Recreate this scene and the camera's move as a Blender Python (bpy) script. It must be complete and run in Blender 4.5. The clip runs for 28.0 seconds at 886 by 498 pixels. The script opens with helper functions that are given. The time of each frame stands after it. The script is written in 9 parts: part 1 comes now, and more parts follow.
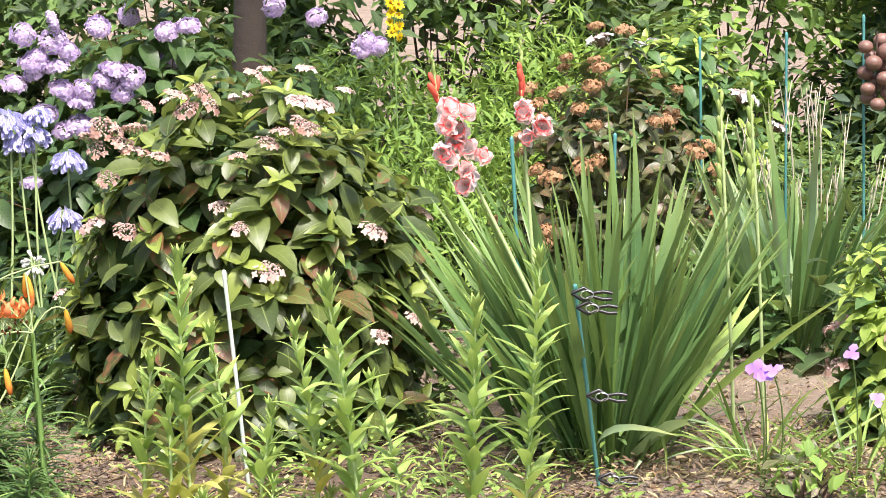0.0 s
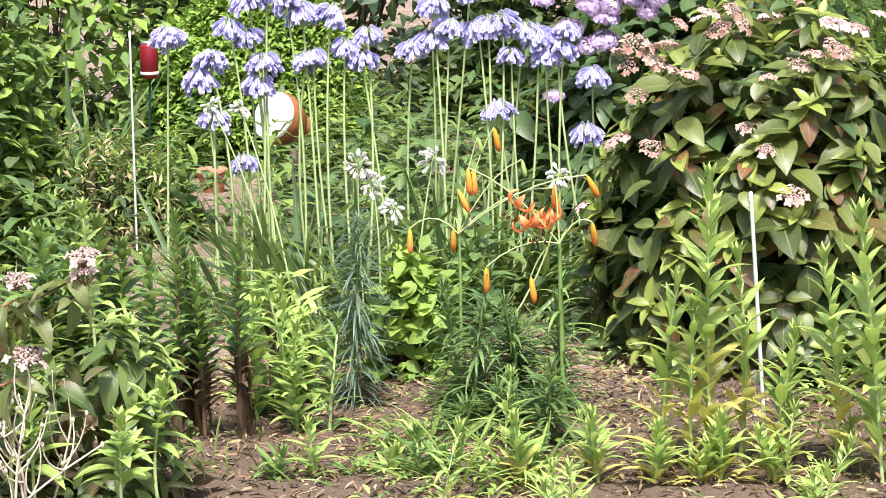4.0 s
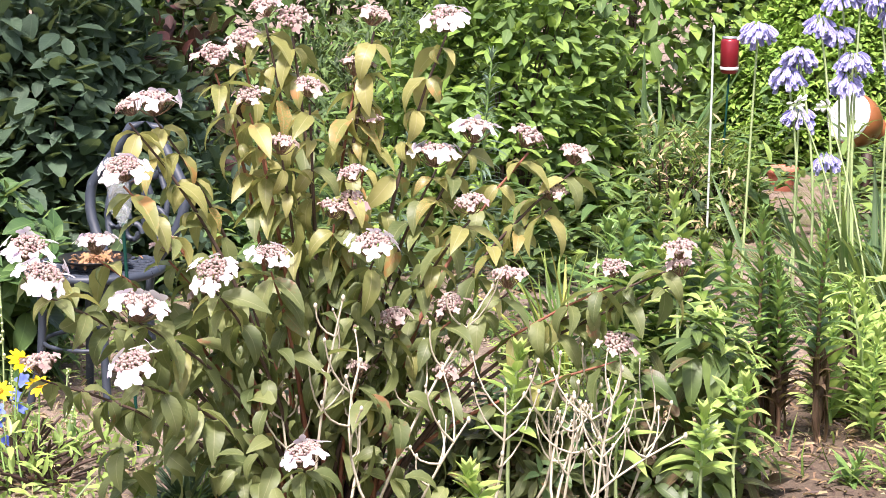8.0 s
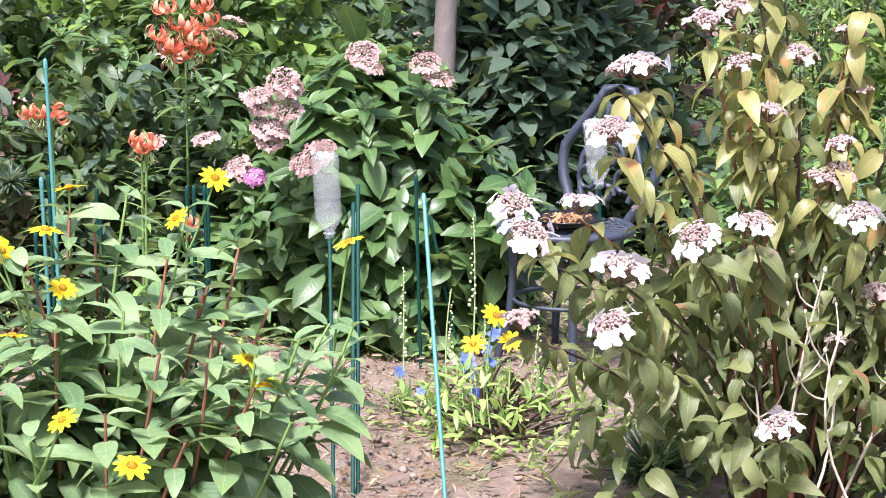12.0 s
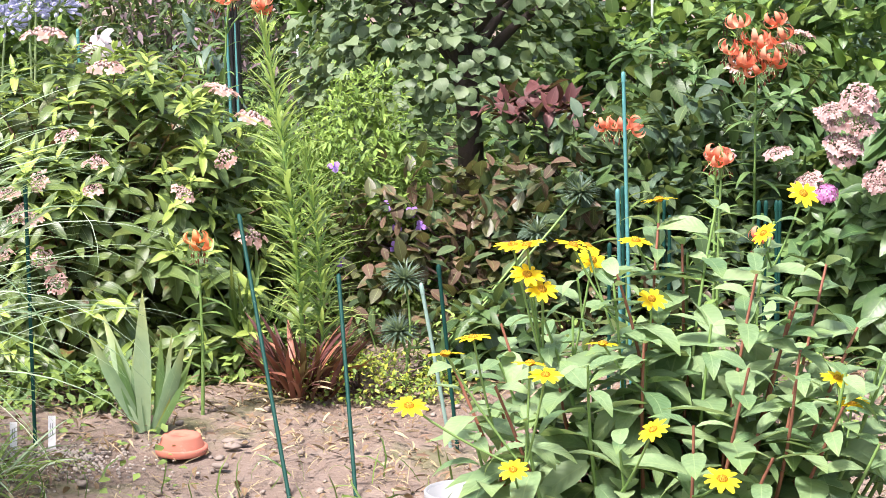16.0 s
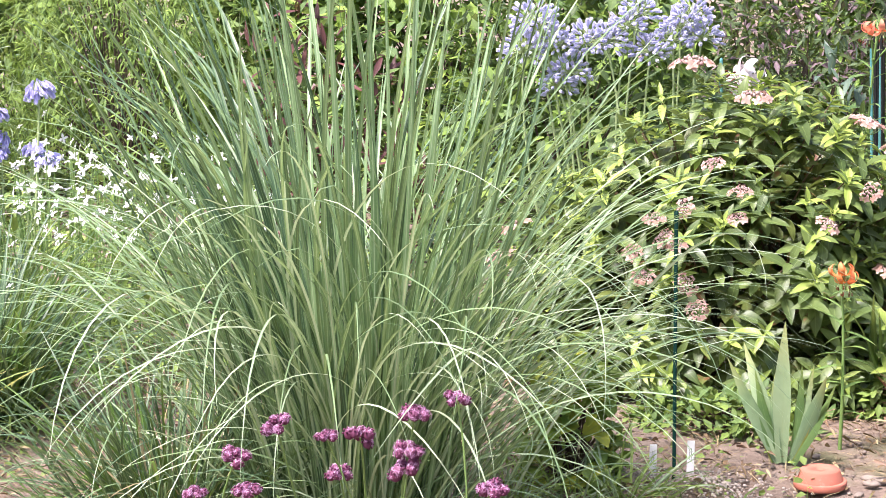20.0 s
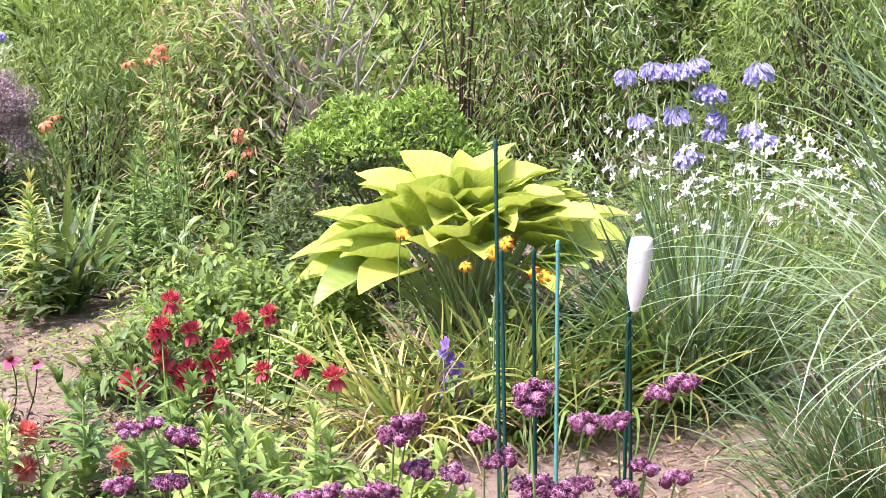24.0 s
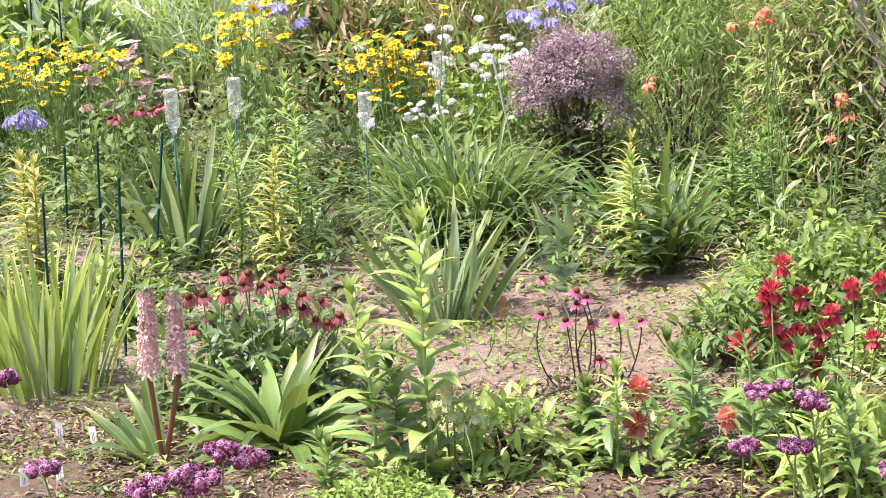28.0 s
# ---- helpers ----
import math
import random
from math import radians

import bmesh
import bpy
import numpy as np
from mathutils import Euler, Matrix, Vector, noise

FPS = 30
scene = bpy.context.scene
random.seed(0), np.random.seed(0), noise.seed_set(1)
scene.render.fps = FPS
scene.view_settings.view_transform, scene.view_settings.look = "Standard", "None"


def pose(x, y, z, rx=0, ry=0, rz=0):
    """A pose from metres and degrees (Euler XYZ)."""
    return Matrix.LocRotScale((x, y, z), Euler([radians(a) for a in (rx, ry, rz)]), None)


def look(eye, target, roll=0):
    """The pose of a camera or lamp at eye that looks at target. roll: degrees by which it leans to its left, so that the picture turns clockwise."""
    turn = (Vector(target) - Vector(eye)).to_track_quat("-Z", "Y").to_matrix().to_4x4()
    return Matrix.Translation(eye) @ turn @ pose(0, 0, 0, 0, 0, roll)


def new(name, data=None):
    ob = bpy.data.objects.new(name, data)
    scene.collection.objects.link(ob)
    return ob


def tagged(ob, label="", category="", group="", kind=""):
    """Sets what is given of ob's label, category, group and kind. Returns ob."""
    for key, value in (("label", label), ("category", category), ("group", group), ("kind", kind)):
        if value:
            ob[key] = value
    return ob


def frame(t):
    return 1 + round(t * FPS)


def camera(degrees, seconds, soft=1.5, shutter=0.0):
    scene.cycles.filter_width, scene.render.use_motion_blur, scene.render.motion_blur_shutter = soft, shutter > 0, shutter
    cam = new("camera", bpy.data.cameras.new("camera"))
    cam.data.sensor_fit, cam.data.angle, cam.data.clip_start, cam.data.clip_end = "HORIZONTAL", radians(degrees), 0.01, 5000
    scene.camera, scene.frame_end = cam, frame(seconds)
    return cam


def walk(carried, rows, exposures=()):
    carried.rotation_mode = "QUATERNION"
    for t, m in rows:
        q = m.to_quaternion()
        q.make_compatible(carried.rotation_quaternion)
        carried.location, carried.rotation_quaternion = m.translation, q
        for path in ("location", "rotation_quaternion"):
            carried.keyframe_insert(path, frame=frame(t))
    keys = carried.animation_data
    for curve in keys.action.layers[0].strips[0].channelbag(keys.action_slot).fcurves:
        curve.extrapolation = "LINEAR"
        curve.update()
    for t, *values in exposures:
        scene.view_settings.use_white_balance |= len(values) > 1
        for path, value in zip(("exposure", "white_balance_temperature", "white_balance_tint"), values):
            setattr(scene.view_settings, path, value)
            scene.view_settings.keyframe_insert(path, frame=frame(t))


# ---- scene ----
import itertools

# the camera: held at arm's length by someone who turns on the spot
EYE_HEIGHT = 1.6
cam = camera(24.25, 28.0, soft=0.85)
TURNS = [  # seconds, x, y, tilt, heading, lean
    (0.0, 0.3940, 0.3078, -8.415, -52.000, 1.730),
    (0.5, 0.3870, 0.3166, -8.612, -50.720, 1.679),
    (1.0, 0.3788, 0.3264, -8.872, -49.248, 1.620),
    (1.5, 0.3683, 0.3382, -9.229, -47.437, 1.518),
    (2.0, 0.3580, 0.3490, -9.515, -45.731, 1.442),
    (2.5, 0.3479, 0.3591, -9.762, -44.098, 1.254),
    (3.0, 0.3363, 0.3700, -10.019, -42.267, 0.993),
    (3.5, 0.3239, 0.3809, -10.185, -40.373, 0.950),
    (5.5, 0.2665, 0.4231, -10.600, -32.202, 0.622),
    (6.0, 0.2514, 0.4322, -10.593, -30.185, 0.525),
    (6.5, 0.2351, 0.4413, -10.510, -28.042, 0.360),
    (7.0, 0.2204, 0.4488, -10.372, -26.159, 0.279),
    (7.5, 0.2080, 0.4547, -10.311, -24.580, -0.093),
    (8.0, 0.1975, 0.4593, -10.343, -23.269, -0.131),
    (8.5, 0.1885, 0.4631, -10.411, -22.149, -0.274),
    (9.0, 0.1796, 0.4666, -10.475, -21.052, -0.326),
    (9.5, 0.1695, 0.4704, -10.556, -19.821, -0.450),
    (10.0, 0.1575, 0.4745, -10.583, -18.360, -0.535),
    (10.5, 0.1438, 0.4789, -10.733, -16.710, -0.598),
    (11.0, 0.1293, 0.4830, -10.954, -14.985, -0.559),
    (11.5, 0.1131, 0.4870, -11.180, -13.069, -0.598),
    (12.0, 0.0956, 0.4908, -11.389, -11.027, -0.503),
    (12.5, 0.0792, 0.4937, -11.471, -9.109, -0.286),
    (14.5, 0.0176, 0.4997, -11.122, -2.018, 0.897),
    (15.0, 0.0010, 0.5000, -11.037, -0.118, 0.874),
    (15.5, -0.0154, 0.4998, -11.016, 1.768, 0.776),
    (16.0, -0.0329, 0.4989, -10.985, 3.768, 0.607),
    (16.5, -0.0497, 0.4975, -10.961, 5.703, 0.666),
    (17.0, -0.0664, 0.4956, -10.864, 7.635, 0.768),
    (17.5, -0.0831, 0.4930, -10.704, 9.571, 0.826),
    (18.0, -0.1002, 0.4899, -10.533, 11.561, 0.937),
    (18.5, -0.1192, 0.4856, -10.346, 13.788, 1.022),
    (19.0, -0.1380, 0.4806, -10.204, 16.026, 1.208),
    (19.5, -0.1569, 0.4747, -10.050, 18.288, 1.191),
    (20.0, -0.1742, 0.4687, -9.895, 20.395, 1.125),
    (20.5, -0.1922, 0.4616, -9.805, 22.606, 1.186),
    (22.5, -0.2615, 0.4262, -9.652, 31.527, 1.784),
    (23.0, -0.2797, 0.4144, -9.665, 34.018, 1.794),
    (23.5, -0.2972, 0.4021, -9.745, 36.465, 1.838),
    (24.0, -0.3146, 0.3886, -9.809, 38.987, 2.042),
    (24.5, -0.3316, 0.3743, -9.839, 41.537, 2.116),
    (25.0, -0.3454, 0.3615, -9.813, 43.698, 2.208),
    (25.5, -0.3584, 0.3487, -9.832, 45.787, 2.301),
    (26.0, -0.3700, 0.3363, -9.859, 47.727, 2.362),
    (26.5, -0.3813, 0.3234, -9.941, 49.700, 2.363),
    (27.0, -0.3917, 0.3108, -10.044, 51.574, 2.573),
    (27.5, -0.4010, 0.2987, -10.076, 53.315, 2.690),
    (28.0, -0.4084, 0.2885, -10.136, 54.765, 2.809),
]
walk(cam, [(t, pose(x, y, EYE_HEIGHT, 90 + tilt, 0, head) @ pose(0, 0, 0, 0, 0, -lean)) for t, x, y, tilt, head, lean in TURNS],
     exposures=((0.0, 1.1, 6600, 13), (7.0, 1.16, 6550, 19), (9.0, 1.24, 6600, 22), (12.0, 1.22, 6050, 22), (16.0, 1.28, 6400, 19), (20.0, 1.31, 6400, 24), (24.0, 1.24, 6350, 28), (28.0, 1.26, 6650, 24)))

# ---------------------------------------------------------------- daylight: bright, thin cloud
SUN_UP, SUN_SIDE = 64, 215
world = bpy.data.worlds.new("sky")
scene.world = world
world.use_nodes = True
wn = world.node_tree.nodes
sky = wn.new("ShaderNodeTexSky")
sky.sky_type, sky.sun_disc = "NISHITA", False
sky.sun_elevation, sky.sun_rotation = radians(SUN_UP), radians(SUN_SIDE)
sky.air_density, sky.dust_density, sky.ozone_density = 1.0, 4.0, 0.6
wn["Background"].inputs["Strength"].default_value = 0.13
world.node_tree.links.new(sky.outputs["Color"], wn["Background"].inputs["Color"])
sun = new("sun", bpy.data.lights.new("sun", "SUN"))
sun.data.energy, sun.data.angle, sun.data.color = 4.1, radians(10), (1.0, 0.97, 0.93)
sun_way = Vector((math.sin(radians(SUN_SIDE)) * math.cos(radians(SUN_UP)), math.cos(radians(SUN_SIDE)) * math.cos(radians(SUN_UP)), math.sin(radians(SUN_UP))))
sun.matrix_world = look(sun_way * 30, (0, 0, 0))

# ---------------------------------------------------------------- materials
MATS = {}


class Nodes:
    """A short way to write node materials."""

    def __init__(self, name):
        self.mat = bpy.data.materials.new(name)
        self.mat.use_nodes = True
        self.tree = self.mat.node_tree
        self.bsdf = self.tree.nodes["Principled BSDF"]
        self.out = self.tree.nodes["Material Output"]

    def add(self, kind, props=None, **ins):
        n = self.tree.nodes.new("ShaderNode" + kind)
        props = props or {}
        if "operation" in props:
            n.operation, n.use_clamp = props["operation"], props.get("use_clamp", False)
        if "data_type" in props:
            n.data_type = props["data_type"]
        if "interpolation_type" in props:
            n.interpolation_type, n.clamp = props["interpolation_type"], True
        if "attribute_name" in props:
            n.attribute_name = props["attribute_name"]
        for k, v in ins.items():
            self.put(n, k.replace("_", " "), v)
        return n

    def put(self, n, key, v):
        sock = n.inputs[int(key)] if key.isdigit() else n.inputs[key]
        if isinstance(v, bpy.types.NodeSocket):
            self.tree.links.new(v, sock)
        else:
            sock.default_value = (*v, 1) if isinstance(v, tuple) and len(v) == 3 and sock.type == "RGBA" else v

    def math(self, op, a, b=0.0, c=0.0, clamp=False):
        n = self.add("Math", {"operation": op, "use_clamp": clamp})
        for i, v in enumerate((a, b, c)):
            self.put(n, str(i), v)
        return n.outputs[0]

    def mix(self, f, a, b):
        n = self.add("Mix", {"data_type": "RGBA"})
        self.put(n, "0", f), self.put(n, "6", a), self.put(n, "7", b)
        return n.outputs[2]

    def ramp(self, v, lo, hi):
        n = self.add("MapRange", {"clamp": True, "interpolation_type": "SMOOTHSTEP"})
        for k, x in (("0", v), ("1", lo), ("2", hi), ("3", 0.0), ("4", 1.0)):
            self.put(n, k, x)
        return n.outputs[0]

    def noise(self, scale, detail=4.0, rough=0.6, coords=None):
        n = self.add("TexNoise", Scale=scale, Detail=detail, Roughness=rough)
        if coords is not None:
            self.put(n, "Vector", coords)
        return n.outputs["Fac"]

    def bump(self, height, strength, distance):
        return self.add("Bump", Strength=strength, Distance=distance, Height=height).outputs["Normal"]

    def chance(self):
        """A number for each piece, be it an object or an island of a joined mesh."""
        a = self.add("ObjectInfo").outputs["Random"]
        b = self.add("NewGeometry").outputs["Random Per Island"]
        return self.math("FRACT", self.math("ADD", a, b))


def leaf_mat(name, young, old, rib=(0.25, 0.32, 0.12), rib_wide=0.07, thin=0.3, gloss=0.42, veins=0.5, spots=None, spot_share=0.0, tip=None):
    """A leaf: two greens by chance and by age, a pale midrib, side veins, blotches, some light through it."""
    m = Nodes(name)
    at = m.add("Attribute", {"attribute_name": "lf"}).outputs["Vector"]
    sep = m.add("SeparateXYZ", Vector=at)
    across, along = m.math("ABSOLUTE", sep.outputs[0]), sep.outputs[1]
    pos = m.add("TexCoord").outputs["Object"]
    c = m.chance()
    blotch = m.noise(9.0, 3.0, 0.6, pos)
    base = m.mix(m.math("ADD", m.math("MULTIPLY", c, 0.8), m.math("MULTIPLY", m.math("SUBTRACT", blotch, 0.5), 0.9), clamp=True), old, young)
    if spots:
        far = m.ramp(m.math("ADD", m.math("MULTIPLY", m.noise(31.0, 2.0, 0.5, pos), 0.6), m.math("MULTIPLY", m.math("FRACT", m.math("MULTIPLY", c, 17.3)), 0.5)), 0.98 - spot_share, 1.04 - spot_share)
        base = m.mix(far, base, spots)
    if tip:
        base = m.mix(m.math("MULTIPLY", m.ramp(along, 0.55, 1.0), 0.8), base, tip)
    wave = m.math("SINE", m.math("MULTIPLY", m.math("SUBTRACT", along, m.math("MULTIPLY", across, 0.22)), 62.0))
    base = m.mix(m.math("MULTIPLY", m.ramp(wave, 0.55, 1.0), 0.22 * veins), base, rib)
    base = m.mix(m.math("MULTIPLY", m.ramp(across, rib_wide, rib_wide * 0.35), 0.6), base, rib)
    m.put(m.bsdf, "Base Color", base)
    m.put(m.bsdf, "Roughness", m.math("ADD", gloss - 0.12, m.math("MULTIPLY", blotch, 0.22)))
    m.put(m.bsdf, "Specular IOR Level", 0.45)
    m.put(m.bsdf, "Normal", m.bump(wave, 0.25 * veins, 0.002))
    glow = m.add("BsdfTranslucent")
    m.put(glow, "Color", m.mix(0.35, base, (0.42, 0.5, 0.1)))
    both = m.add("MixShader")
    m.put(both, "0", thin), m.put(both, "1", m.bsdf.outputs[0]), m.put(both, "2", glow.outputs[0])
    m.tree.links.new(both.outputs[0], m.out.inputs["Surface"])
    MATS[name] = m.mat
    return m.mat


def petal_mat(name, inner, outer, odd=None, thin=0.3, edge=(0.35, 0.9), rough=0.55):
    """A petal: one colour at its foot, another at its rim, a third on some petals."""
    m = Nodes(name)
    at = m.add("Attribute", {"attribute_name": "lf"}).outputs["Vector"]
    sep = m.add("SeparateXYZ", Vector=at)
    c = m.chance()
    pos = m.add("TexCoord").outputs["Object"]
    col = m.mix(m.ramp(m.math("ADD", sep.outputs[1], m.math("MULTIPLY", m.noise(60.0, 2.0, 0.5, pos), 0.25)), edge[0], edge[1] + 0.2), inner, outer)
    if odd:
        col = m.mix(m.math("MULTIPLY", m.ramp(c, 0.35, 1.0), 0.85), col, odd)
    m.put(m.bsdf, "Base Color", col), m.put(m.bsdf, "Roughness", rough), m.put(m.bsdf, "Specular IOR Level", 0.2)
    glow = m.add("BsdfTranslucent")
    m.put(glow, "Color", col)
    both = m.add("MixShader")
    m.put(both, "0", thin), m.put(both, "1", m.bsdf.outputs[0]), m.put(both, "2", glow.outputs[0])
    m.tree.links.new(both.outputs[0], m.out.inputs["Surface"])
    MATS[name] = m.mat
    return m.mat


def solid_mat(name, a, b, scale=20.0, rough=0.6, metal=0.0, relief=0.2, depth=0.002, wear=None, spec=0.5):
    """A solid with grain at two scales and a little wear."""
    m = Nodes(name)
    pos = m.add("TexCoord").outputs["Object"]
    fine, wide = m.noise(scale, 5.0, 0.65, pos), m.noise(scale * 0.18, 3.0, 0.5, pos)
    col = m.mix(m.math("ADD", m.math("MULTIPLY", fine, 0.6), m.math("MULTIPLY", wide, 0.5), -0.05), a, b)
    if wear:
        col = m.mix(m.ramp(m.noise(scale * 0.6, 6.0, 0.7, pos), 0.6, 0.72), col, wear)
    m.put(m.bsdf, "Base Color", col), m.put(m.bsdf, "Roughness", m.math("ADD", rough - 0.08, m.math("MULTIPLY", fine, 0.16)))
    m.put(m.bsdf, "Metallic", metal), m.put(m.bsdf, "Specular IOR Level", spec)
    m.put(m.bsdf, "Normal", m.bump(fine, relief, depth))
    MATS[name] = m.mat
    return m.mat


def plastic_mat(name, tint=(0.93, 0.96, 0.96), rough=0.12, alpha=0.45):
    """Thin clear plastic of a drink bottle, scuffed and a bit milky."""
    m = Nodes(name)
    pos = m.add("TexCoord").outputs["Object"]
    n = m.noise(30.0, 3.0, 0.6, pos)
    m.put(m.bsdf, "Base Color", tint), m.put(m.bsdf, "Roughness", m.math("ADD", rough, m.math("MULTIPLY", n, 0.15)))
    m.put(m.bsdf, "Specular IOR Level", 0.8)
    clear = m.add("BsdfTransparent")
    both = m.add("MixShader")
    m.put(both, "0", m.math("ADD", alpha - 0.06, m.math("MULTIPLY", n, 0.12))), m.put(both, "1", clear.outputs[0]), m.put(both, "2", m.bsdf.outputs[0])
    m.tree.links.new(both.outputs[0], m.out.inputs["Surface"])
    MATS[name] = m.mat
    return m.mat


def soil_mat():
    """Dry trodden earth with grit, damp darker patches and a thin film of moss."""
    m = Nodes("soil")
    pos = m.add("TexCoord").outputs["Object"]
    wide, mid, fine = m.noise(0.55, 4.0, 0.6, pos), m.noise(4.5, 5.0, 0.65, pos), m.noise(55.0, 6.0, 0.75, pos)
    col = m.mix(m.ramp(wide, 0.35, 0.65), (0.25, 0.19, 0.15), (0.19, 0.14, 0.105))
    col = m.mix(m.ramp(mid, 0.42, 0.7), col, (0.29, 0.23, 0.185))
    col = m.mix(m.math("MULTIPLY", m.ramp(fine, 0.5, 0.75), 0.6), col, (0.36, 0.3, 0.245))
    col = m.mix(m.math("MULTIPLY", m.ramp(fine, 0.46, 0.3), 0.75), col, (0.09, 0.06, 0.04))
    col = m.mix(m.math("MULTIPLY", m.ramp(m.noise(1.6, 5.0, 0.7, pos), 0.54, 0.66), 0.55), col, (0.11, 0.14, 0.045))
    m.put(m.bsdf, "Base Color", col), m.put(m.bsdf, "Roughness", 0.95), m.put(m.bsdf, "Specular IOR Level", 0.15)
    h = m.math("ADD", m.math("MULTIPLY", mid, 1.2), m.math("MULTIPLY", fine, 0.5))
    m.put(m.bsdf, "Normal", m.bump(h, 0.9, 0.03))
    MATS["soil"] = m.mat


soil_mat()
solid_mat("soil_bed", (0.06, 0.043, 0.032), (0.15, 0.112, 0.082), 34, 0.95, relief=0.9, depth=0.02, wear=(0.17, 0.13, 0.1), spec=0.15)
# foliage: young, old
leaf_mat("hyd_red", (0.17, 0.215, 0.055), (0.045, 0.07, 0.02), rib=(0.24, 0.3, 0.1), spots=(0.19, 0.085, 0.04), spot_share=0.24, gloss=0.44, veins=0.22)
leaf_mat("hyd_tip", (0.42, 0.52, 0.12), (0.25, 0.36, 0.07), rib=(0.4, 0.5, 0.15), thin=0.35)
leaf_mat("hyd_olive", (0.33, 0.4, 0.085), (0.15, 0.2, 0.04), rib=(0.32, 0.38, 0.12), veins=0.2)
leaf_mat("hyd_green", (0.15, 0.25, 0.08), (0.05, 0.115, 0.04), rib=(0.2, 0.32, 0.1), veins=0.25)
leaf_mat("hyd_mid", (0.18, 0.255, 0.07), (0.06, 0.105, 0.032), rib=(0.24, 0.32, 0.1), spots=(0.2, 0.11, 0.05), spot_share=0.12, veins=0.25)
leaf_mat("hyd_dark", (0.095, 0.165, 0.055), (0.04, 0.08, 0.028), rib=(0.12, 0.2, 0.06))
leaf_mat("sword", (0.17, 0.29, 0.095), (0.07, 0.155, 0.055), rib=(0.2, 0.32, 0.12), rib_wide=0.05, veins=0.0, tip=(0.2, 0.27, 0.07))
leaf_mat("sword_pale", (0.34, 0.46, 0.26), (0.19, 0.3, 0.16), rib=(0.3, 0.4, 0.2), rib_wide=0.04, veins=0.0, tip=(0.36, 0.38, 0.13))
leaf_mat("strap", (0.16, 0.26, 0.05), (0.07, 0.14, 0.03), veins=0.0, rib_wide=0.1, tip=(0.24, 0.3, 0.07))
leaf_mat("strap_deep", (0.13, 0.25, 0.05), (0.05, 0.12, 0.025), veins=0.0, rib_wide=0.1, rib=(0.16, 0.27, 0.07))
leaf_mat("strap_blue", (0.13, 0.22, 0.085), (0.065, 0.13, 0.055), veins=0.0, rib_wide=0.1)
leaf_mat("strap_yellow", (0.4, 0.42, 0.09), (0.2, 0.26, 0.05), veins=0.0, tip=(0.42, 0.34, 0.12))
leaf_mat("grass_dark", (0.1, 0.18, 0.09), (0.04, 0.09, 0.045), veins=0.0, rib=(0.25, 0.36, 0.18), rib_wide=0.2, thin=0.2)
leaf_mat("grass", (0.26, 0.39, 0.18), (0.12, 0.215, 0.095), veins=0.0, rib=(0.42, 0.52, 0.32), rib_wide=0.25, thin=0.3)
leaf_mat("grass_pale", (0.52, 0.62, 0.42), (0.28, 0.42, 0.24), veins=0.0, rib=(0.6, 0.62, 0.42), rib_wide=0.35, thin=0.3)
leaf_mat("lily_light", (0.44, 0.58, 0.17), (0.25, 0.39, 0.1), veins=0.0, rib=(0.42, 0.54, 0.18), thin=0.38, tip=(0.46, 0.58, 0.16))
leaf_mat("lily_green", (0.23, 0.37, 0.1), (0.11, 0.21, 0.055), veins=0.0, rib=(0.26, 0.38, 0.12))
leaf_mat("lily_dark", (0.15, 0.25, 0.08), (0.07, 0.14, 0.045), veins=0.0)
leaf_mat("lily_yellow", (0.62, 0.58, 0.18), (0.46, 0.44, 0.12), veins=0.0, thin=0.35)
leaf_mat("needle_blue", (0.16, 0.23, 0.17), (0.08, 0.135, 0.1), veins=0.0)
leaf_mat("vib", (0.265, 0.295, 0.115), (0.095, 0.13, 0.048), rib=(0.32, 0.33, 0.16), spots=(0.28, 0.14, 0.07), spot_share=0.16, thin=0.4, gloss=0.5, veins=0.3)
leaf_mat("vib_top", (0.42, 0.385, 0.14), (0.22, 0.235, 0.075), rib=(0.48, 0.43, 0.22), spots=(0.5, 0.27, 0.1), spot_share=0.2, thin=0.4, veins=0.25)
leaf_mat("bush_light", (0.32, 0.47, 0.09), (0.14, 0.25, 0.045), veins=0.0, thin=0.35, gloss=0.66)
leaf_mat("bush_fresh", (0.33, 0.5, 0.085), (0.13, 0.26, 0.035), veins=0.0, thin=0.3, gloss=0.66)
leaf_mat("bush_mid", (0.18, 0.28, 0.075), (0.07, 0.14, 0.04), veins=0.0, gloss=0.66)
leaf_mat("bush_dark", (0.1, 0.16, 0.06), (0.036, 0.066, 0.026), veins=0.0, gloss=0.66)
leaf_mat("bush_blue", (0.1, 0.16, 0.095), (0.04, 0.08, 0.05), rib=(0.12, 0.18, 0.1), rib_wide=0.05, gloss=0.66)
leaf_mat("bush_purple", (0.26, 0.18, 0.2), (0.09, 0.055, 0.07), veins=0.0, thin=0.2, gloss=0.66)
leaf_mat("maroon", (0.15, 0.05, 0.045), (0.06, 0.02, 0.02), rib=(0.18, 0.07, 0.06), thin=0.12, gloss=0.62, veins=0.1)
leaf_mat("brown_leaf", (0.15, 0.08, 0.05), (0.07, 0.042, 0.026), thin=0.2, gloss=0.7)
leaf_mat("olive_leaf", (0.12, 0.12, 0.05), (0.05, 0.06, 0.025), thin=0.2, spots=(0.14, 0.09, 0.05), spot_share=0.3)
leaf_mat("round_leaf", (0.19, 0.255, 0.12), (0.07, 0.12, 0.055), rib=(0.18, 0.24, 0.12), gloss=0.55, veins=0.1)
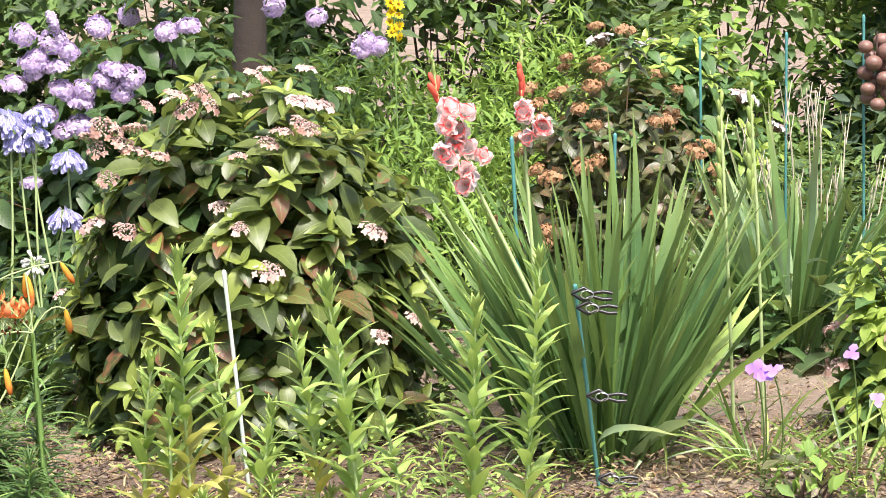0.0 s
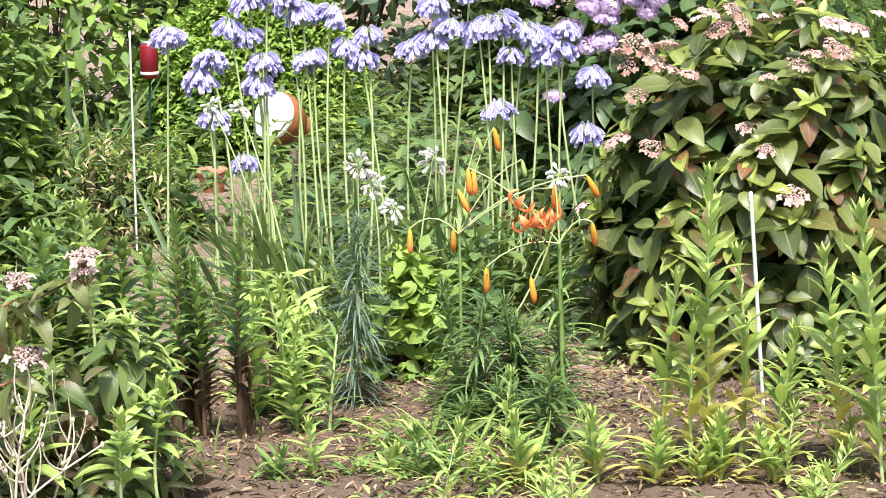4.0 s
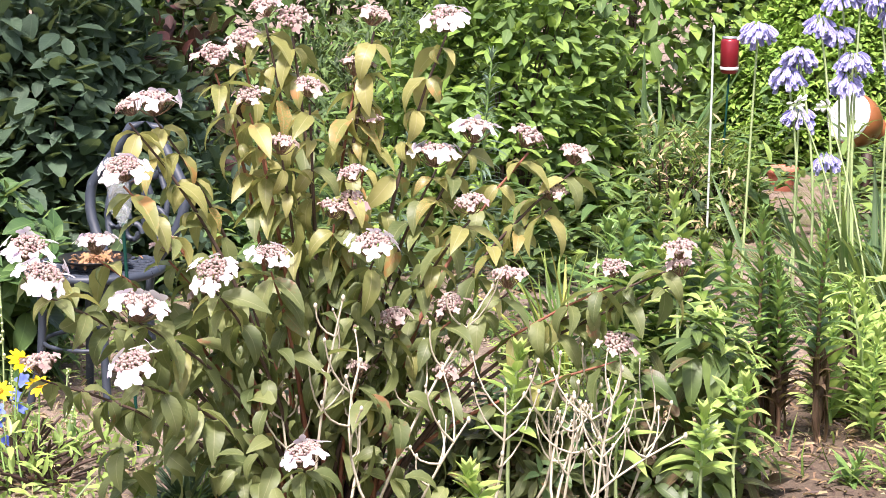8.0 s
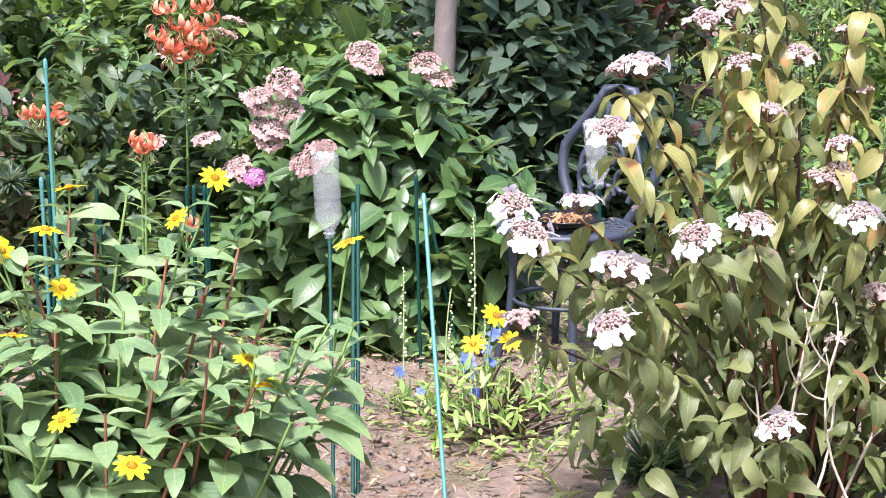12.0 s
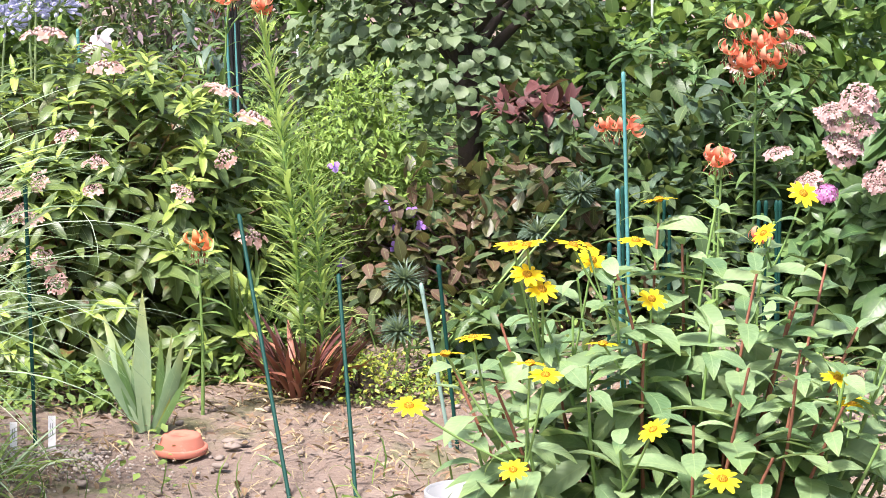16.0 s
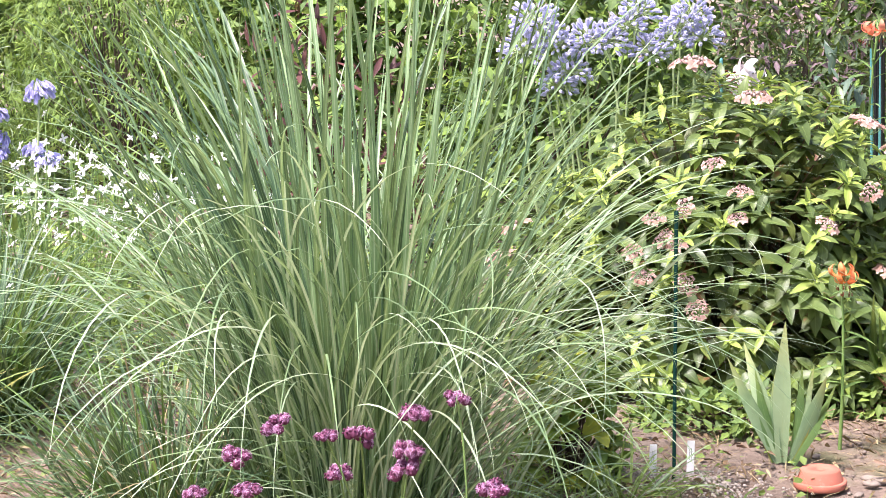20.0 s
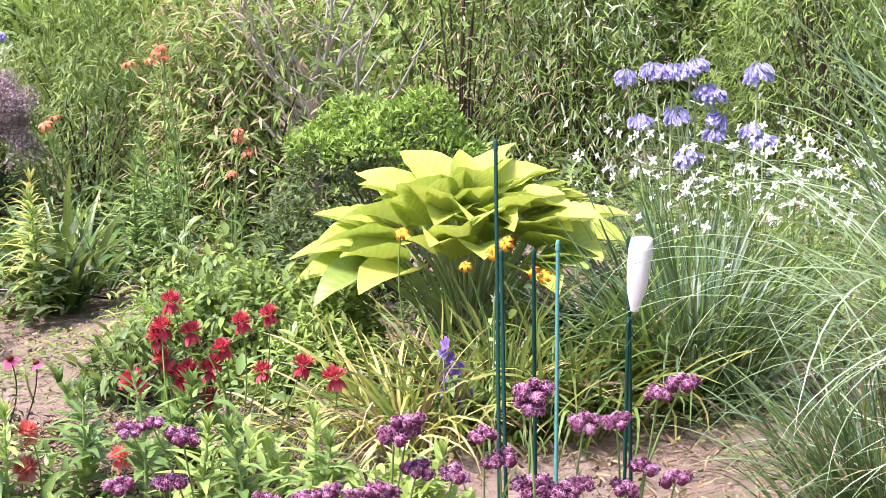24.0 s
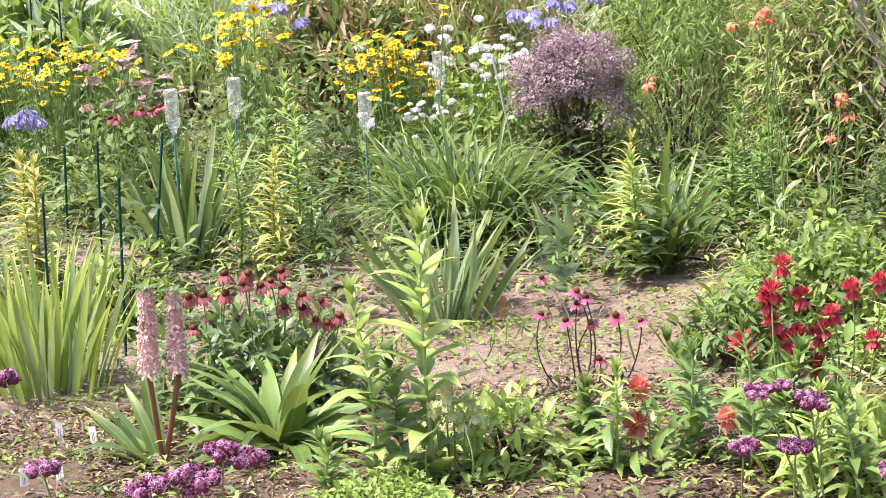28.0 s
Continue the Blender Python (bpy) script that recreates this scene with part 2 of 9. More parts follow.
leaf_mat("heliopsis", (0.3, 0.41, 0.2), (0.1, 0.19, 0.08), rib=(0.28, 0.38, 0.17), gloss=0.5, tip=(0.2, 0.3, 0.1))
leaf_mat("hosta", (0.6, 0.65, 0.13), (0.34, 0.46, 0.07), rib=(0.6, 0.64, 0.2), rib_wide=0.05, veins=1.0, thin=0.25, gloss=0.44)
leaf_mat("hosta_green", (0.27, 0.38, 0.08), (0.15, 0.26, 0.05), rib=(0.4, 0.5, 0.15), veins=1.0)
leaf_mat("weed", (0.26, 0.37, 0.08), (0.12, 0.2, 0.04), veins=0.0, gloss=0.66)
leaf_mat("chartreuse", (0.5, 0.52, 0.07), (0.3, 0.37, 0.05), veins=0.0)
leaf_mat("bud_green", (0.42, 0.52, 0.17), (0.3, 0.42, 0.12), veins=0.0)
leaf_mat("straw", (0.5, 0.41, 0.24), (0.3, 0.22, 0.12), veins=0.0, gloss=0.8, thin=0.15)
leaf_mat("litter", (0.24, 0.15, 0.08), (0.12, 0.075, 0.045), gloss=0.8, thin=0.1)
# flowers
petal_mat("p_hyd_pink", (0.72, 0.48, 0.45), (0.78, 0.58, 0.52), odd=(0.66, 0.42, 0.36))
petal_mat("p_hyd_dusty", (0.52, 0.35, 0.32), (0.66, 0.5, 0.46), odd=(0.46, 0.27, 0.24))
petal_mat("p_mauve", (0.36, 0.26, 0.3), (0.5, 0.4, 0.43), odd=(0.24, 0.16, 0.19))
petal_mat("p_hyd_fade", (0.54, 0.33, 0.28), (0.64, 0.46, 0.4), odd=(0.44, 0.24, 0.18))
petal_mat("p_hyd_white", (0.72, 0.66, 0.66), (0.8, 0.77, 0.75), odd=(0.68, 0.55, 0.58))
petal_mat("p_hyd_purple", (0.48, 0.36, 0.6), (0.62, 0.5, 0.7), odd=(0.66, 0.52, 0.64))
petal_mat("p_hyd_dry", (0.42, 0.22, 0.12), (0.5, 0.28, 0.16), odd=(0.36, 0.25, 0.12))
petal_mat("p_hyd_magenta", (0.56, 0.22, 0.44), (0.64, 0.34, 0.54))
petal_mat("p_bud", (0.58, 0.42, 0.38), (0.66, 0.52, 0.46), odd=(0.5, 0.3, 0.3))
petal_mat("p_vib", (0.78, 0.74, 0.76), (0.84, 0.82, 0.83), odd=(0.72, 0.62, 0.74))
petal_mat("p_vib_bud", (0.5, 0.4, 0.36), (0.58, 0.48, 0.42), odd=(0.5, 0.32, 0.32))
petal_mat("p_agap", (0.47, 0.45, 0.78), (0.64, 0.62, 0.88), odd=(0.72, 0.7, 0.9))
petal_mat("p_agap_pale", (0.63, 0.63, 0.84), (0.77, 0.76, 0.9), odd=(0.74, 0.74, 0.89))
petal_mat("p_white", (0.78, 0.78, 0.74), (0.84, 0.84, 0.82))
petal_mat("p_orange", (0.78, 0.25, 0.06), (0.83, 0.36, 0.16), odd=(0.8, 0.24, 0.1))
petal_mat("p_coral", (0.8, 0.2, 0.1), (0.84, 0.3, 0.18), odd=(0.84, 0.38, 0.24))
petal_mat("p_coral_pink", (0.72, 0.15, 0.13), (0.82, 0.3, 0.26), odd=(0.8, 0.36, 0.3))
petal_mat("p_bud_orange", (0.72, 0.42, 0.06), (0.75, 0.18, 0.06))
petal_mat("p_daylily", (0.8, 0.5, 0.03), (0.78, 0.16, 0.02), edge=(0.2, 0.7))
petal_mat("p_yellow", (0.78, 0.52, 0.01), (0.85, 0.66, 0.02))
petal_mat("p_disc", (0.45, 0.24, 0.02), (0.6, 0.36, 0.03))
petal_mat("p_glad", (0.97, 0.9, 0.88), (0.9, 0.12, 0.12), edge=(0.88, 0.9), thin=0.3)
petal_mat("p_glad_red", (0.72, 0.12, 0.08), (0.76, 0.16, 0.1))
petal_mat("p_red", (0.48, 0.04, 0.07), (0.62, 0.12, 0.14), odd=(0.4, 0.025, 0.05))
petal_mat("p_rose", (0.48, 0.09, 0.2), (0.6, 0.17, 0.3))
petal_mat("p_dusty", (0.36, 0.09, 0.12), (0.46, 0.2, 0.2), odd=(0.32, 0.12, 0.1))
petal_mat("p_cone", (0.16, 0.045, 0.025), (0.22, 0.07, 0.03), odd=(0.09, 0.03, 0.02))
petal_mat("p_verb", (0.58, 0.3, 0.5), (0.76, 0.52, 0.7), odd=(0.34, 0.13, 0.26))
petal_mat("p_verb_dark", (0.17, 0.05, 0.1), (0.27, 0.09, 0.17))
petal_mat("p_blue", (0.14, 0.2, 0.75), (0.2, 0.28, 0.82))
petal_mat("p_violet", (0.22, 0.12, 0.6), (0.34, 0.2, 0.72))
petal_mat("p_spiderwort", (0.42, 0.22, 0.75), (0.5, 0.3, 0.8))
petal_mat("p_pineapple", (0.8, 0.53, 0.5), (0.92, 0.8, 0.74), odd=(0.6, 0.3, 0.32))
petal_mat("p_lime", (0.62, 0.68, 0.34), (0.74, 0.76, 0.5))
petal_mat("p_pampas", (0.62, 0.52, 0.4), (0.7, 0.6, 0.48))
# stems and hard things
solid_mat("stem_green", (0.12, 0.22, 0.05), (0.2, 0.32, 0.09), 30)
solid_mat("stem_pale", (0.3, 0.42, 0.16), (0.42, 0.5, 0.24), 30)
solid_mat("stem_brown", (0.13, 0.075, 0.045), (0.2, 0.125, 0.075), 40)
solid_mat("stem_dark", (0.05, 0.03, 0.025), (0.09, 0.055, 0.04), 40)
solid_mat("stem_white", (0.46, 0.41, 0.31), (0.6, 0.54, 0.42), 40)
solid_mat("stem_red", (0.22, 0.07, 0.045), (0.3, 0.13, 0.075), 40)
solid_mat("bark_grey", (0.15, 0.12, 0.1), (0.26, 0.22, 0.2), 24, 0.9, relief=0.8, depth=0.01)
solid_mat("bark_dark", (0.035, 0.026, 0.021), (0.085, 0.062, 0.05), 24, 0.9, relief=0.8, depth=0.01)
solid_mat("bark_pale", (0.36, 0.32, 0.27), (0.5, 0.46, 0.4), 30, 0.85, relief=0.6, depth=0.006)
solid_mat("stake_green", (0.004, 0.04, 0.03), (0.007, 0.056, 0.042), 60, 0.6, wear=(0.012, 0.075, 0.058), spec=0.2)
solid_mat("stake_teal", (0.05, 0.2, 0.19), (0.09, 0.28, 0.26), 60, 0.5, wear=(0.12, 0.38, 0.36))
solid_mat("stake_pale", (0.2, 0.33, 0.27), (0.3, 0.44, 0.37), 60, 0.5)
solid_mat("stake_white", (0.45, 0.52, 0.46), (0.6, 0.66, 0.58), 60, 0.5)
solid_mat("black_plastic", (0.008, 0.008, 0.009), (0.018, 0.018, 0.02), 60, 0.35)
solid_mat("steel_wire", (0.6, 0.6, 0.6), (0.75, 0.75, 0.74), 60, 0.3, 1.0)
solid_mat("terracotta", (0.44, 0.135, 0.085), (0.54, 0.19, 0.125), 18, 0.85, wear=(0.5, 0.28, 0.21))
solid_mat("glazed_brown", (0.2, 0.07, 0.025), (0.32, 0.12, 0.045), 12, 0.3, wear=(0.12, 0.04, 0.02))
solid_mat("clay_brown", (0.13, 0.065, 0.05), (0.22, 0.12, 0.09), 22, 0.5, wear=(0.3, 0.17, 0.12))
solid_mat("white_glaze", (0.66, 0.68, 0.68), (0.78, 0.79, 0.78), 14, 0.35)
solid_mat("label_white", (0.72, 0.72, 0.7), (0.82, 0.82, 0.8), 40, 0.5)
solid_mat("label_ink", (0.05, 0.05, 0.06), (0.09, 0.09, 0.1), 40, 0.6)
solid_mat("label_orange", (0.62, 0.26, 0.12), (0.72, 0.34, 0.17), 40, 0.6)
solid_mat("chair_metal", (0.022, 0.03, 0.045), (0.045, 0.055, 0.075), 50, 0.5, 0.0, wear=(0.09, 0.1, 0.12))
solid_mat("can_red", (0.19, 0.012, 0.018), (0.28, 0.02, 0.03), 30, 0.3, 0.3)
solid_mat("can_metal", (0.62, 0.62, 0.6), (0.76, 0.76, 0.75), 30, 0.3, 0.9)
solid_mat("cloth_white", (0.7, 0.71, 0.7), (0.8, 0.81, 0.8), 30, 0.7)
solid_mat("pot_grey", (0.2, 0.21, 0.21), (0.28, 0.29, 0.29), 20, 0.6)
solid_mat("stone", (0.17, 0.135, 0.11), (0.3, 0.25, 0.205), 25, 0.9, relief=0.6, depth=0.006)
solid_mat("sand", (0.34, 0.29, 0.24), (0.5, 0.44, 0.38), 30, 0.9)
plastic_mat("pet", (0.8, 0.84, 0.84), alpha=0.17)
plastic_mat("pet_milky", (0.84, 0.88, 0.88), 0.2, 0.22)

# ---------------------------------------------------------------- geometry kit
UP = np.array((0.0, 0.0, 1.0))
rng = np.random.default_rng(7)


def unit(v):
    v = np.asarray(v, float)
    return v / np.maximum(np.linalg.norm(v, axis=-1, keepdims=True), 1e-9)


def frames(ways, ups, size, wide=1.0, twist=0.0):
    """Turn-and-scale matrices whose y axis runs along ways, with z towards ups."""
    y = unit(ways)
    x = unit(np.cross(y, np.broadcast_to(ups, y.shape) + 1e-4))
    z = np.cross(x, y)
    tw = np.broadcast_to(np.asarray(twist, float), y.shape[:1])[:, None]
    x, z = x * np.cos(tw) + z * np.sin(tw), z * np.cos(tw) - x * np.sin(tw)
    s = np.broadcast_to(np.asarray(size, float), y.shape[:1])[:, None]
    w = np.broadcast_to(np.asarray(wide, float), y.shape[:1])[:, None]
    return np.stack((x * s * w, y * s, z * s), axis=2)


class Geo:
    """Quads gathered into one mesh."""

    def __init__(self):
        self.v, self.f, self.a, self.m, self.n = [], [], [], [], 0

    def put(self, t, turn=None, place=None, mat=None):
        v, f, a, m = t
        if turn is None:
            turn = np.eye(3)[None]
        turn = np.asarray(turn, float).reshape(-1, 3, 3)
        place = np.zeros((len(turn), 3)) if place is None else np.asarray(place, float).reshape(-1, 3)
        k, n = len(place), len(v)
        turn = np.broadcast_to(turn, (k, 3, 3))
        self.v.append((np.einsum("kij,nj->kni", turn, v) + place[:, None]).reshape(-1, 3))
        self.f.append((f[None] + (np.arange(k) * n)[:, None, None] + self.n).reshape(-1, 4))
        self.a.append(np.tile(a, (k, 1)))
        self.m.append(np.tile(m if mat is None else np.full(len(f), mat), k))
        self.n += k * n
        return self

    def tube(self, pts, radii, sides=5, mat=0):
        pts = np.asarray(pts, float)
        k = len(pts)
        radii = np.broadcast_to(np.asarray(radii, float), (k,))
        d = unit(np.gradient(pts, axis=0))
        ref = np.array((1.0, 0, 0)) if abs(d[0][0]) < 0.8 else np.array((0, 1.0, 0))
        x = unit(np.cross(d, ref))
        y = np.cross(d, x)
        an = np.arange(sides) * 2 * np.pi / sides
        ring = x[:, None] * np.cos(an)[None, :, None] + y[:, None] * np.sin(an)[None, :, None]
        v = (pts[:, None] + ring * radii[:, None, None]).reshape(-1, 3)
        i, j = np.meshgrid(np.arange(k - 1), np.arange(sides), indexing="ij")
        f = np.stack((i * sides + j, i * sides + (j + 1) % sides, (i + 1) * sides + (j + 1) % sides, (i + 1) * sides + j), axis=-1).reshape(-1, 4)
        a = np.stack((np.tile(np.full(sides, 0.5), k), np.repeat(np.linspace(0, 1, k), sides)), axis=1)
        return self.put((v, f, a, np.full(len(f), mat)))

    def done(self):
        return np.concatenate(self.v), np.concatenate(self.f), np.concatenate(self.a), np.concatenate(self.m)

    def mesh(self, name, mats, smooth=True):
        v, f, a, m = self.done()
        me = bpy.data.meshes.new(name)
        me.vertices.add(len(v))
        me.vertices.foreach_set("co", v.astype(np.float32).ravel())
        me.loops.add(4 * len(f))
        me.loops.foreach_set("vertex_index", f.astype(np.int32).ravel())
        me.polygons.add(len(f))
        me.polygons.foreach_set("loop_start", np.arange(0, 4 * len(f), 4, dtype=np.int32))
        me.polygons.foreach_set("material_index", m.astype(np.int32))
        me.polygons.foreach_set("use_smooth", np.full(len(f), smooth))
        at = me.attributes.new("lf", "FLOAT_VECTOR", "POINT")
        at.data.foreach_set("vector", np.concatenate((a, np.zeros((len(a), 1))), axis=1).astype(np.float32).ravel())
        for x in (mats if isinstance(mats, (list, tuple)) else [mats]):
            me.materials.append(MATS[x])
        me.update(calc_edges=True)
        return me


def leaf(shape="ovate", wide=0.5, bend=0.6, fold=0.25, rows=5, stalk=0.0, wavy=0.0, twist=0.0, curl=1.15):
    """A leaf of length 1 along y, bent down towards its tip."""
    s = np.linspace(0, 1, rows + 1)
    if shape == "ovate":
        w = np.sin(np.pi * np.clip(0.03 + 0.97 * s, 0, 1) ** 0.82) ** 0.75 * (1 - 0.22 * s ** 5)
    elif shape == "heart":
        w = np.clip(np.sin(np.pi * np.clip(0.1 + 0.9 * s, 0, 1) ** 0.72), 0, 1) ** 0.7 * (1 - 0.25 * s ** 4)
    elif shape == "lance":
        w = np.sin(np.pi * np.clip(0.06 + 0.94 * s, 0, 1) ** 0.8)
    elif shape == "round":
        w = np.sqrt(np.clip(1 - (2 * s - 1) ** 2, 0, 1)) * 1.0
    elif shape == "petal":
        w = np.sin(np.pi * np.clip(0.08 + 0.86 * s, 0, 1) ** 1.3) ** 0.7
    elif shape == "sword":
        w = np.clip(0.6 + s, 0, 1) * np.clip((1 - s) * 2.1, 0, 1) ** 0.8
    else:
        w = np.clip(0.75 + 0.5 * s, 0, 1) * (1 - s ** 6 * 0.98) * np.clip(1.25 - s * 0.65, 0, 1)
    w = np.maximum(w, 0.02) * wide / 2
    ang = bend * s ** curl
    ds = np.diff(s, prepend=0)
    y = np.cumsum(np.cos(ang) * ds) + stalk
    z = -np.cumsum(np.sin(ang) * ds)
    rip = wavy * np.sin(s * 17) * w
    tw = twist * s
    ct, st = np.cos(tw), np.sin(tw)
    v = np.stack((np.stack((-w * ct, y, z + fold * w + rip - w * st), 1), np.stack((0 * w, y, z), 1), np.stack((w * ct, y, z + fold * w - rip + w * st), 1)), 1).reshape(-1, 3)
    f = []
    for i in range(rows):
        b = 3 * i
        f += [(b, b + 1, b + 4, b + 3), (b + 1, b + 2, b + 5, b + 4)]
    a = np.stack((np.tile((-1.0, 0.0, 1.0), rows + 1), np.repeat(s, 3)), 1)
    return v, np.array(f), a, np.zeros(len(f), int)


def lathe(profile, n=16, mat=0):
    """Turned shape about z from (radius, height) pairs."""
    r, z = np.array(profile, float).T
    r = np.maximum(r, 0.0006)
    an = np.arange(n) * 2 * np.pi / n
    v = np.stack((r[:, None] * np.cos(an), r[:, None] * np.sin(an), np.broadcast_to(z[:, None], (len(r), n))), -1).reshape(-1, 3)
    i, j = np.meshgrid(np.arange(len(r) - 1), np.arange(n), indexing="ij")
    f = np.stack((i * n + j, i * n + (j + 1) % n, (i + 1) * n + (j + 1) % n, (i + 1) * n + j), -1).reshape(-1, 4)
    a = np.stack((np.full(len(v), 0.5), np.repeat(np.linspace(0, 1, len(r)), n)), 1)
    return v, f, a, np.full(len(f), mat)


def ball(r=1.0, n=6, rings=4, flat=1.0, mat=0):
    t = np.linspace(-np.pi / 2, np.pi / 2, rings + 1)
    return lathe([(r * np.cos(x), r * flat * np.sin(x)) for x in t], n, mat)


def box(x, y, z, mat=0):
    v = np.array(list(itertools.product((-x / 2, x / 2), (-y / 2, y / 2), (0, z))))
    f = np.array(((0, 1, 3, 2), (4, 6, 7, 5), (0, 4, 5, 1), (2, 3, 7, 6), (0, 2, 6, 4), (1, 5, 7, 3)))
    return v, f, np.full((8, 2), 0.5), np.full(6, mat)


def ring_ways(n, rise, r, start=0.0):
    """n directions round z, rising by the given angle (radians)."""
    an = start + np.arange(n) * 2 * np.pi / n + r.normal(0, 0.06, n)
    e = rise + r.normal(0, 0.06, n)
    return np.stack((np.cos(an) * np.cos(e), np.sin(an) * np.cos(e), np.sin(e)), 1)


def bent(a, b, sag=(0, 0, 0), n=7):
    """A curve from a to b that bulges by sag."""
    t = np.linspace(0, 1, n)[:, None]
    return np.asarray(a) * (1 - t) + np.asarray(b) * t + np.asarray(sag) * (4 * t * (1 - t))


def dome(n, r, low=-0.1):
    """n even directions over a dome."""
    k = np.arange(n)
    z = low + (1 - low) * (k + 0.5) / n
    an = k * 2.399963 + r.uniform(0, 6)
    q = np.sqrt(np.clip(1 - z * z, 0, 1))
    d = np.stack((q * np.cos(an), q * np.sin(an), z), 1) + r.normal(0, 0.07, (n, 3))
    return unit(d)


# ---------------------------------------------------------------- things and parts
def thing(name, place, label, category, group="", kind=""):
    ob = new(name)
    ob.empty_display_size = 0.05
    ob.location = (*place[:2], place[2] if len(place) > 2 else 0.0)
    return tagged(ob, label, category, group, kind)


def part(name, geo, mats, parent, label="", kind="", smooth=True):
    ob = new(name, geo.mesh(name, mats, smooth) if isinstance(geo, Geo) else geo)
    ob.parent = parent
    return tagged(ob, label=label, kind=kind)


def set_part(name, me, parent, turn, place, label=""):
    """A part that shares its mesh with others of its kind."""
    ob = new(name, me)
    ob.parent = parent
    t = np.asarray(turn)
    ob.matrix_basis = Matrix([[*map(float, t[i]), float(place[i])] for i in range(3)] + [[0, 0, 0, 1]])
    if label:
        ob["label"] = label
    return ob


def turned(way, r, size=1.0):
    """A matrix that stands a flower made about z along way, spun by chance."""
    z = unit(way)
    ref = np.array((1.0, 0, 0)) if abs(z[0]) < 0.8 else np.array((0, 1.0, 0))
    x = unit(np.cross(ref, z))
    y = np.cross(z, x)
    a = r.uniform(0, 6.28)
    x, y = x * math.cos(a) + y * math.sin(a), y * math.cos(a) - x * math.sin(a)
    return np.stack((x, y, z), 1) * size


# ---------------------------------------------------------------- flower heads, each made in a few variants
def floret(n=4, wide=0.85, bend=0.3, rise=0.25, rows=2):
    g = Geo()
    w = ring_ways(n, rise, np.random.default_rng(n))
    return g.put(leaf("petal", wide, bend, 0.1, rows), frames(w, UP, 1.0)).done()


def lacecap(seed, r=0.06, petals=9, size=0.022, buds=70, flat=0.35, bud=0.0055):
    """A flat head of small buds inside a ring of open florets. Slots: petal, bud, stalk."""
    q = np.random.default_rng(seed)
    g = Geo()
    d = dome(buds, q, 0.45)
    g.put(ball(bud, 5, 3), np.eye(3)[None] * q.uniform(0.8, 1.5, buds)[:, None, None], d * (r * 0.85, r * 0.85, r * flat) + q.normal(0, 0.003, (buds, 3)), mat=1)
    an = np.arange(petals) * 6.2832 / petals + q.normal(0, 0.15, petals)
    for a in an:
        rr = r * q.uniform(0.85, 1.15)
        p = (rr * math.cos(a), rr * math.sin(a), r * flat * q.uniform(0.2, 0.6))
        g.put(floret(), turned((math.cos(a) * 0.7, math.sin(a) * 0.7, 0.8) + q.normal(0, 0.25, 3), q, size * q.uniform(0.75, 1.2))[None], [p], mat=0)
        g.tube(bent((0, 0, -r * 0.7), p, (0, 0, -0.01), 4), 0.0012, 4, 2)
    for x in d[::5]:
        g.tube(bent((0, 0, -r * 0.7), x * (r * 0.8, r * 0.8, r * flat), (0, 0, -0.008), 4), 0.0012, 4, 2)
    return g


def mophead(seed, r=0.06, n=75, size=0.017, flat=0.75, low=-0.35, ragged=0.86):
    """A dome of many open florets. Slots: petal, stalk."""
    q = np.random.default_rng(seed)
    g = Geo()
    d = dome(n, q, low)
    for x in d:
        g.put(floret(), turned(x + q.normal(0, 0.25, 3), q, size * q.uniform(0.75, 1.2))[None], [x * (r, r, r * flat) * q.uniform(ragged, 1.06)], mat=0)
    for x in d[::4]:
        g.tube(bent((0, 0, -r), x * (r, r, r * flat) * 0.95, (0, 0, 0), 3), 0.0013, 4, 1)
    return g


def umbel(seed, r=0.04, n=36, size=0.038, droop=0.75):
    """A loose globe of trumpets on fine stalks. Slots: petal, stalk."""
    q = np.random.default_rng(seed)
    g = Geo()
    d = dome(n, q, -0.3)
    trumpet = Geo()
    trumpet.put(leaf("petal", 0.42, -0.75, 0.5, 4), frames(ring_ways(6, 1.2, np.random.default_rng(2)), UP, 1.0))
    trumpet = trumpet.done()
    for x in d:
        e = x * r * q.uniform(0.6, 0.9)
        g.tube(bent((0, 0, 0), e, (0, 0, 0.006), 4), 0.0011, 4, 1)
        g.put(trumpet, turned(x + np.array((0, 0, -droop)) + q.normal(0, 0.15, 3), q, size * q.uniform(0.75, 1.1))[None], [e], mat=0)
    return g


def daisy(seed, r=0.032, n=11, disc=0.3, droop=0.25, wide=0.42, cone=0.6, rise=0.1):
    """Ray petals about a raised disc. Slots: petal, disc."""
    q = np.random.default_rng(seed)
    g = Geo()
    w = ring_ways(n, rise, q)
    g.put(leaf("petal", wide, droop, 0.2, 3), frames(w, UP, r * q.uniform(0.88, 1.08, n)), w * (r * disc * 0.5, r * disc * 0.5, 0), mat=0)
    d = dome(40, q, 0.0)
    g.put(ball(r * disc, 10, 6, cone), mat=1)
    g.put(ball(r * disc * 0.13, 4, 3, 1.6), None, d * (r * disc, r * disc, r * disc * cone), mat=1)
    return g


